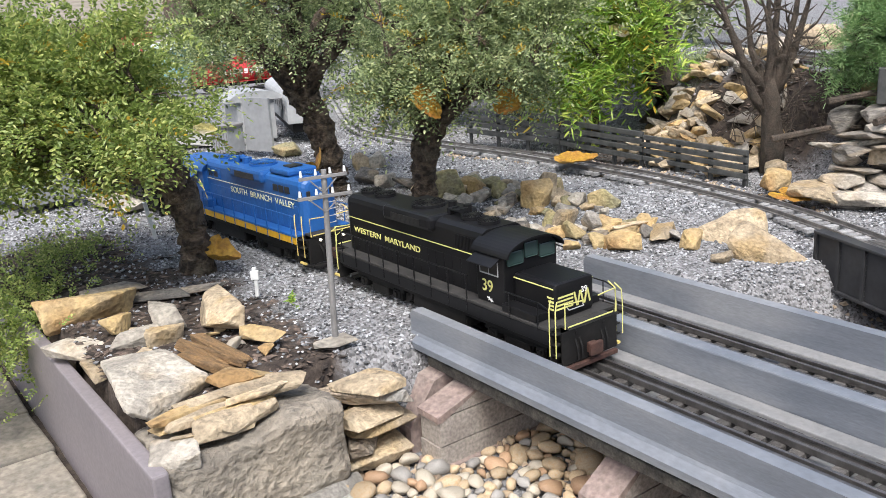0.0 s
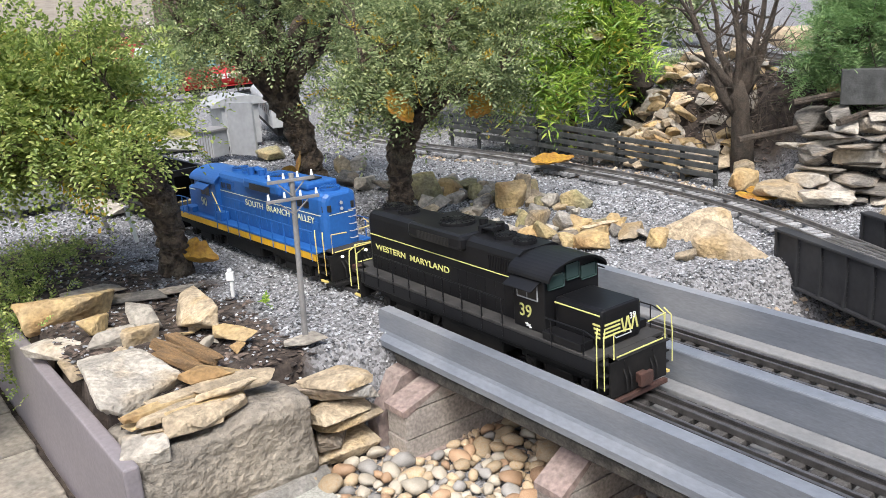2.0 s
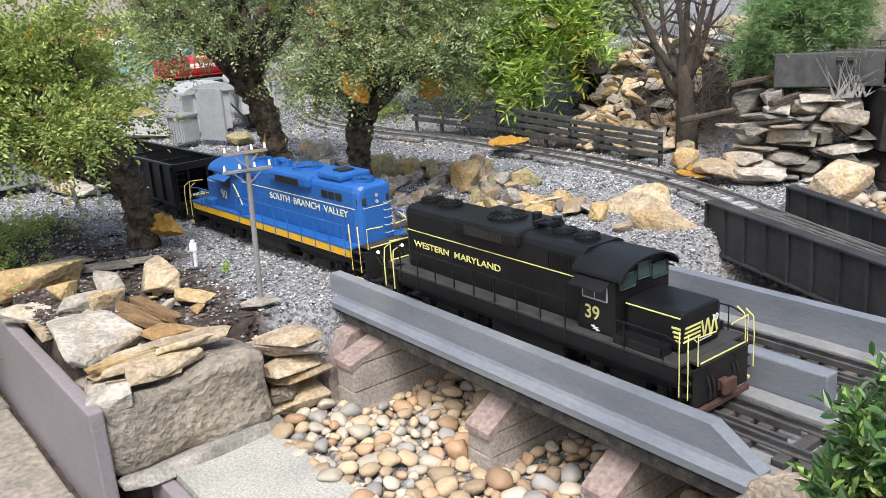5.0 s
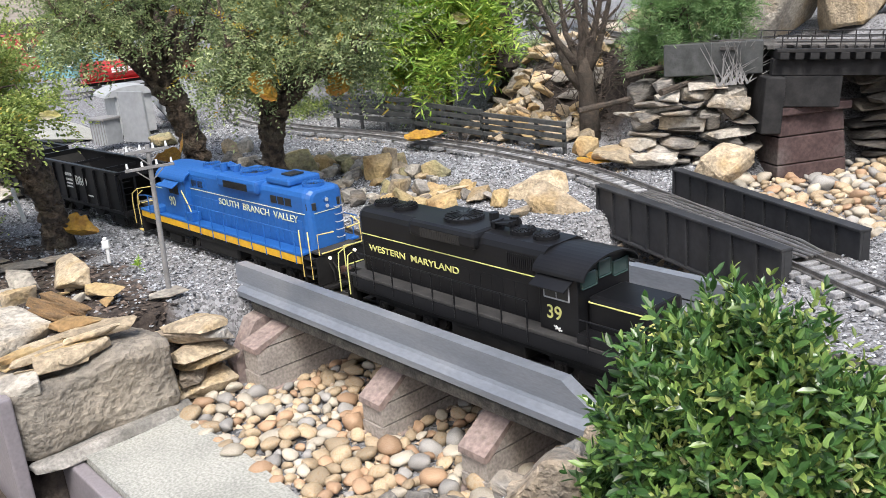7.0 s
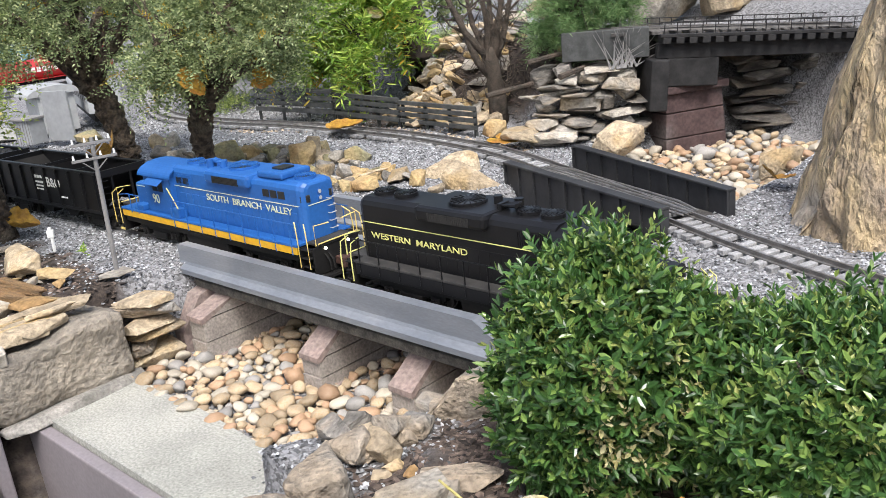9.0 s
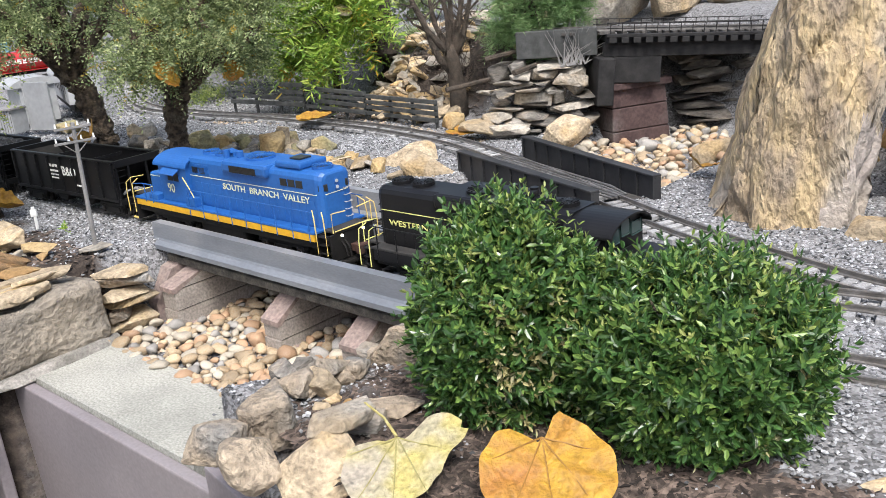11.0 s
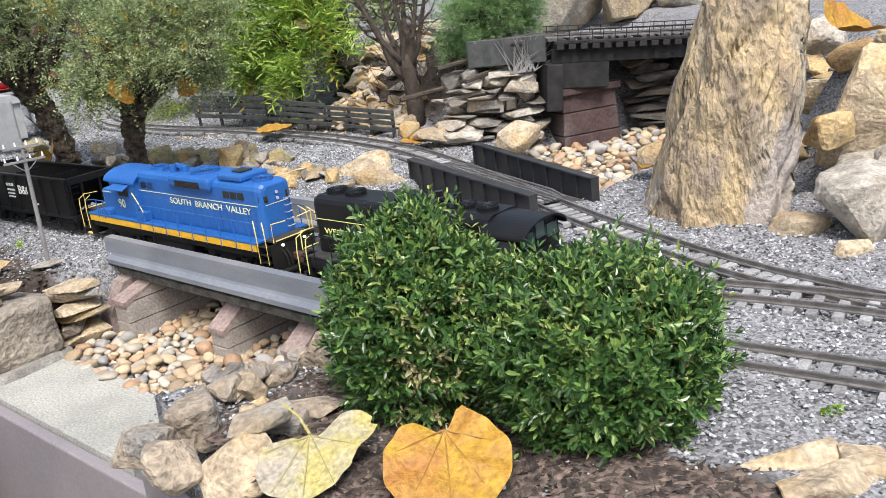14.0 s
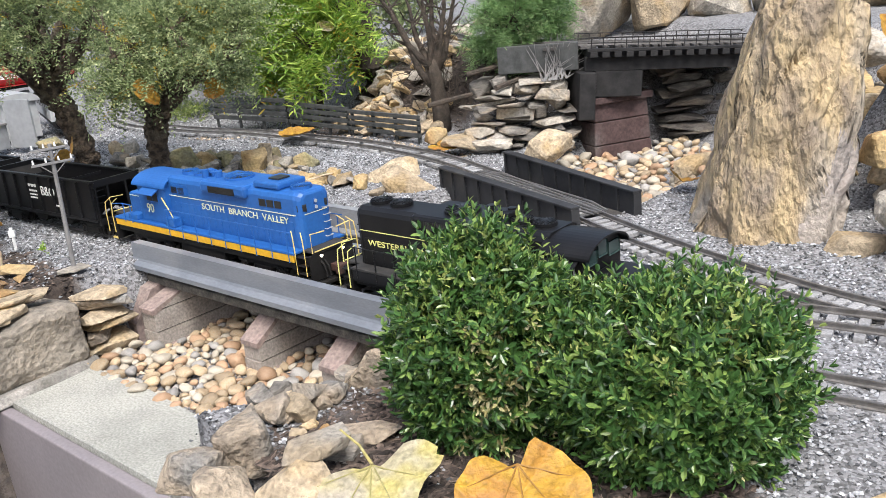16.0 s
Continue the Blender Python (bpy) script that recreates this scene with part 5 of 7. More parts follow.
# ---- stones of the bank, the stream and the slopes ----
ROCK = "rock"
hr0 = random.Random(77)
rock("flat_boulder", -0.475, 1.165, (0.150, 0.085, 0.055), 10, 11, "golden", "golden-brown weathered boulder on the corner of the bank", z=0.252, sink=0.12, cuts=3, jag=0.18)
rock("stone", -0.345, 1.135, (0.105, 0.045, 0.032), -58, 12, "greystone", "blue-grey long stone lying in mulch", ROCK, z=0.262, sink=0.15, cuts=2)
rock("stone", -0.272, 1.130, (0.145, 0.060, 0.040), -62, 13, "sandstone", "long tan stone lying in mulch", ROCK, z=0.262, sink=0.15, tilt=(10, 0), cuts=2, jag=0.2)
rock("stone", -0.400, 1.110, (0.026, 0.075, 0.038), -12, 14, "golden", "orange upright splinter of stone", ROCK, z=0.258, sink=0.1)
rock("stone", -0.365, 1.075, (0.075, 0.055, 0.028), 15, 15, "greystone", "pale grey stone among mulch", ROCK, z=0.258, sink=0.15)
rock("stone", -0.330, 1.075, (0.06, 0.04, 0.028), 40, 16, "sandstone", "small pale stone among the mulch", ROCK, z=0.260)
rock("flat_slab", -0.315, 0.945, (0.185, 0.140, 0.050), -44, 17, "greystone", "large flat pale sandstone slab on the bank", "rock", z=0.240, sink=0.12, cuts=3, jag=0.16)
rock("stone", -0.440, 1.065, (0.10, 0.055, 0.020), -30, 18, "greystone", "thin flat stone beside the board", ROCK, z=0.244, sink=0.05, jag=0.15)
rock("stone", -0.400, 1.020, (0.07, 0.04, 0.018), -50, 22, "sandstone", "thin flat tan stone beside the board", ROCK, z=0.242, sink=0.05)
for i, (dx, dy, ln, r) in enumerate(((0, 0, 0.15, -40), (0.010, 0.010, 0.13, -43), (-0.004, -0.012, 0.12, -37), (0.014, -0.004, 0.10, -40))):
    rock("driftwood", -0.243 + dx, 0.985 + dy, (ln, 0.017, 0.016), r, 19 + 300 * i, "wood", "rotten brown splinter of driftwood with split grain", "wood", z=0.262 + 0.005 * (i % 2), sink=0.1, cuts=2, tilt=(0, 4 - 2 * i), jag=0.12)
rock("stone", -0.196, 1.050, (0.080, 0.036, 0.014), -32, 20, "golden", "flat orange-brown stone like a leaf", ROCK, z=0.266, sink=0.05, jag=0.2)
# splintered slabs over the slab's edge and the block
for i, (s_, n_, a, b, c, r, z) in enumerate(((0.022, -0.300, 0.115, 0.022, 0.011, 4, 0.252), (0.040, -0.285, 0.12, 0.028, 0.011, -6, 0.250), (0.012, -0.262, 0.12, 0.026, 0.011, 2, 0.256), (0.052, -0.265, 0.105, 0.034, 0.012, 6, 0.250), (0.066, -0.285, 0.090, 0.040, 0.018, -2, 0.244),
                                              (0.030, -0.225, 0.105, 0.040, 0.012, -14, 0.256), (0.000, -0.235, 0.085, 0.034, 0.014, -18, 0.262), (0.048, -0.240, 0.085, 0.020, 0.010, 0, 0.260), (0.072, -0.262, 0.085, 0.022, 0.016, 14, 0.248), (0.024, -0.325, 0.055, 0.030, 0.013, 10, 0.244), (0.058, -0.320, 0.050, 0.034, 0.014, -10, 0.240))):
    q_ = T(s_, n_, 0)
    rock("thin_slab", q_.x, q_.y, (a, b, c), YAW + 90 + r, 30 + i, "sandstone" if i % 3 else "golden", "thin splintered sandstone slab, yellow and tan", ROCK, "splintered slabs on the block", z=z, sink=0.05, tilt=(5 - 3 * (i % 4), 3 - 2 * (i % 3)), jag=0.2, cuts=2)
q_ = T(0.068, -0.342, 0)
rock("stone", q_.x, q_.y, (0.060, 0.050, 0.030), 10, 41, "greystone", "pale angular stone at the corner", ROCK, z=0.226, sink=0.1, cuts=2)
for i in range(12):
    q_ = T(hr0.uniform(-0.30, -0.04), hr0.uniform(-0.33, -0.17), 0)
    rock("stone", q_.x, q_.y, (hr0.uniform(0.015, 0.045), hr0.uniform(0.012, 0.028), hr0.uniform(0.008, 0.016)), hr0.uniform(0, 180), 900 + i, hr0.choice(["sandstone", "golden", "greystone"]), "small broken piece of sandstone lying in mulch", ROCK, "broken pieces on the bank", z=0.260, sink=0.2, tilt=(hr0.uniform(-8, 8), hr0.uniform(-8, 8)))
for i, (x, y) in enumerate(((-0.395, 1.235), (-0.345, 1.265), (-0.47, 1.27))):
    rock("thin_slab", x, y, (0.11, 0.040, 0.014), 10 + 12 * i, 45 + i, "slate", "dark flat stone at the back of the bank", ROCK, z=0.264, sink=0.15)
rock("stone", -0.10, 1.03, (0.06, 0.03, 0.008), 30, 49, "greystone", "flat pale stone under the pole", ROCK, z=0.262)
rock("stone", -0.225, 1.015, (0.012, 0.045, 0.014), -10, 50, "pebble_white", "small white quartz splinter", ROCK, z=0.266, sink=0.05)

blk = box(nb(), -0.105, 0.105, -0.062, 0.062, -0.050, 0.050, 0.012)
bmesh.ops.triangulate(blk, faces=blk.faces)
for _ in range(4):
    bmesh.ops.subdivide_edges(blk, edges=[e for e in blk.edges if e.calc_length() > 0.008], cuts=1, use_grid_fill=False)
    bmesh.ops.triangulate(blk, faces=blk.faces)
for v in blk.verts:
    v.co += noise.noise_vector(v.co * 14) * 0.010 + noise.noise_vector(v.co * 45) * 0.004 + noise.noise_vector(v.co * 120) * 0.0015
solid("stone_block", blk, "blockstone", "large rough-cut grey-brown stone block on mortar", "stone block", at=Matrix.Translation(T(0.028, -0.258, 0.190)) @ pose(0, 0, 0, 3, -2, YAW + 90), smooth=True)
for i, (z, a, b, c, r) in enumerate(((0.146, 0.090, 0.085, 0.024, 4), (0.166, 0.084, 0.080, 0.020, -6), (0.183, 0.088, 0.085, 0.016, 3), (0.199, 0.086, 0.08, 0.020, 8), (0.217, 0.098, 0.085, 0.020, -3), (0.233, 0.080, 0.075, 0.014, 6))):
    solid("stacked_slab", rock_bm(a, b, c, 70 + i, 2, 0.10), "sandstone" if i not in (1, 4) else "brownstone", "tan flat stone in a stacked corner", ROCK, "stacked stones beside the block", at=Matrix.Translation(T(0.046 + 0.006 * (i % 2), -0.108 + 0.004 * (i % 3), z)) @ pose(0, 0, 0, 2 - i, i - 3, YAW + 90 + r))

# stones round the bush's bed
for i, (x, y, a, b, c, r, m_, lab) in enumerate((
        (0.200, 0.322, 0.085, 0.070, 0.062, 35, "brownstone", "rounded tan stone at the edge of the stream"),
        (0.146, 0.300, 0.085, 0.075, 0.046, 60, "brownstone", "pinkish tan stone on the corner of the boards"),
        (0.180, 0.234, 0.062, 0.060, 0.060, 20, "brownstone", "brown stone at the edge of the bed"),
        (0.234, 0.218, 0.085, 0.080, 0.070, 10, "sandstone", "tan stone with a flat top"),
        (0.350, 0.425, 0.135, 0.085, 0.085, 18, "brownstone", "large brown-grey stone beside the bush"),
        (0.232, 0.478, 0.085, 0.050, 0.045, -20, "slate", "mauve-grey stone by the stream"),
        (0.290, 0.392, 0.045, 0.035, 0.045, 50, "greystone", "pale blue-grey wedge of stone"),
        (0.318, 0.305, 0.080, 0.040, 0.018, -28, "brownstone", "flat brown stone on mulch"),
        (0.278, 0.285, 0.080, 0.040, 0.018, -20, "slate", "flat mauve-grey stone beside the pale leaf"),
        (0.420, 0.470, 0.10, 0.07, 0.07, 0, "brownstone", "grey-brown stone under the bush"),
        (0.714, 0.041, 0.115, 0.045, 0.034, -12, "sandstone", "pale flat sandstone at the front of the bed"),
        (0.772, 0.012, 0.060, 0.050, 0.034, -10, "sandstone", "pale stone at the front of the bed"),
        (0.727, -0.008, 0.10, 0.040, 0.026, 5, "sandstone", "tan stone at the front of the bed"),
        (0.262, 0.250, 0.075, 0.052, 0.020, 15, "greystone", "smooth blue-grey flat stone lying on another"),
        (0.262, 0.345, 0.022, 0.018, 0.014, 40, "sandstone", "small pale wedge of stone"),
        (0.275, 0.330, 0.020, 0.016, 0.012, 80, "golden", "small orange piece of stone"),
        (0.248, 0.330, 0.024, 0.018, 0.014, 10, "sandstone", "small tan piece of stone"))):
    rock("stone", x, y, (a, b, c), r, 80 + i, m_, lab, ROCK, z={13: 0.270, 5: 0.185, 6: 0.225}.get(i, 0.244 if i < 10 or i > 13 else 0.236), sink=0.36 if c > 0.03 else 0.1, cuts=3 if a > 0.08 else 2, jag=0.26)

for i in range(26):
    q_ = T(hr0.uniform(0.60, 0.72), hr0.uniform(-0.25, -0.06), 0)
    q = hr0.uniform(0.025, 0.062)
    rock("stone", q_.x, q_.y, (q, q * hr0.uniform(0.55, 0.85), q * hr0.uniform(0.4, 0.7)), hr0.uniform(0, 180), 960 + i, hr0.choice(["brownstone", "brownstone", "sandstone", "slate"]), "brown broken stone on the bank of the stream", ROCK, "stones on the stream's bank", sink=0.15, tilt=(hr0.uniform(-18, 18), hr0.uniform(-18, 18)), cuts=2, jag=0.22)


def far_of(x, y, k):
    """Moves a place away from the walk's start by the factor k."""
    return 0.075 + (x - 0.075) * k, 0.018 + (y - 0.018) * k


for i, (x, y, k, a, b, c, m_) in enumerate((
        (0.035, 1.741, 1.06, 0.09, 0.05, 0.075, "mossy"), (0.075, 1.80, 1.06, 0.08, 0.05, 0.045, "mossy"), (0.13, 1.83, 1.04, 0.085, 0.05, 0.04, "mossy"), (0.085, 1.72, 1.08, 0.06, 0.045, 0.05, "golden"),
        (0.162, 1.755, 1.06, 0.06, 0.05, 0.045, "sandstone"), (0.252, 1.735, 1.05, 0.085, 0.05, 0.045, "mossy"), (0.205, 1.66, 1.08, 0.07, 0.05, 0.05, "sandstone"), (0.201, 1.55, 1.12, 0.08, 0.06, 0.075, "golden"),
        (0.225, 1.57, 1.13, 0.05, 0.04, 0.08, "sandstone"), (0.238, 1.43, 1.12, 0.07, 0.05, 0.05, "sandstone"), (0.30, 1.29, 1.13, 0.10, 0.06, 0.04, "golden"), (0.316, 1.50, 1.12, 0.075, 0.05, 0.05, "mossy"),
        (0.335, 1.37, 1.12, 0.07, 0.05, 0.03, "sandstone"), (0.370, 1.31, 1.13, 0.085, 0.05, 0.03, "sandstone"), (0.405, 1.265, 1.13, 0.05, 0.04, 0.045, "golden"), (0.390, 1.29, 1.14, 0.05, 0.04, 0.03, "slate"),
        (0.425, 1.185, 1.13, 0.04, 0.03, 0.03, "sandstone"), (-0.113, 2.00, 1.0, 0.07, 0.05, 0.04, "greystone"), (-0.16, 2.06, 1.0, 0.09, 0.05, 0.05, "slate"), (-0.19, 2.236, 1.0, 0.06, 0.05, 0.06, "sandstone"),
        (-0.15, 2.25, 1.0, 0.06, 0.05, 0.05, "greystone"), (0.01, 1.95, 1.0, 0.06, 0.04, 0.03, "greystone"), (-0.06, 1.93, 1.02, 0.07, 0.04, 0.03, "slate"), (0.10, 1.64, 1.1, 0.05, 0.035, 0.03, "greystone"),
        (0.155, 1.60, 1.1, 0.04, 0.03, 0.03, "slate"), (0.14, 1.69, 1.08, 0.045, 0.04, 0.05, "mossy"))):
    X, Y = far_of(x, y, k)
    rock("stone", X, Y, (a, b, c), (i * 47) % 180, 110 + i, m_, {"mossy": "yellow-green mossy stone on the ballast slope", "golden": "orange-brown stone on the ballast slope", "sandstone": "tan broken stone on the ballast slope", "greystone": "grey broken stone on the ballast slope", "slate": "dark grey stone on the ballast slope"}[m_], ROCK, "stones behind the double bridge", tilt=((i * 13) % 24 - 12, (i * 7) % 20 - 10), sink=0.2)
rock("large_stone", 0.535, 1.475, (0.13, 0.09, 0.11), 30, 140, "sandstone", "large tan angular stone by the black bridge", ROCK, z=0.19, sink=0.12, cuts=2)
rock("large_stone", 0.555, 1.345, (0.14, 0.08, 0.15), -35, 141, "sandstone", "large upright tan stone by the black bridge", ROCK, z=0.165, sink=0.08, cuts=2)

# heap behind the fence
hr = random.Random(5)
for i in range(120):
    a, r = hr.uniform(0, 6.28), math.sqrt(hr.random()) * 0.24
    x, y = 0.675 + r * math.cos(a) * 0.8, 2.13 + r * math.sin(a)
    rock("broken_slab", x, y, (hr.uniform(0.05, 0.11), hr.uniform(0.035, 0.06), hr.uniform(0.014, 0.03)), hr.uniform(0, 180), 150 + i, hr.choice(["sandstone", "sandstone", "greystone", "golden"]), "broken tan sandstone slab in a heap behind the fence", ROCK, "heap of broken slabs", tilt=(hr.uniform(-35, 35), hr.uniform(-35, 35)), sink=0.0, jag=0.3)
# dry-stacked slate along the slope
for lay in range(9):
    x = 0.74 + 0.010 * lay + hr.uniform(-0.02, 0.02)
    while x < 0.98:
        w = hr.uniform(0.04, 0.11)
        yy = 1.645 - 0.22 * (x - 0.72) + 0.006 * lay
        solid("slate_slab", rock_bm(w, hr.uniform(0.08, 0.11), hr.choice((0.012, 0.019, 0.024, 0.034)), 220 + lay * 20 + int(x * 50), 1, 0.11), hr.choice(["slate", "slate", "slate", "slate", "brownstone", "greystone"]), "flat slab in a dry-stacked slate bank", ROCK, "dry-stacked slate bank", at=pose(x + w / 2, yy + hr.uniform(-0.02, 0.012), 0.250 + lay * 0.0195, hr.uniform(-9, 9), hr.uniform(-7, 7), hr.uniform(-28, 20)))
        x += w * 0.97
for i, (x, y, a, b, c, r, m_, z) in enumerate(((0.735, 1.63, 0.13, 0.09, 0.035, 10, "sandstone", 0.262), (0.80, 1.60, 0.12, 0.07, 0.03, -20, "greystone", 0.255), (0.68, 1.70, 0.07, 0.05, 0.05, 30, "golden", 0.27), (0.70, 1.74, 0.06, 0.05, 0.06, 80, "sandstone", 0.27), (0.905, 1.475, 0.12, 0.09, 0.095, 20, "sandstone", 0.235), (0.80, 1.72, 0.10, 0.03, 0.02, -5, "greystone", 0.335), (0.83, 1.76, 0.12, 0.07, 0.06, 30, "slate", 0.37), (0.93, 1.80, 0.10, 0.07, 0.05, 0, "mossy", 0.42), (1.155, 1.235, 0.10, 0.07, 0.085, 15, "sandstone", 0.205))):
    rock("stone", x, y, (a, b, c), r, 400 + i, m_, "tan weathered stone at the foot of the slope" if m_ != "slate" else "dark flat stone on the slope", ROCK, z=z, sink=0.2, cuts=2)
rock("plank_stone", 0.83, 1.66, (0.12, 0.035, 0.02), -8, 420, "greystone", "straight grey stone bar lying on the slate", ROCK, z=0.35, sink=0.1, jag=0.08)
# slate cliff, its colour darkened for shade, and stones beyond the upper bridge
for lay in range(11):
    x = 1.30 + hr.uniform(-0.02, 0.02)
    while x < 1.66:
        w = hr.uniform(0.08, 0.2)
        solid("slate_slab", rock_bm(w, 0.10, hr.uniform(0.018, 0.03), 440 + lay * 13 + int(x * 40), 1, 0.15), "shale", "flat slab in the slate bank under the bridge, darkened for shade", ROCK, "slate bank under the bridge", at=pose(x + w / 2, 1.70 - 0.13 * (x - 1.2) + hr.uniform(-0.02, 0.02), 0.21 + lay * 0.0215, hr.uniform(-8, 8), hr.uniform(-5, 5), hr.uniform(-25, 10)))
        x += w * 0.9
for i, (x, y, z, a, b, c, m_) in enumerate(((1.27, 2.06, 0.49, 0.30, 0.18, 0.24, "greystone"), (1.46, 2.02, 0.49, 0.22, 0.16, 0.20, "sandstone"), (1.63, 1.98, 0.49, 0.26, 0.18, 0.24, "greystone"), (1.10, 2.20, 0.48, 0.18, 0.12, 0.13, "sandstone"), (1.80, 1.85, 0.49, 0.26, 0.18, 0.24, "greystone"), (1.98, 1.68, 0.49, 0.24, 0.2, 0.24, "sandstone"), (1.36, 2.20, 0.55, 0.30, 0.2, 0.26, "sandstone"), (1.66, 2.16, 0.55, 0.36, 0.2, 0.30, "greystone"), (0.95, 2.5, 0.46, 0.12, 0.1, 0.08, "greystone"), (1.10, 2.62, 0.46, 0.18, 0.1, 0.09, "sandstone"))):
    rock("boulder", x, y, (a, b, c), i * 40, 500 + i, m_, "pale tan boulder above the upper track" if m_ == "sandstone" else "pale grey boulder above the upper track", "boulder", z=z, sink=0.2, cuts=2)
rock("overhanging_stone", 1.31, 1.76, (0.24, 0.22, 0.055), 5, 512, "sandstone", "broad tan stone overhanging a dark hollow under the bridge", ROCK, z=0.385, sink=0.0, cuts=2, jag=0.2)
# the standing boulder
bb = nb()
for c in ((-0.15, 0.03, -0.02), (-0.10, -0.06, -0.02), (0.03, -0.115, -0.02), (0.085, -0.05, -0.02), (0.08, 0.12, -0.02), (-0.10, 0.14, -0.02),
          (-0.10, 0.0, 0.12), (0.10, -0.05, 0.12), (0.04, -0.10, 0.12), (0.10, 0.11, 0.12),
          (-0.06, 0.02, 0.25), (-0.02, -0.06, 0.25), (0.115, -0.03, 0.25), (0.11, 0.10, 0.25), (-0.04, 0.12, 0.25),
          (-0.035, 0.0, 0.34), (0.0, -0.05, 0.34), (0.125, -0.02, 0.34),
          (0.0, 0.0, 0.42), (0.06, -0.04, 0.42), (0.125, 0.0, 0.42), (0.12, 0.08, 0.42), (0.02, 0.08, 0.42), (0.03, 0.02, 0.50), (0.11, 0.02, 0.50), (0.08, 0.06, 0.50)):
    bb.verts.new(c)
bmesh.ops.convex_hull(bb, input=bb.verts)
bmesh.ops.triangulate(bb, faces=bb.faces)
for _ in range(4):
    bmesh.ops.subdivide_edges(bb, edges=bb.edges, cuts=1, use_grid_fill=True)
bb.normal_update()
shift = []
for v in bb.verts:
    p = v.co
    q = Vector((p.x - 0.25 * p.z, p.y, p.z * 0.45))
    seam = max(0.0, 0.10 - abs(noise.noise(q * 15 + Vector((2, 0, 0))))) / 0.10
    ledge = max(0.0, 0.12 - abs(noise.noise(p * 11 + Vector((9, 4, 0))))) / 0.12
    shift.append(noise.noise_vector(q * 10) * 0.016 + noise.noise_vector(q * 26) * 0.009 + noise.noise_vector(p * 60) * 0.004 - v.normal * (0.010 * seam + 0.006 * ledge))
for v, dv in zip(bb.verts, shift):
    v.co += dv
bb.normal_update()
for f in bb.faces:
    c = f.calc_center_median()
    q = noise.noise(c * 18) * 0.025
    if c.x > 0.005 + 0.25 * c.z + q and c.z < 0.155 + 2 * q and f.normal.y < 0.1:
        f.material_index = 1
solid("standing_boulder", bb, ["boulder", "boulderskin"], "tall leaning golden-tan boulder with grey weathered skin", "boulder", at=pose(1.06, 0.74, 0.235, 0, 0, -10.3), smooth=True)
for i, (x, y, z, a, b, c, r, m_, lab) in enumerate((
        (1.165, 0.545, 0.24, 0.17, 0.13, 0.125, 20, "greystone", "large smooth grey boulder beside the gravel"),
        (1.275, 0.56, 0.27, 0.15, 0.13, 0.11, 60, "greystone", "grey boulder beside the gravel"),
        (1.33, 0.74, 0.27, 0.20, 0.14, 0.27, 30, "sandstone", "tall pale stone in the rockery"),
        (1.235, 0.72, 0.33, 0.10, 0.07, 0.075, 0, "golden", "orange-brown stone wedged in the rockery"),
        (1.19, 0.79, 0.29, 0.07, 0.06, 0.075, 50, "greystone", "pinkish stone wedged in the rockery"),
        (1.20, 0.82, 0.37, 0.08, 0.06, 0.085, 20, "sandstone", "tan stone wedged in the rockery"),
        (1.27, 0.90, 0.44, 0.10, 0.07, 0.05, 70, "greystone", "pale stone on top of the rockery"),
        (1.085, 0.585, 0.235, 0.12, 0.05, 0.045, -30, "sandstone", "low tan stone at the boulder's foot"),
        (1.10, 0.47, 0.235, 0.07, 0.04, 0.03, 10, "sandstone", "small pale stone on gravel"),
        (1.25, 0.42, 0.24, 0.08, 0.05, 0.04, 40, "sandstone", "small pale stone on gravel"),
        (1.50, 0.80, 0.35, 0.22, 0.16, 0.2, 10, "sandstone", "big tan stone in the rockery"),
        (1.45, 1.05, 0.44, 0.14, 0.1, 0.09, 40, "greystone", "grey stone in the rockery"),
        (1.33, 1.10, 0.44, 0.08, 0.06, 0.05, 0, "sandstone", "tan stone in the rockery"))):
    rock("boulder" if a > 0.12 else "stone", x, y, (a, b, c), r, 520 + i, m_, lab, "boulder" if a > 0.12 else ROCK, z=z, sink=0.15, cuts=2, jag=0.3, rnd=0.08)


for i in range(34):
    x, y = hr.uniform(1.16, 1.62), hr.uniform(0.5, 1.25)
    if x + 0.25 * y < 1.38 or y > 1.0 and x < 1.32:
        continue
    q = hr.uniform(0.05, 0.13)
    rock("stone", x, y, (q, q * hr.uniform(0.6, 0.9), q * hr.uniform(0.5, 0.8)), hr.uniform(0, 180), 560 + i, hr.choice(["sandstone", "greystone", "golden", "greystone"]), "broken tan and grey stone in the rockery", ROCK, "stones of the rockery", sink=0.15, tilt=(hr.uniform(-20, 20), hr.uniform(-20, 20)), cuts=2 if q > 0.09 else 1)
for i in range(150):
    x, y = hr.uniform(-0.05, 0.46), hr.uniform(1.45, 1.98)
    if abs((y - 1.45) - (0.42 - x) * 1.1) > 0.20:
        continue
    q = hr.uniform(0.022, 0.06)
    rock("stone", x, y, (q, q * hr.uniform(0.6, 0.9), q * hr.uniform(0.4, 0.8)), hr.uniform(0, 180), 600 + i, hr.choice(["sandstone", "greystone", "mossy", "slate", "golden"]), "small broken stone on the ballast slope", ROCK, "stones behind the double bridge", sink=0.2, tilt=(hr.uniform(-25, 25), hr.uniform(-25, 25)))


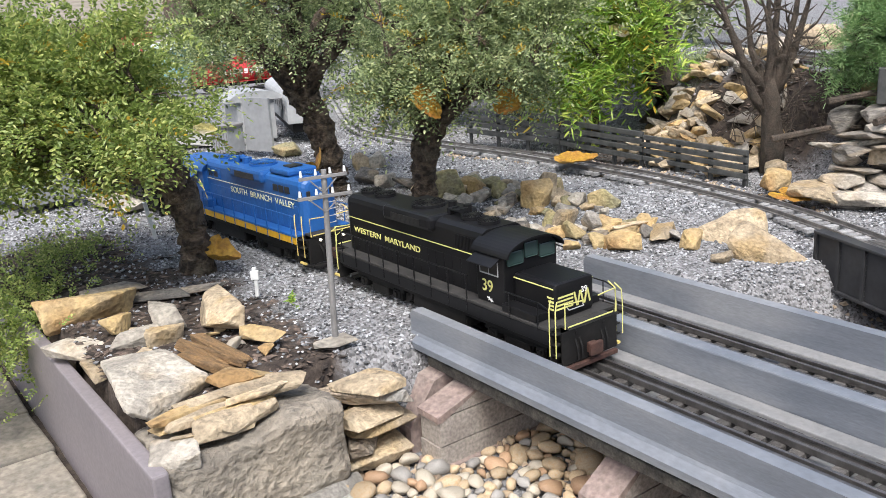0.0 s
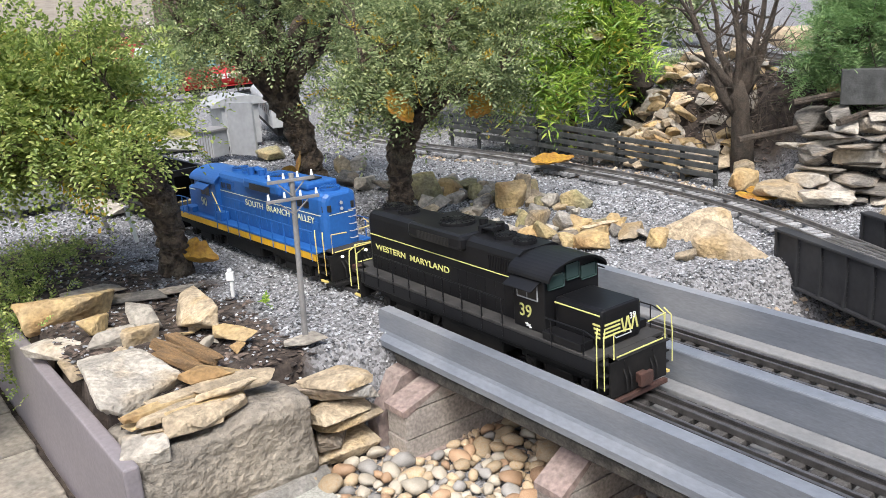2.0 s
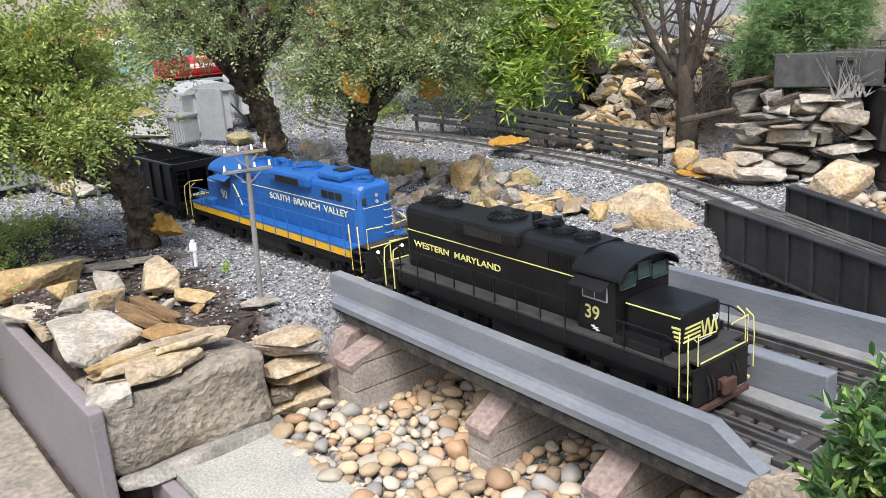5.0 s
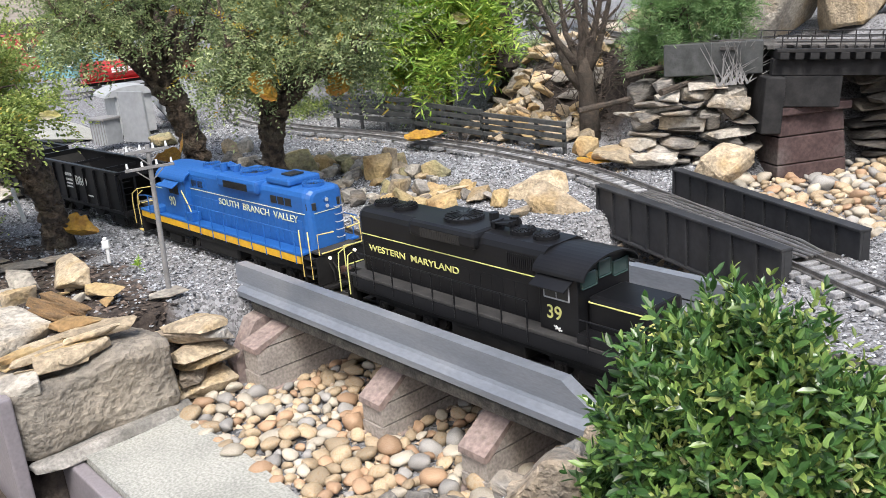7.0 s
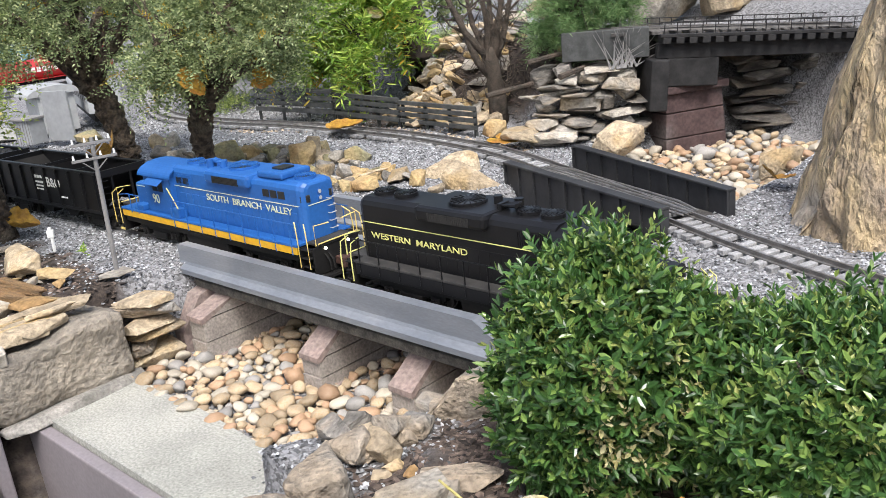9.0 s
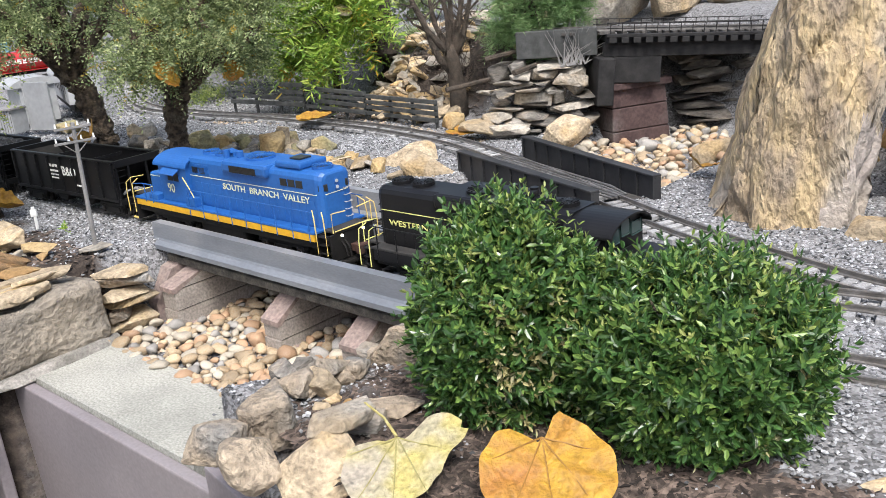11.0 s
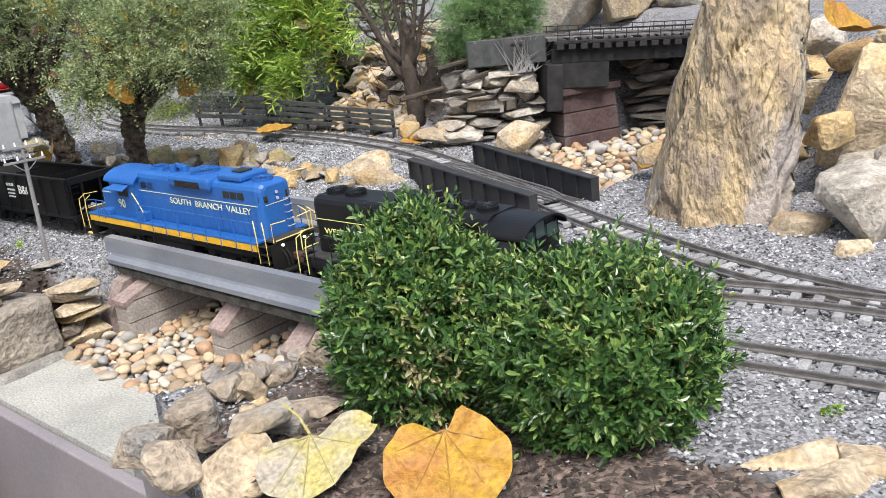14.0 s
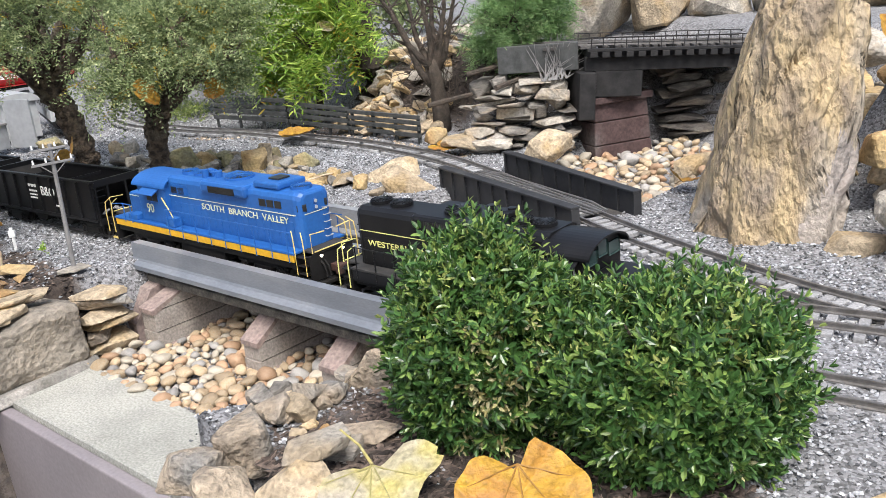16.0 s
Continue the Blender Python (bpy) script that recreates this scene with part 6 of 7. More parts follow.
# ---- pebbles ----
pb = thing("pebble_bed", "dry stream bed of rounded tan, white and grey pebbles", "pebbles", kind="structure")
prng = random.Random(9)
kinds = []
for k in range(10):
    bm = nb()
    bmesh.ops.create_icosphere(bm, subdivisions=2, radius=0.5)
    ax = Vector((1.0, prng.uniform(0.62, 0.92), prng.uniform(0.45, 0.72)))
    for v in bm.verts:
        v.co += noise.noise_vector(v.co * 1.6 + Vector((k * 5, 0, 0))) * 0.20 + noise.noise_vector(v.co * 4 + Vector((k * 3, 0, 0))) * 0.05
        v.co = Vector((v.co.x * ax.x, v.co.y * ax.y, v.co.z * ax.z))
    kinds.append({m_: link("pebble", bm.copy(), m_, True) for m_ in ("pebble", "pebble_white", "pebble_rust", "pebble_grey")})
    bm.free()


def strew(parent, count, spot, lo, hi, cap, seed):
    rg = random.Random(seed)
    done = []
    for _ in range(count * 30):
        x, y = spot(rg)
        sz = rg.uniform(lo, hi) * (1.25 if rg.random() < 0.12 else 1)
        if any((x - a) ** 2 + (y - b) ** 2 < ((sz + c) * 0.345) ** 2 for a, b, c in done):
            continue
        done.append((x, y, sz))
        if len(done) >= cap:
            break
    for x, y, sz in done:
        m_ = rg.choice(["pebble"] * 6 + ["pebble_white"] * 4 + ["pebble_rust"] * 3 + ["pebble_grey"] * 2)
        ob = new("pebble", rg.choice(kinds)[m_])
        ob.parent = parent
        z = height_at(x, y)
        ob.matrix_basis = pose(x, y, z + sz * 0.20 + rg.uniform(0, 0.006), rg.uniform(-25, 25), rg.uniform(-25, 25), rg.uniform(0, 360)) @ Matrix.Diagonal((sz, sz, sz, 1))


def spot_near(rg):
    while True:
        s_, n_ = rg.uniform(0.06, 0.68), rg.uniform(-0.205, 0.16)
        if n_ < -0.168 and s_ < 0.46 or n_ < -0.20 or s_ > 0.64 and n_ < -0.10:
            continue
        if abs(s_ - 0.345) < 0.03 and n_ > -0.03 or abs(s_ - 0.101) < 0.03 and n_ > -0.055 or s_ < 0.085:
            continue
        p = T(s_, n_, 0)
        return p.x, p.y


def spot_far(rg):
    while True:
        x, y = rg.uniform(0.80, 1.36), rg.uniform(0.85, 1.66)
        if in_stream(np.array([x]), np.array([y]))[0] > 0.35:
            return x, y


strew(pb, 300, lambda rg: next(q for q in iter(lambda: spot_near(rg), None) if q[0] < 0.20), 0.014, 0.037, 300, 1)
pb3 = thing("pebble_bed", "rounded tan, rusty and white pebbles under the double bridge", "pebbles", kind="structure")
strew(pb3, 300, lambda rg: next(q for q in iter(lambda: spot_near(rg), None) if q[0] >= 0.20), 0.015, 0.041, 300, 3)
pb2 = thing("pebble_bed", "small pale and rusty pebbles round the stone pier", "pebbles", kind="structure")
strew(pb2, 310, spot_far, 0.018, 0.040, 300, 2)


# ---- trees and bushes ----
def tree(name, label, base, joints, radii, crown, crown_r, twigs, m, seed, length=0.05, leaf=0.011, count=12, yellow=0.0, limbs=7, wide=0.5, droop=0.3, bark="bark", gaps=0.35):
    """A gnarled trunk with limbs, and a crown of twigs set with leaflets, gathered in clumps with gaps."""
    rng = np.random.default_rng(seed)
    rg = random.Random(seed)
    tr = thing(name, label, "tree", Matrix.Translation(base))
    bpos = Vector(base)
    pts = [Vector(p) - bpos for p in joints]
    fine_, rad_ = [], []
    for a, b, r0, r1 in zip(pts, pts[1:], radii, radii[1:]):
        for k in range(9):
            fine_.append(a.lerp(b, k / 9) + Vector([rg.uniform(-1, 1) * r0 * 0.05 for _ in range(3)]))
            rad_.append((r0 + (r1 - r0) * k / 9) * rg.uniform(0.91, 1.09))
    fine_.append(pts[-1])
    rad_.append(radii[-1])
    fine_[0].z -= 0.03
    part("trunk", tube(nb(), fine_, rad_, 22, 0.15, seed), bark, tr, smooth=True)
    cc, cr = Vector(crown) - bpos, Vector(crown_r)
    ends = []
    for i in range(limbs):
        a = 2 * math.pi * (i + rg.random() * 0.6) / limbs
        u = Vector((math.cos(a), math.sin(a), rg.uniform(-0.35, 0.7)))
        e = cc + Vector((u.x * cr.x, u.y * cr.y, u.z * cr.z)) * rg.uniform(0.65, 0.9)
        st = pts[-1].lerp(pts[-2], rg.uniform(0, 0.5))
        mid = st.lerp(e, 0.5) + Vector([rg.uniform(-0.03, 0.03) for _ in range(3)])
        part("limb", tube(nb(), [st, st.lerp(mid, 0.5) + Vector([rg.uniform(-0.01, 0.01) for _ in range(3)]), mid, mid.lerp(e, 0.5) + Vector([rg.uniform(-0.015, 0.015) for _ in range(3)]), e], [radii[-1] * 0.75, radii[-1] * 0.55, radii[-1] * 0.4, radii[-1] * 0.25, 0.002], 7, 0.1, seed + i), bark, tr, smooth=True)
        ends += [mid, e]
    clumps = []
    for k in range(int(60 * (1 - gaps)) + 10):
        u = rng.normal(size=3)
        u /= np.linalg.norm(u)
        if u[2] < -0.75:
            u[2] *= -0.5
        clumps.append(np.array(cc) + u * np.array(cr) * rng.uniform(0.35, 1.25))
    clumps = np.array(clumps)
    pick = rng.integers(0, len(clumps), twigs)
    tips = clumps[pick] + rng.normal(size=(twigs, 3)) * np.array(cr) * rng.uniform(0.08, 0.24, (twigs, 1))
    out = (tips - np.array(cc)) / np.array(cr)
    ways = out / (np.linalg.norm(out, axis=1, keepdims=True) + 1e-6) * 0.8 + rng.normal(size=(twigs, 3)) * 0.5 + np.array([0, 0, 0.15])
    k = int(twigs * (1 - yellow))
    cr_ob = new("crown", sprigs("crown", tips[:k], ways[:k], rng, m, count, length, leaf, wide, 0.9, droop))
    cr_ob.parent = tr
    tagged(cr_ob, kind="stuff")
    if yellow:
        ob = new("yellow_leaves", sprigs("yellow_leaves", tips[k:], ways[k:], rng, "yellow_leaf", count, length, leaf, wide, 0.9, droop))
        ob.parent = tr
        tagged(ob, "yellowed leaves", kind="stuff")
    bm = nb()
    for i in range(160):
        c = Vector(clumps[rg.randrange(len(clumps))])
        e = min(ends, key=lambda q: (q - c).length)
        tube(bm, [e, e.lerp(c, 0.5) + Vector([rg.uniform(-0.02, 0.02) for _ in range(3)]), c + Vector([rg.uniform(-0.03, 0.03) for _ in range(3)])], [0.0022, 0.0016, 0.0006], 4)
    tagged(part("twig_work", bm, bark, tr), kind="stuff")
    return tr


tree("bonsai_tree", "small gnarled tree with light green leaflets beside the track", (-0.375, 1.385, 0.255), [(-0.375, 1.385, 0.255), (-0.368, 1.37, 0.33), (-0.372, 1.35, 0.40), (-0.40, 1.33, 0.45)], [0.029, 0.022, 0.027, 0.030],
     (-0.548, 1.295, 0.555), (0.180, 0.18, 0.105), 4300, "green_tree", 21, length=0.070, leaf=0.0082, count=18, yellow=0.03, limbs=9, wide=0.55)
tree("bonsai_tree", "small gnarled tree with dull green leaflets behind the train", (-0.222, 1.97, 0.255), [(-0.222, 1.97, 0.255), (-0.232, 1.96, 0.36), (-0.25, 1.95, 0.44), (-0.28, 1.94, 0.50)], [0.034, 0.028, 0.032, 0.034],
     (-0.30, 1.94, 0.675), (0.25, 0.20, 0.135), 2900, "green_dull", 22, length=0.062, leaf=0.0086, count=15, yellow=0.02, limbs=9, gaps=0.62)
tree("bonsai_tree", "small gnarled tree with grey-green leaflets beside the curve", (-0.008, 1.69, 0.255), [(-0.008, 1.69, 0.255), (-0.004, 1.68, 0.34), (0.004, 1.66, 0.40), (0.02, 1.64, 0.45)], [0.028, 0.023, 0.026, 0.028],
     (0.085, 1.63, 0.580), (0.19, 0.17, 0.125), 2900, "green_dull", 23, length=0.062, leaf=0.0080, count=15, yellow=0.04, limbs=8, gaps=0.62)
tree("bamboo_shrub", "bright green shrub with narrow leaves behind the fence", (0.44, 2.42, 0.27), [(0.44, 2.42, 0.27), (0.445, 2.42, 0.40), (0.45, 2.42, 0.52)], [0.012, 0.010, 0.008],
     (0.43, 2.36, 0.535), (0.165, 0.14, 0.17), 1500, "green_bright", 24, length=0.06, leaf=0.030, count=9, yellow=0.03, limbs=6, wide=0.20, droop=0.6, bark="bark2", gaps=0.2)
tree("conifer", "small conifer with soft light green needles", (0.985, 1.93, 0.44), [(0.985, 1.93, 0.44), (0.965, 1.87, 0.50), (0.945, 1.80, 0.54)], [0.014, 0.012, 0.010],
     (0.945, 1.78, 0.555), (0.105, 0.09, 0.085), 1500, "green_conifer", 25, length=0.05, leaf=0.016, count=22, limbs=6, wide=0.12, droop=0.2, bark="bark2", gaps=0.2)
tree("conifer", "hanging tuft of conifer needles", (0.985, 1.93, 0.44), [(0.985, 1.93, 0.44), (0.96, 1.86, 0.47), (0.95, 1.80, 0.47)], [0.008, 0.007, 0.006],
     (0.945, 1.79, 0.465), (0.035, 0.035, 0.035), 160, "green_conifer", 26, length=0.04, leaf=0.016, count=20, limbs=3, wide=0.12, bark="bark2", gaps=0.2)
# thick trunk and bare tree on the slope
bt = thing("tree_trunk", "thick brown tree trunk rising behind the heap", "tree", Matrix.Translation((0.605, 2.36, 0.36)))
part("trunk", tube(nb(), [(0, 0, -0.05), (0.003, 0, 0.05), (-0.004, 0, 0.16), (-0.012, 0.01, 0.30), (-0.015, 0.01, 0.6)], [0.055, 0.042, 0.039, 0.037, 0.033], 16, 0.10, 3), "bark2", bt, smooth=True)
dr = random.Random(31)
dt = thing("bare_tree", "bare dark shrub with many thin dead branches", "tree", Matrix.Translation((0.735, 1.885, 0.29)))
part("trunk", tube(nb(), [(0.006, 0, -0.03), (0.004, 0, 0.04), (0.0, 0, 0.09), (-0.004, 0, 0.135), (-0.010, 0, 0.17)], [0.027, 0.022, 0.019, 0.020, 0.012], 14, 0.12, 4), "bark2", dt, smooth=True)
for i, (ax, ay) in enumerate(((-0.10, 0.0), (-0.06, 0.03), (-0.02, -0.03), (0.015, 0.02), (0.05, -0.02), (0.09, 0.01), (-0.13, -0.02))):
    pts_ = [Vector((-0.004 + 0.1 * ax, 0, 0.10 + 0.008 * i))]
    for k in range(1, 8):
        f = k / 7
        pts_.append(pts_[0] + Vector((ax * f ** 0.8 + dr.uniform(-0.006, 0.006), ay * f, 0.33 * f * (1 - 0.3 * abs(ax) / 0.13))))
    stem = part("stem", tube(nb(), pts_, [0.0105 * (1 - 0.11 * k) for k in range(8)], 8, 0.08, i), "bark2", dt, smooth=True)
    for k in range(9):
        st = pts_[dr.randrange(2, 7)]
        e = st + Vector((dr.uniform(-0.08, 0.08), dr.uniform(-0.05, 0.05), dr.uniform(0.0, 0.08)))
        md = st.lerp(e, 0.5) + Vector([dr.uniform(-0.012, 0.012) for _ in range(3)])
        part("branch", tube(nb(), [st, md, e], [0.0032, 0.0022, 0.0008], 5), "bark2", stem)
bm = nb()
for i in range(260):
    a, r = dr.uniform(0, 6.28), dr.uniform(0.0, 0.16)
    st = Vector((math.cos(a) * r + 0.03, math.sin(a) * r * 0.6, dr.uniform(0.03, 0.25)))
    tube(bm, [st, st + Vector((dr.uniform(-0.05, 0.05), dr.uniform(-0.03, 0.03), dr.uniform(-0.01, 0.06)))], [0.0012, 0.0005], 4)
tagged(part("dead_brush", bm, "bark2", dt), kind="stuff")
for i, (x, y, z, ln, r) in enumerate(((0.80, 1.72, 0.365, 0.26, 8), (0.92, 1.66, 0.40, 0.2, 25), (0.86, 1.70, 0.43, 0.16, -10))):
    bm = tube(nb(), [(-ln / 2, 0, 0), (0, 0.01, 0.012), (ln / 2, 0, 0.004)], [0.007, 0.006, 0.002], 7, 0.1, i)
    solid("fallen_branch", bm, "bark2", "fallen grey-brown branch on the slope", "branch", at=pose(x, y, z, 0, 0, r))
# bare twig fan by the upper abutment
bm = nb()
for i in range(34):
    a = radians(dr.uniform(15, 120))
    ln = dr.uniform(0.05, 0.13)
    st = Vector((dr.uniform(-0.01, 0.06), 0, 0))
    tube(bm, [st, st + Vector((math.cos(a) * ln * 0.5, 0.01, math.sin(a) * ln * 0.5)), st + Vector((math.cos(a) * ln * 1.1, dr.uniform(-0.02, 0.02), math.sin(a) * ln))], [0.0016, 0.0011, 0.0005], 4)
solid("twig_fan", bm, "polegrey", "pale dead twigs fanning out from the slate", "dead shrub", kind="stuff", at=pose(0.955, 1.60, 0.405))


def whorls(name, tips, ways, rng, m, pairs, length, leaf, wide):
    """Shoots with leaves in crossed pairs, opening towards the tip."""
    n_ = len(tips)
    ref = rng.normal(size=(n_, 3))
    u = np.cross(ways, ref)
    u /= np.linalg.norm(u, axis=1, keepdims=True)
    v = np.cross(ways, u)
    ln = length * rng.uniform(0.7, 1.25, n_)
    B, W, U, Z = [], [], [], []
    for i in range(pairs):
        f = (i + 0.5) / pairs
        side = u if i % 2 else v
        lean = 0.95 - 0.65 * f
        for sg in (-1, 1):
            B.append(tips + ways * (ln * f)[:, None])
            W.append(ways * (1.05 - lean) + side * sg * lean + rng.normal(size=(n_, 3)) * 0.16)
            U.append(ways + rng.normal(size=(n_, 3)) * 0.15)
            Z.append(leaf * rng.uniform(0.7, 1.2, n_) * (1.0 - 0.30 * f * f))
    Z = np.concatenate(Z)
    return leaves_mesh(name, np.concatenate(B), np.concatenate(W), np.concatenate(U), Z, Z * wide, m, fold=0.18)


def bush(base, lumps, seed):
    rng = np.random.default_rng(seed)
    b = thing("boxwood_bush", "dense evergreen bush with glossy green leaves and yellowing tips", "bush", Matrix.Translation(base))
    bp = np.array(base)
    T_, W_ = [], []
    for (c, r, cnt) in lumps:
        u = rng.normal(size=(cnt, 3))
        u /= np.linalg.norm(u, axis=1, keepdims=True)
        bump_ = 1 + 0.10 * np.sin(u[:, 0] * 9 + seed) * np.sin(u[:, 1] * 8 + 1) + 0.06 * np.sin(u[:, 2] * 14 + u[:, 0] * 11)
        rad = np.where(rng.random(cnt) < 0.75, rng.uniform(0.80, 1.0, cnt), rng.uniform(0.45, 0.8, cnt)) * bump_
        far_ = (rng.random(cnt) < 0.07) & (u[:, 2] > 0.1)
        rad = np.where(far_, rng.uniform(1.02, 1.16, cnt), rad)
        p = np.array(c) - bp + u * np.array(r) * rad[:, None]
        T_.append(p)
        W_.append(u * 0.75 + np.array([0, 0, 0.55]) + rng.normal(size=(cnt, 3)) * 0.35)
    T_, W_ = np.concatenate(T_), np.concatenate(W_)
    ok = T_[:, 2] > -0.01
    T_, W_ = T_[ok], W_[ok]
    sel = rng.random(len(T_))
    tip = (sel > 0.74) & (T_[:, 2] > 0.125)
    dry = (sel < (0.30 if seed == 41 else 0.04)) & (T_[:, 1] < 0.03) & (T_[:, 2] < 0.15) & (T_[:, 0] > -0.05)
    for nm, msk, m_, lab in (("leaves", ~dry & ~tip, "green_bush", ""), ("dry_leaves", dry, "dry_leaf", "dried pale leaves"), ("young_leaves", tip, "green_tree", "lighter yellow-green young leaves")):
        w_ = W_[msk] / np.linalg.norm(W_[msk], axis=1, keepdims=True)
        ob = new(nm, whorls(nm, T_[msk] - w_ * 0.014, w_, rng, m_, 5 if nm == "leaves" else 4, 0.028, 0.0130 if nm == "leaves" else 0.0095, 0.42))
        ob.parent = b
        tagged(ob, lab, kind="stuff")
    bm = nb()
    rg = random.Random(seed)
    for i in range(70):
        c, r, cnt = rg.choice(lumps)
        st = Vector((c[0] - base[0] + rg.uniform(-0.02, 0.02), c[1] - base[1] + rg.uniform(-0.02, 0.02), -0.01))
        e = Vector((c[0] - base[0] + rg.uniform(-1, 1) * r[0] * 0.7, c[1] - base[1] + rg.uniform(-1, 1) * r[1] * 0.7, c[2] - base[2] + rg.uniform(-0.2, 0.8) * r[2]))
        tube(bm, [st, st.lerp(e, 0.5) + Vector((0, 0, 0.02)), e], [0.004, 0.003, 0.001], 5)
    tagged(part("stem_work", bm, "bark2", b), kind="stuff")
    return b


bush((0.447, 0.272, 0.238), [((0.447, 0.280, 0.345), (0.085, 0.088, 0.112), 2600), ((0.400, 0.272, 0.33), (0.055, 0.06, 0.08), 650)], 41)
bush((0.600, 0.170, 0.238), [((0.600, 0.170, 0.320), (0.112, 0.100, 0.095), 3300), ((0.530, 0.220, 0.328), (0.06, 0.06, 0.080), 700)], 42)

# low green cover hanging over the boards, small weeds
rngc = np.random.default_rng(51)


def cover(name, label, cx, cy, cz, rx, ry, rz, cnt, m_, leaf=0.006, length=0.03):
    u = rngc.normal(size=(cnt, 3)) * 0.5
    p = np.array((cx, cy, cz)) + u * np.array((rx, ry, rz))
    p[:, 2] = np.maximum(p[:, 2], terrain(p[:, 0], p[:, 1]))
    w = rngc.normal(size=(cnt, 3)) + np.array([0, 0, 0.6])
    ob = new(name, sprigs(name, p, w, rngc, m_, 10, length, leaf, 0.6))
    return tagged(ob, label, "ground cover", kind="stuff")


cover("ground_cover", "fine green creeping plant hanging over the boards", -0.635, 1.215, 0.235, 0.09, 0.14, 0.075, 900, "green_tree")
cover("ground_cover", "fine green creeping plant at the back of the bank", -0.66, 1.48, 0.27, 0.10, 0.10, 0.012, 200, "green_tree")
cover("weed", "small green weed in the ballast", -0.185, 1.19, 0.262, 0.008, 0.008, 0.005, 7, "green_bright", 0.005, 0.010)
cover("weed", "low grey-green weed beside the slope", 0.72, 2.42, 0.45, 0.10, 0.08, 0.03, 220, "green_dull")
cover("weed", "green tuft at the edge of the gravel", 0.80, 0.10, 0.24, 0.010, 0.010, 0.005, 8, "green_bright", 0.006, 0.010)
cover("weed", "green plants by the far curve", -0.02, 2.85, 0.28, 0.1, 0.15, 0.03, 240, "green_tree")
# shrubs closing the garden behind
for i, (x, y, z, rx, ry, rz, cnt, m_) in enumerate(((-0.25, 3.9, 0.65, 0.45, 0.25, 0.40, 900, "green_dull"), (0.35, 3.5, 0.55, 0.35, 0.25, 0.35, 900, "green_dull"), (0.05, 2.9, 0.62, 0.25, 0.15, 0.22, 800, "green_dull"), (0.80, 3.1, 0.70, 0.25, 0.2, 0.25, 500, "green_dull"), (0.30, 2.75, 0.56, 0.14, 0.12, 0.22, 500, "green_dull"))):
    u = rngc.normal(size=(cnt, 3))
    u /= np.linalg.norm(u, axis=1, keepdims=True)
    p = np.array((x, y, z)) + u * np.array((rx, ry, rz)) * rngc.uniform(0.3, 1.0, (cnt, 1))
    ob = new("shrub", sprigs("shrub", p, u + rngc.normal(size=(cnt, 3)) * 0.6, rngc, m_, 12, 0.09, 0.022, 0.5))
    tagged(ob, "dull green shrub closing the garden at the back", "shrub", kind="stuff")


# ---- fallen leaves ----
def heart_leaf(size, m_, label, at, curl=0.25, fold=0.2, seed=0, stem=True, outline=None):
    """A broad heart-shaped leaf: two lobes at the stalk, a tip, folded along the midrib and curled."""
    rg = random.Random(seed)
    lf = thing("fallen_leaf", label, "leaf", at)
    bm = nb()
    n_, rings = 72, 9
    grid = []
    for j in range(rings + 1):
        f = j / rings
        row = []
        for i in range(n_):
            a = 2 * math.pi * i / n_
            r = 0.5 * (1 - 0.55 * math.exp(-((a if a < math.pi else a - 2 * math.pi) / 0.20) ** 2) + 0.20 * math.exp(-((a - math.pi) / 0.50) ** 2)) * (1 + 0.03 * math.sin(7 * a + seed) + 0.03 * math.sin(13 * a))
            if outline:
                g = (math.degrees(a) + 180) % 360 - 180
                r = float(np.interp(g, [q[0] for q in outline], [q[1] for q in outline], period=360)) * (1 + 0.012 * math.sin(11 * a + seed))
            x, y = -math.cos(a) * r * f, math.sin(a) * r * f * 0.98
            z = fold * abs(y) + curl * (x * x * 0.5 + y * y * 0.8) + 0.035 * noise.noise(Vector((x * 5, y * 5, seed))) + 0.010 * math.cos(9 * a) * f
            row.append(bm.verts.new((x * size, y * size, z * size)))
        grid.append(row)
    for j in range(1, rings + 1):
        for i in range(n_):
            if j == 1:
                continue
            bm.faces.new((grid[j - 1][i], grid[j - 1][(i + 1) % n_], grid[j][(i + 1) % n_], grid[j][i]))
    c = bm.verts.new((0, 0, 0))
    for i in range(n_):
        bm.faces.new((c, grid[1][i], grid[1][(i + 1) % n_]))
    for v in grid[0]:
        bm.verts.remove(v)
    bmesh.ops.recalc_face_normals(bm, faces=bm.faces)
    bl = part("blade", bm, m_, lf, smooth=True)
    bm = nb()
    x0 = -0.24
    for a in (0, 38, -38, 75, -75):
        e = Vector((math.cos(radians(a)) * 0.52, math.sin(radians(a)) * 0.45, 0))
        pts = []
        for k in range(6):
            q = Vector((x0, 0, 0)).lerp(Vector((x0 + e.x * 1.25, e.y * 0.9, 0)), k / 5)
            q.z = fold * abs(q.y) + curl * (q.x * q.x * 0.5 + q.y * q.y * 0.8) + 0.035 * noise.noise(Vector((q.x * 5, q.y * 5, seed))) + 0.004
            pts.append(q * size)
        tube(bm, pts, [0.008 * size * (1 - 0.13 * k) for k in range(6)], 5)
    part("vein", bm, "vein_brown" if m_ == "leaf_orange" else "vein_green", bl)
    if stem:
        part("stalk", tube(nb(), [Vector((x0, 0, 0.01)) * size, Vector((-0.40, -0.10, 0.04)) * size, Vector((-0.56, -0.26, 0.05)) * size], [0.013 * size, 0.011 * size, 0.009 * size], 6), "leaf_pale", lf)
    return lf


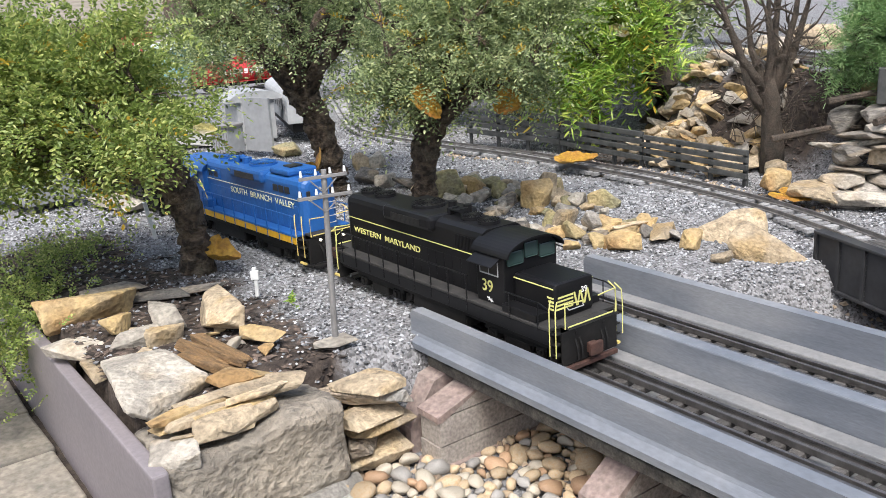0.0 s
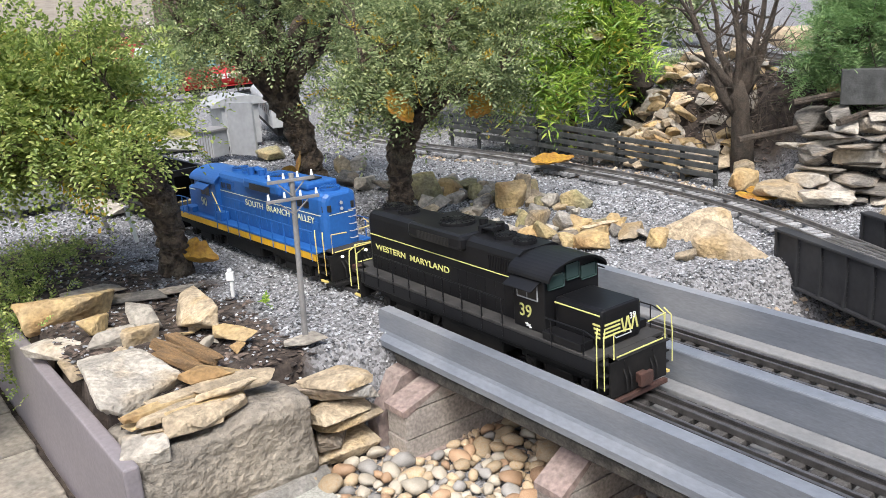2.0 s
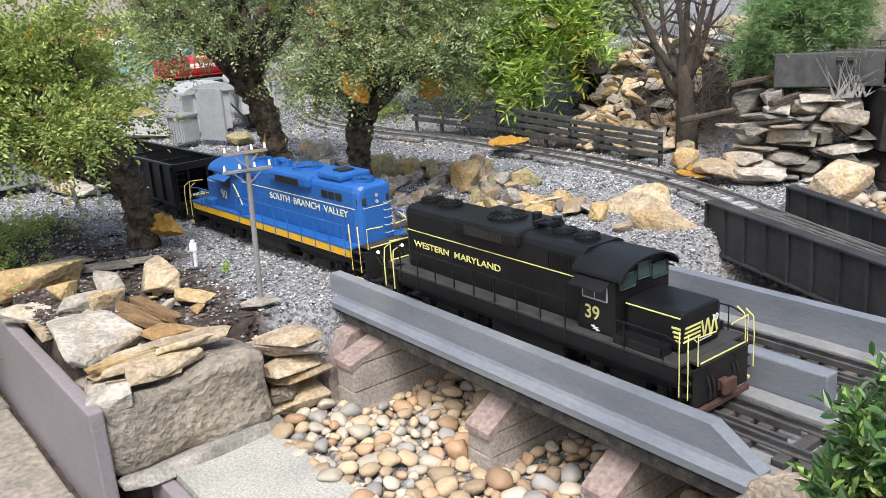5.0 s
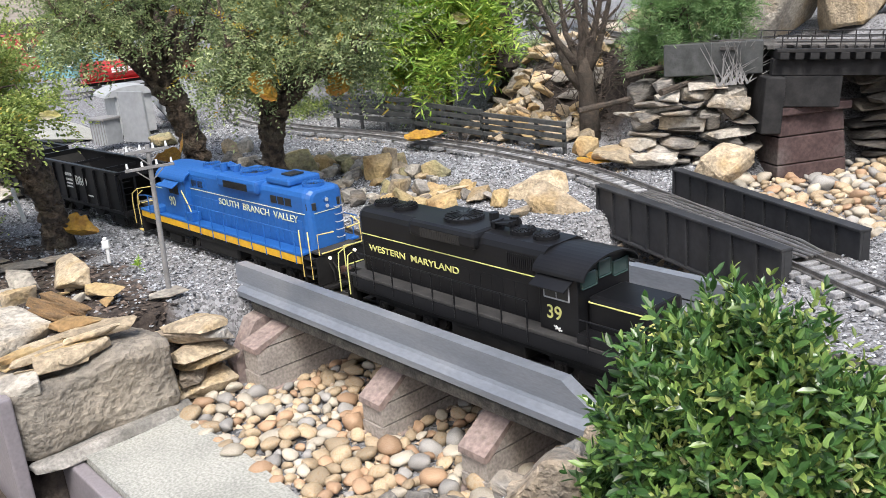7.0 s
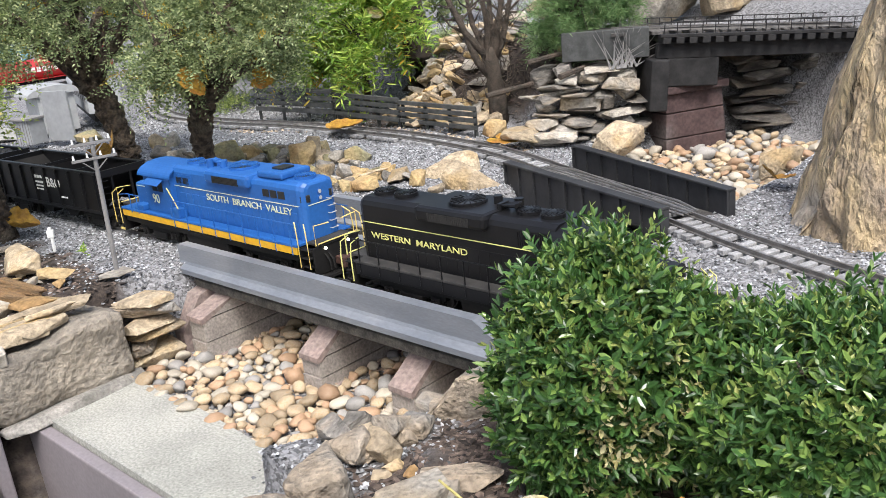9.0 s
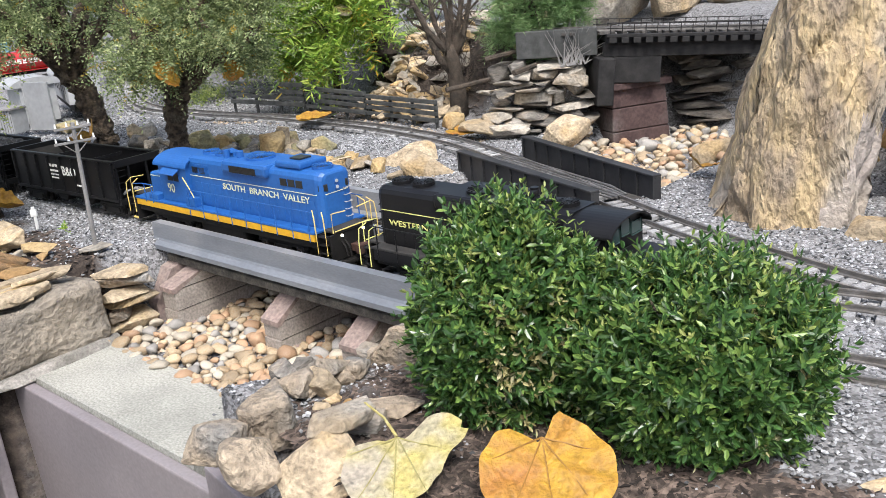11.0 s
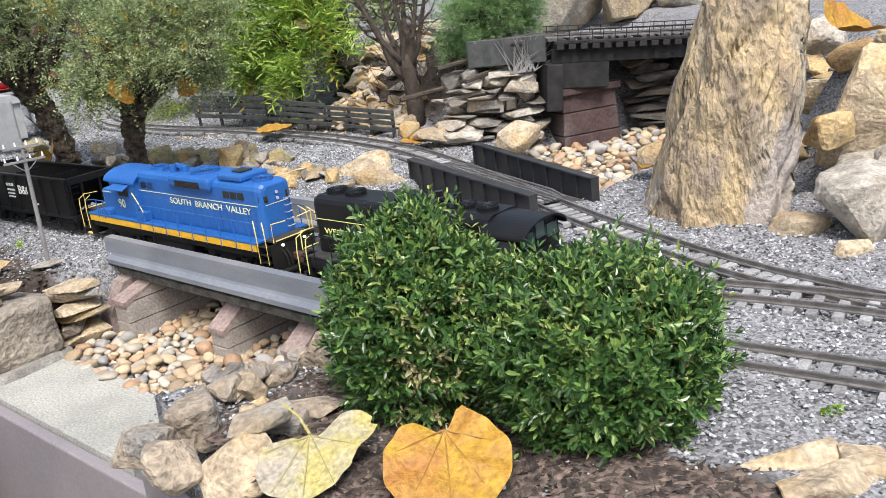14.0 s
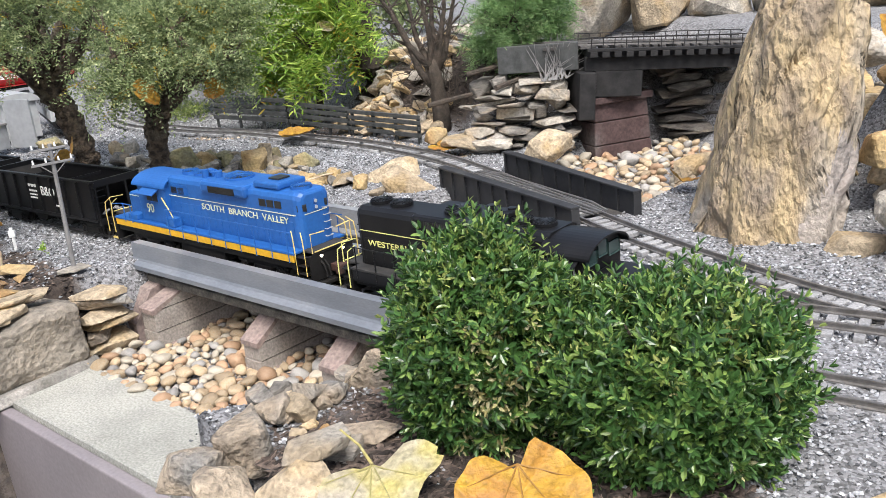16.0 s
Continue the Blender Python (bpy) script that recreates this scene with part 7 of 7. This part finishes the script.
ORANGE = [(-164, 0.57), (-123, 0.53), (-95, 0.50), (-67, 0.465), (-50, 0.45), (-34, 0.41), (-22, 0.29), (-12, 0.20), (4, 0.22), (10, 0.30), (15, 0.43), (19, 0.485), (26, 0.46), (42, 0.44), (61, 0.45), (90, 0.50), (116, 0.52), (153, 0.54), (180, 0.64)]
PALE = [(-155, 0.35), (-128, 0.40), (-104, 0.41), (-85, 0.39), (-58, 0.375), (-41, 0.28), (-15, 0.23), (12, 0.22), (24, 0.33), (30, 0.46), (47, 0.595), (55, 0.61), (61, 0.55), (66, 0.61), (70, 0.55), (82, 0.42), (95, 0.36), (119, 0.345), (147, 0.34), (180, 0.34)]
heart_leaf(0.118, "leaf_orange", "large orange-yellow heart-shaped leaf lying on mulch", pose(0.428, 0.112, 0.276, 0, 24, -100), 0.10, 0.06, 4, False, ORANGE)
heart_leaf(0.122, "leaf_pale", "large pale yellow lobed leaf with grey blotches", pose(0.306, 0.166, 0.270, 3, 22, -104), 0.05, 0.02, 8, True, PALE)
heart_leaf(0.095, "leaf_orange", "curled orange leaf lying on the ballast", pose(0.335, 2.045, 0.275, 4, -2, 10), 0.5, 0.12, 5, False)
heart_leaf(0.10, "leaf_orange", "folded orange leaf behind the train", pose(-0.245, 1.87, 0.315, -30, 40, 120), 0.5, 0.6, 6, False)
heart_leaf(0.065, "leaf_orange", "orange leaf caught in the tree", pose(0.010, 1.50, 0.495, 50, 35, 30), 0.3, 0.3, 7, False)
heart_leaf(0.048, "leaf_orange", "orange leaf caught in a branch", pose(0.155, 1.57, 0.482, 70, 10, -20), 0.3, 0.3, 9, False)
heart_leaf(0.06, "leaf_orange", "curled brown leaf by the tree", pose(-0.335, 1.375, 0.278, 25, 20, 40), 0.9, 0.6, 11, False)
heart_leaf(0.075, "leaf_orange", "flat orange leaf below the slope", pose(0.685, 1.63, 0.268, 6, 4, -60), 0.2, 0.1, 12, False)
heart_leaf(0.11, "leaf_orange", "brown-orange leaf on the rockery", pose(1.32, 0.80, 0.505, 25, 10, 20), 0.5, 0.4, 13, False)
heart_leaf(0.06, "leaf_orange", "orange leaf among the pebbles", pose(1.03, 1.02, 0.262, 20, 10, 70), 0.5, 0.4, 14, False)
heart_leaf(0.05, "leaf_orange", "yellow leaf by the upper track", pose(1.10, 2.05, 0.52, 50, 10, 70), 0.5, 0.4, 15, False)
heart_leaf(0.05, "leaf_pale", "yellow leaf in the bright shrub", pose(0.475, 2.26, 0.555, 40, 10, 10), 0.3, 0.2, 16, False)
heart_leaf(0.032, "leaf_pale", "long yellow-green leaf in the small tree", pose(-0.285, 1.22, 0.512, 20, 5, 5), 0.2, 0.1, 17, False)


# ---- small lineside things ----
tp = thing("telegraph_pole", "grey model telegraph pole with two crossarms and white insulators", "telegraph pole", Matrix.Translation((-0.1, 1.04, 0.258)))
part("pole", cyl(nb(), (0, 0, -0.01), (0.006, 0.004, 0.222), 0.0042, 10, 0.0034), "polegrey", tp)
part("foot", box(nb(), -0.006, 0.006, -0.006, 0.006, -0.004, 0.008, 0.001), "palegrey", tp)
for zz, hl in ((0.214, 0.030), (0.190, 0.034)):
    arm = part("crossarm", box(nb(), -hl, hl, -0.0016, 0.0016, -0.002, 0.002, 0.0004, 0, Matrix.Translation((0.0055, 0.0, zz)) @ Matrix.Rotation(radians(25), 4, "Z")), "polegrey", tp)
    for i in range(4):
        q = (-0.9 + 0.6 * i) * hl
        x, y = 0.0055 + q * math.cos(radians(25)), q * math.sin(radians(25))
        bm = cyl(nb(), (x, y, zz + 0.003), (x, y, zz + 0.010), 0.0020, 8, 0.0012)
        part("insulator", bm, "white", arm)
    br = nb()
    for sg in (-1, 1):
        q = sg * hl * 0.55
        wire(br, [(0.005, 0, zz - 0.020), (0.0055 + q * math.cos(radians(25)), q * math.sin(radians(25)), zz - 0.003)], 0.0009, 5)
    part("brace", br, "polegrey", tp)
sw = thing("switch_stand", "small white model switch stand in the ballast", "switch stand", Matrix.Translation((-0.245, 1.245, 0.26)))
part("post", cyl(nb(), (0, 0, -0.004), (0.001, 0, 0.026), 0.003, 8), "white", sw)
part("head", box(nb(), -0.006, 0.006, -0.004, 0.004, 0.022, 0.036, 0.0012), "white", sw)
part("target", box(nb(), -0.003, 0.003, -0.0035, 0.0035, 0.036, 0.041, 0.001), "white", sw)
for i, (x, y, h) in enumerate(((-0.525, 1.62, 0.07), (-0.62, 1.72, 0.05))):
    bm = box(nb(), -0.004, 0.004, -0.003, 0.003, -0.005, h, 0.0008)
    solid("marker_post", bm, "white" if i == 0 else "polegrey", "slim pale trackside marker post", "post", at=pose(x, y, 0.26, 0, -8, 20))

# ---- the yard behind: shed, platforms, wagons, buildings ----
sh = thing("grey_shed", "grey model barn with board walls on short legs", "model shed", pose(-0.93, 1.98, 0.268, 0, 0, -40))
part("wall", box(nb(), -0.12, 0.12, -0.065, 0.065, 0.012, 0.085, 0.001), "grey", sh)
bm = prism(nb(), [(-0.075, 0.0852), (0.0, 0.125), (0.075, 0.0852)], 0.26, Matrix.Rotation(radians(90), 4, "Z") @ pose(0, -0.13, 0))
part("roof", bm, "grey", sh)
for i in range(13):
    x = -0.12 + i * 0.02
    part("batten", box(nb(), x - 0.0015, x + 0.0015, -0.0672, -0.0652, 0.012, 0.085), "grey", sh)
for x in (-0.11, 0.11):
    for y in (-0.055, 0.055):
        part("leg", box(nb(), x - 0.005, x + 0.005, y - 0.005, y + 0.005, -0.012, 0.012), "polegrey", sh)
rock("paving_stone", -0.70, 1.93, (0.20, 0.11, 0.02), -35, 701, "greystone", "pale flat stone slab by the shed", "slab", z=0.262, sink=0.2, jag=0.1)
rock("paving_stone", -0.60, 2.25, (0.26, 0.14, 0.02), -35, 702, "greystone", "pale flat stone slab in the yard", "slab", z=0.262, sink=0.2, jag=0.1)
rock("paving_stone", -0.88, 2.9, (0.5, 0.3, 0.03), -45, 703, "slab", "pale concrete apron in the yard", "slab", z=0.262, sink=0.2, jag=0.06)
rock("paving_stone", -0.44, 2.50, (0.13, 0.08, 0.04), -35, 704, "mossy", "mossy stone at the yard's edge", "rock", z=0.262, sink=0.2)
bd = thing("sign_board", "tall blank grey board standing in the yard", "board", pose(-0.515, 2.53, 0.265, 0, 0, -35))
part("panel", box(nb(), -0.055, 0.055, -0.004, 0.004, 0.0, 0.155, 0.001), "grey", bd)
part("edge", box(nb(), -0.058, -0.0552, -0.005, 0.005, -0.004, 0.156), "palegrey", bd)
sc = thing("signal_hut", "small grey board hut with a flat roof", "model hut", pose(-0.615, 2.56, 0.265, 0, 0, -35))
part("wall", box(nb(), -0.035, 0.035, -0.03, 0.03, 0.0, 0.075, 0.001), "grey", sc)
part("roof", box(nb(), -0.042, 0.042, -0.037, 0.037, 0.0752, 0.082, 0.001), "polegrey", sc)
for i in range(6):
    part("batten", box(nb(), -0.03 + i * 0.012, -0.0285 + i * 0.012, -0.0318, -0.0302, 0, 0.075), "polegrey", sc)
pc = thing("passenger_car", "pale grey model passenger car with rounded roof and dark windows", "railway car", pose(-0.50, 3.0, 0.285, 0, 0, -72))
part("body", box(nb(), -0.30, 0.30, -0.055, 0.055, 0.03, 0.10, 0.002), "palegrey", pc)
part("roof", prism(nb(), [(0.058 * math.cos(a), 0.1002 + 0.035 * math.sin(a)) for a in [math.pi * k / 12 for k in range(13)]], 0.60, Matrix.Rotation(radians(90), 4, "Z") @ pose(0, -0.30, 0)), "palegrey", pc)
part("underframe", box(nb(), -0.28, 0.28, -0.04, 0.04, 0.0, 0.0298, 0.002), "blackdull", pc)
for i in range(9):
    for sg in (-1, 1):
        part("window", box(nb(), -0.27 + i * 0.06, -0.235 + i * 0.06, sg * 0.0555 - 0.0006, sg * 0.0555 + 0.0006, 0.065, 0.088), "dark", pc)
pf = thing("canopy", "pale grey curved canopy of a model station", "model station", pose(-0.60, 2.80, 0.265, 0, 0, -60))
part("canopy_roof", prism(nb(), [(0.09 * math.cos(a), 0.125 + 0.03 * math.sin(a)) for a in [math.pi * k / 12 for k in range(13)]], 0.16, Matrix.Rotation(radians(90), 4, "Z") @ pose(0, -0.08, 0)), "palegrey", pf)
part("wall", box(nb(), -0.07, 0.07, -0.06, 0.06, 0.0, 0.1245, 0.001), "palegrey", pf)
track("track_5", [(-2.2, 3.9, 0.275), (-1.4, 4.22, 0.275), (-1.03, 4.45, 0.275), (-0.90, 4.85, 0.275), (-0.9, 5.3, 0.275)], "yard track with pale ties", rail_m="railfar", tie_m="tiegrey")
tk = thing("tank_car", "bright red model tank car with a dome", "railway car", pose(-1.03, 4.45, 0.278, 0, 0, 32))
part("tank", cyl(nb(), (-0.23, 0, 0.085), (0.23, 0, 0.085), 0.052, 20), "red", tk)
bm = nb()
bars(bm, -0.10, 0.12, 0.088, 0.024, 8, -0.0512)
part("lettering", bm, "white", tk, "white lettering")
part("dome", cyl(nb(), (0, 0, 0.13), (0, 0, 0.160), 0.022, 14), "red", tk)
part("underframe", box(nb(), -0.25, 0.25, -0.03, 0.03, 0.02, 0.036, 0.002), "blackdull", tk)
part("walkway", box(nb(), -0.25, 0.25, -0.055, 0.055, 0.0362, 0.040, 0.001), "red", tk)
for x in (-0.17, 0.17):
    part("wheels", cyl(nb(), (x, -0.03, 0.014), (x, 0.03, 0.014), 0.016, 12), "steel", tk)
cbz = thing("caboose", "red model caboose with a cupola", "railway car", pose(-0.90, 4.85, 0.278, 0, 0, 62))
part("body", box(nb(), -0.16, 0.16, -0.05, 0.05, 0.03, 0.115, 0.002), "red", cbz)
part("roof", box(nb(), -0.19, 0.19, -0.056, 0.056, 0.1152, 0.124, 0.003), "red", cbz)
part("cupola", box(nb(), -0.05, 0.05, -0.04, 0.04, 0.1242, 0.155, 0.002), "red", cbz)
part("underframe", box(nb(), -0.18, 0.18, -0.03, 0.03, 0.0, 0.0298, 0.002), "blackdull", cbz)


def house(label, at, w, d_, h, m_, roof_m, rise, nwin):
    hs = thing("model_house", label, "model building", at)
    part("wall", box(nb(), -w, w, -d_, d_, -0.02, h, 0.001), m_, hs)
    part("roof", prism(nb(), [(-d_ - 0.015, h + 0.0002), (0, h + rise), (d_ + 0.015, h + 0.0002)], 2 * w + 0.03, Matrix.Rotation(radians(90), 4, "Z") @ pose(0, -w - 0.015, 0)), roof_m, hs)
    for i in range(nwin):
        x = -w + (i + 0.5) * 2 * w / nwin
        wn_ = part("window", box(nb(), x - 0.018, x + 0.018, -d_ - 0.003, -d_ + 0.001, h * 0.35, h * 0.75), "white", hs, "white-framed window")
        for q in (-0.008, 0.008):
            part("pane", box(nb(), x + q - 0.0065, x + q + 0.0065, -d_ - 0.0042, -d_ - 0.0032, h * 0.39, h * 0.71), "dark", wn_)
    return hs


house("red brick model house with white-framed windows", pose(-2.55, 7.0, 0.26, 0, 0, 15), 0.22, 0.15, 0.26, "brickred", "brickred", 0.01, 2)
house("teal model station with a pale roof", pose(-1.72, 5.9, 0.26, 0, 0, 12), 0.24, 0.14, 0.17, "teal", "palegreen", 0.05, 4)
house("white model house with a pale green roof", pose(-1.75, 3.35, 0.27, 0, 0, -50), 0.16, 0.13, 0.14, "white", "palegreen", 0.10, 2)
house("red model shop with a grey roof", pose(-1.05, 5.3, 0.27, 0, 0, -20), 0.14, 0.1, 0.16, "brickred", "palegrey", 0.04, 3)
wb = thing("garden_wall", "weathered timber wall and dark beam behind the yard", "wall", pose(-2.7, 8.6, 0.25, 0, 0, 3), kind="structure")
part("board", box(nb(), -6.0, 0.0, -0.03, 0.03, 0.0, 0.10, 0.004), "plank", wb)
part("board", box(nb(), -6.0, 0.0, -0.03, 0.03, 0.106, 0.22, 0.004), "plank", wb)
part("beam", box(nb(), -6.0, 0.0, -0.06, 0.06, 0.226, 0.34, 0.006), "darkwood", wb)
part("board", box(nb(), -6.0, 0.0, -0.05, 0.05, 0.346, 0.80, 0.006), "plank", wb)
part("post", box(nb(), 0.01, 0.30, -0.10, 0.10, 0.0, 1.2, 0.006), "darkwood", wb)
lad = thing("red_ladder", "thin white and red model ladder leaning in the yard", "ladder", pose(-1.85, 6.3, 0.27, 0, -24, 20))
for q in (-0.022, 0.022):
    part("ladder_rail", box(nb(), q - 0.003, q + 0.003, -0.003, 0.003, 0, 0.42), "white", lad)
for i in range(12):
    part("rung", box(nb(), -0.019, 0.019, -0.002, 0.002, 0.03 + i * 0.033, 0.035 + i * 0.033), "white", lad)
# tall hedge and fence that close the garden out of view
for i in range(26):
    a = 2 * math.pi * i / 26
    bm = rock_bm(2.6, 1.6, 2.0 + 0.7 * math.sin(i * 2.3), 900 + i, 1, 0.3, 0.6)
    solid("far_hedge", bm, "hedge", "dark green hedge round the garden", "hedge", kind="structure", at=pose(0.3 + 9.5 * math.cos(a), 1.5 + 9.5 * math.sin(a), 0.8, 0, 0, math.degrees(a) + 90))
# upper line: concrete edge, poles
solid("retaining_edge", box(nb(), -0.19, 0.012, -0.012, 0.012, 0.425, 0.492, 0.002), "fence", "dark grey retaining board of the upper line", "retaining wall", kind="structure", at=pose(1.032, 1.605, 0, 0, 0, -24))
for i, (x, y) in enumerate(((1.08, 2.1), (1.62, 1.72))):
    solid("marker_post", cyl(nb(), (0, 0, 0), (0, 0, 0.13), 0.004, 8), "polegrey", "slim pale grey post by the upper track", "post", at=pose(x, y, 0.46))


# ---- what moves ----
TRAVEL = [(0.0, -0.778), (0.5, -0.742), (1.0, -0.708), (1.5, -0.675), (2.0, -0.640), (2.5, -0.605), (3.0, -0.568), (3.5, -0.529), (4.0, -0.490), (5.25, -0.405), (6.5, -0.325), (7.0, -0.289), (7.5, -0.252), (8.0, -0.214), (9.25, -0.120), (10.5, -0.028), (10.8, -0.010), (11.0, -0.006), (11.5, -0.006), (13.0, -0.006), (16.0, -0.006)]
TRAIN = [(black_loco, 0.794, 0), (blue_loco, 0.168, 180), (hopper_1, -0.362, 0), (hopper_2, -0.828, 0)]


def travelled(t):
    return float(np.interp(t, [r[0] for r in TRAVEL], [r[1] for r in TRAVEL]))


def motions():
    for ob, s, turn in TRAIN:
        rows = []
        for t, u in TRAVEL:
            a, b = line(s + u - 0.15), line(s + u + 0.15)
            rows.append((t, Matrix.Translation((a + b) / 2) @ pose(0, 0, 0, 0, 0, math.degrees(math.atan2(b.y - a.y, b.x - a.x)) + turn)))
        walk(ob, rows)
    for ob, x, z, r in WHEELS:
        back = -1 if ob.parent == blue_loco else 1
        ts = [i * 0.25 for i in range(45)] + [16.0]
        walk(ob, [(t, pose(x, 0, z, 0, math.degrees((travelled(t) + 0.778) / r) * back, 0)) for t in ts])


motions()
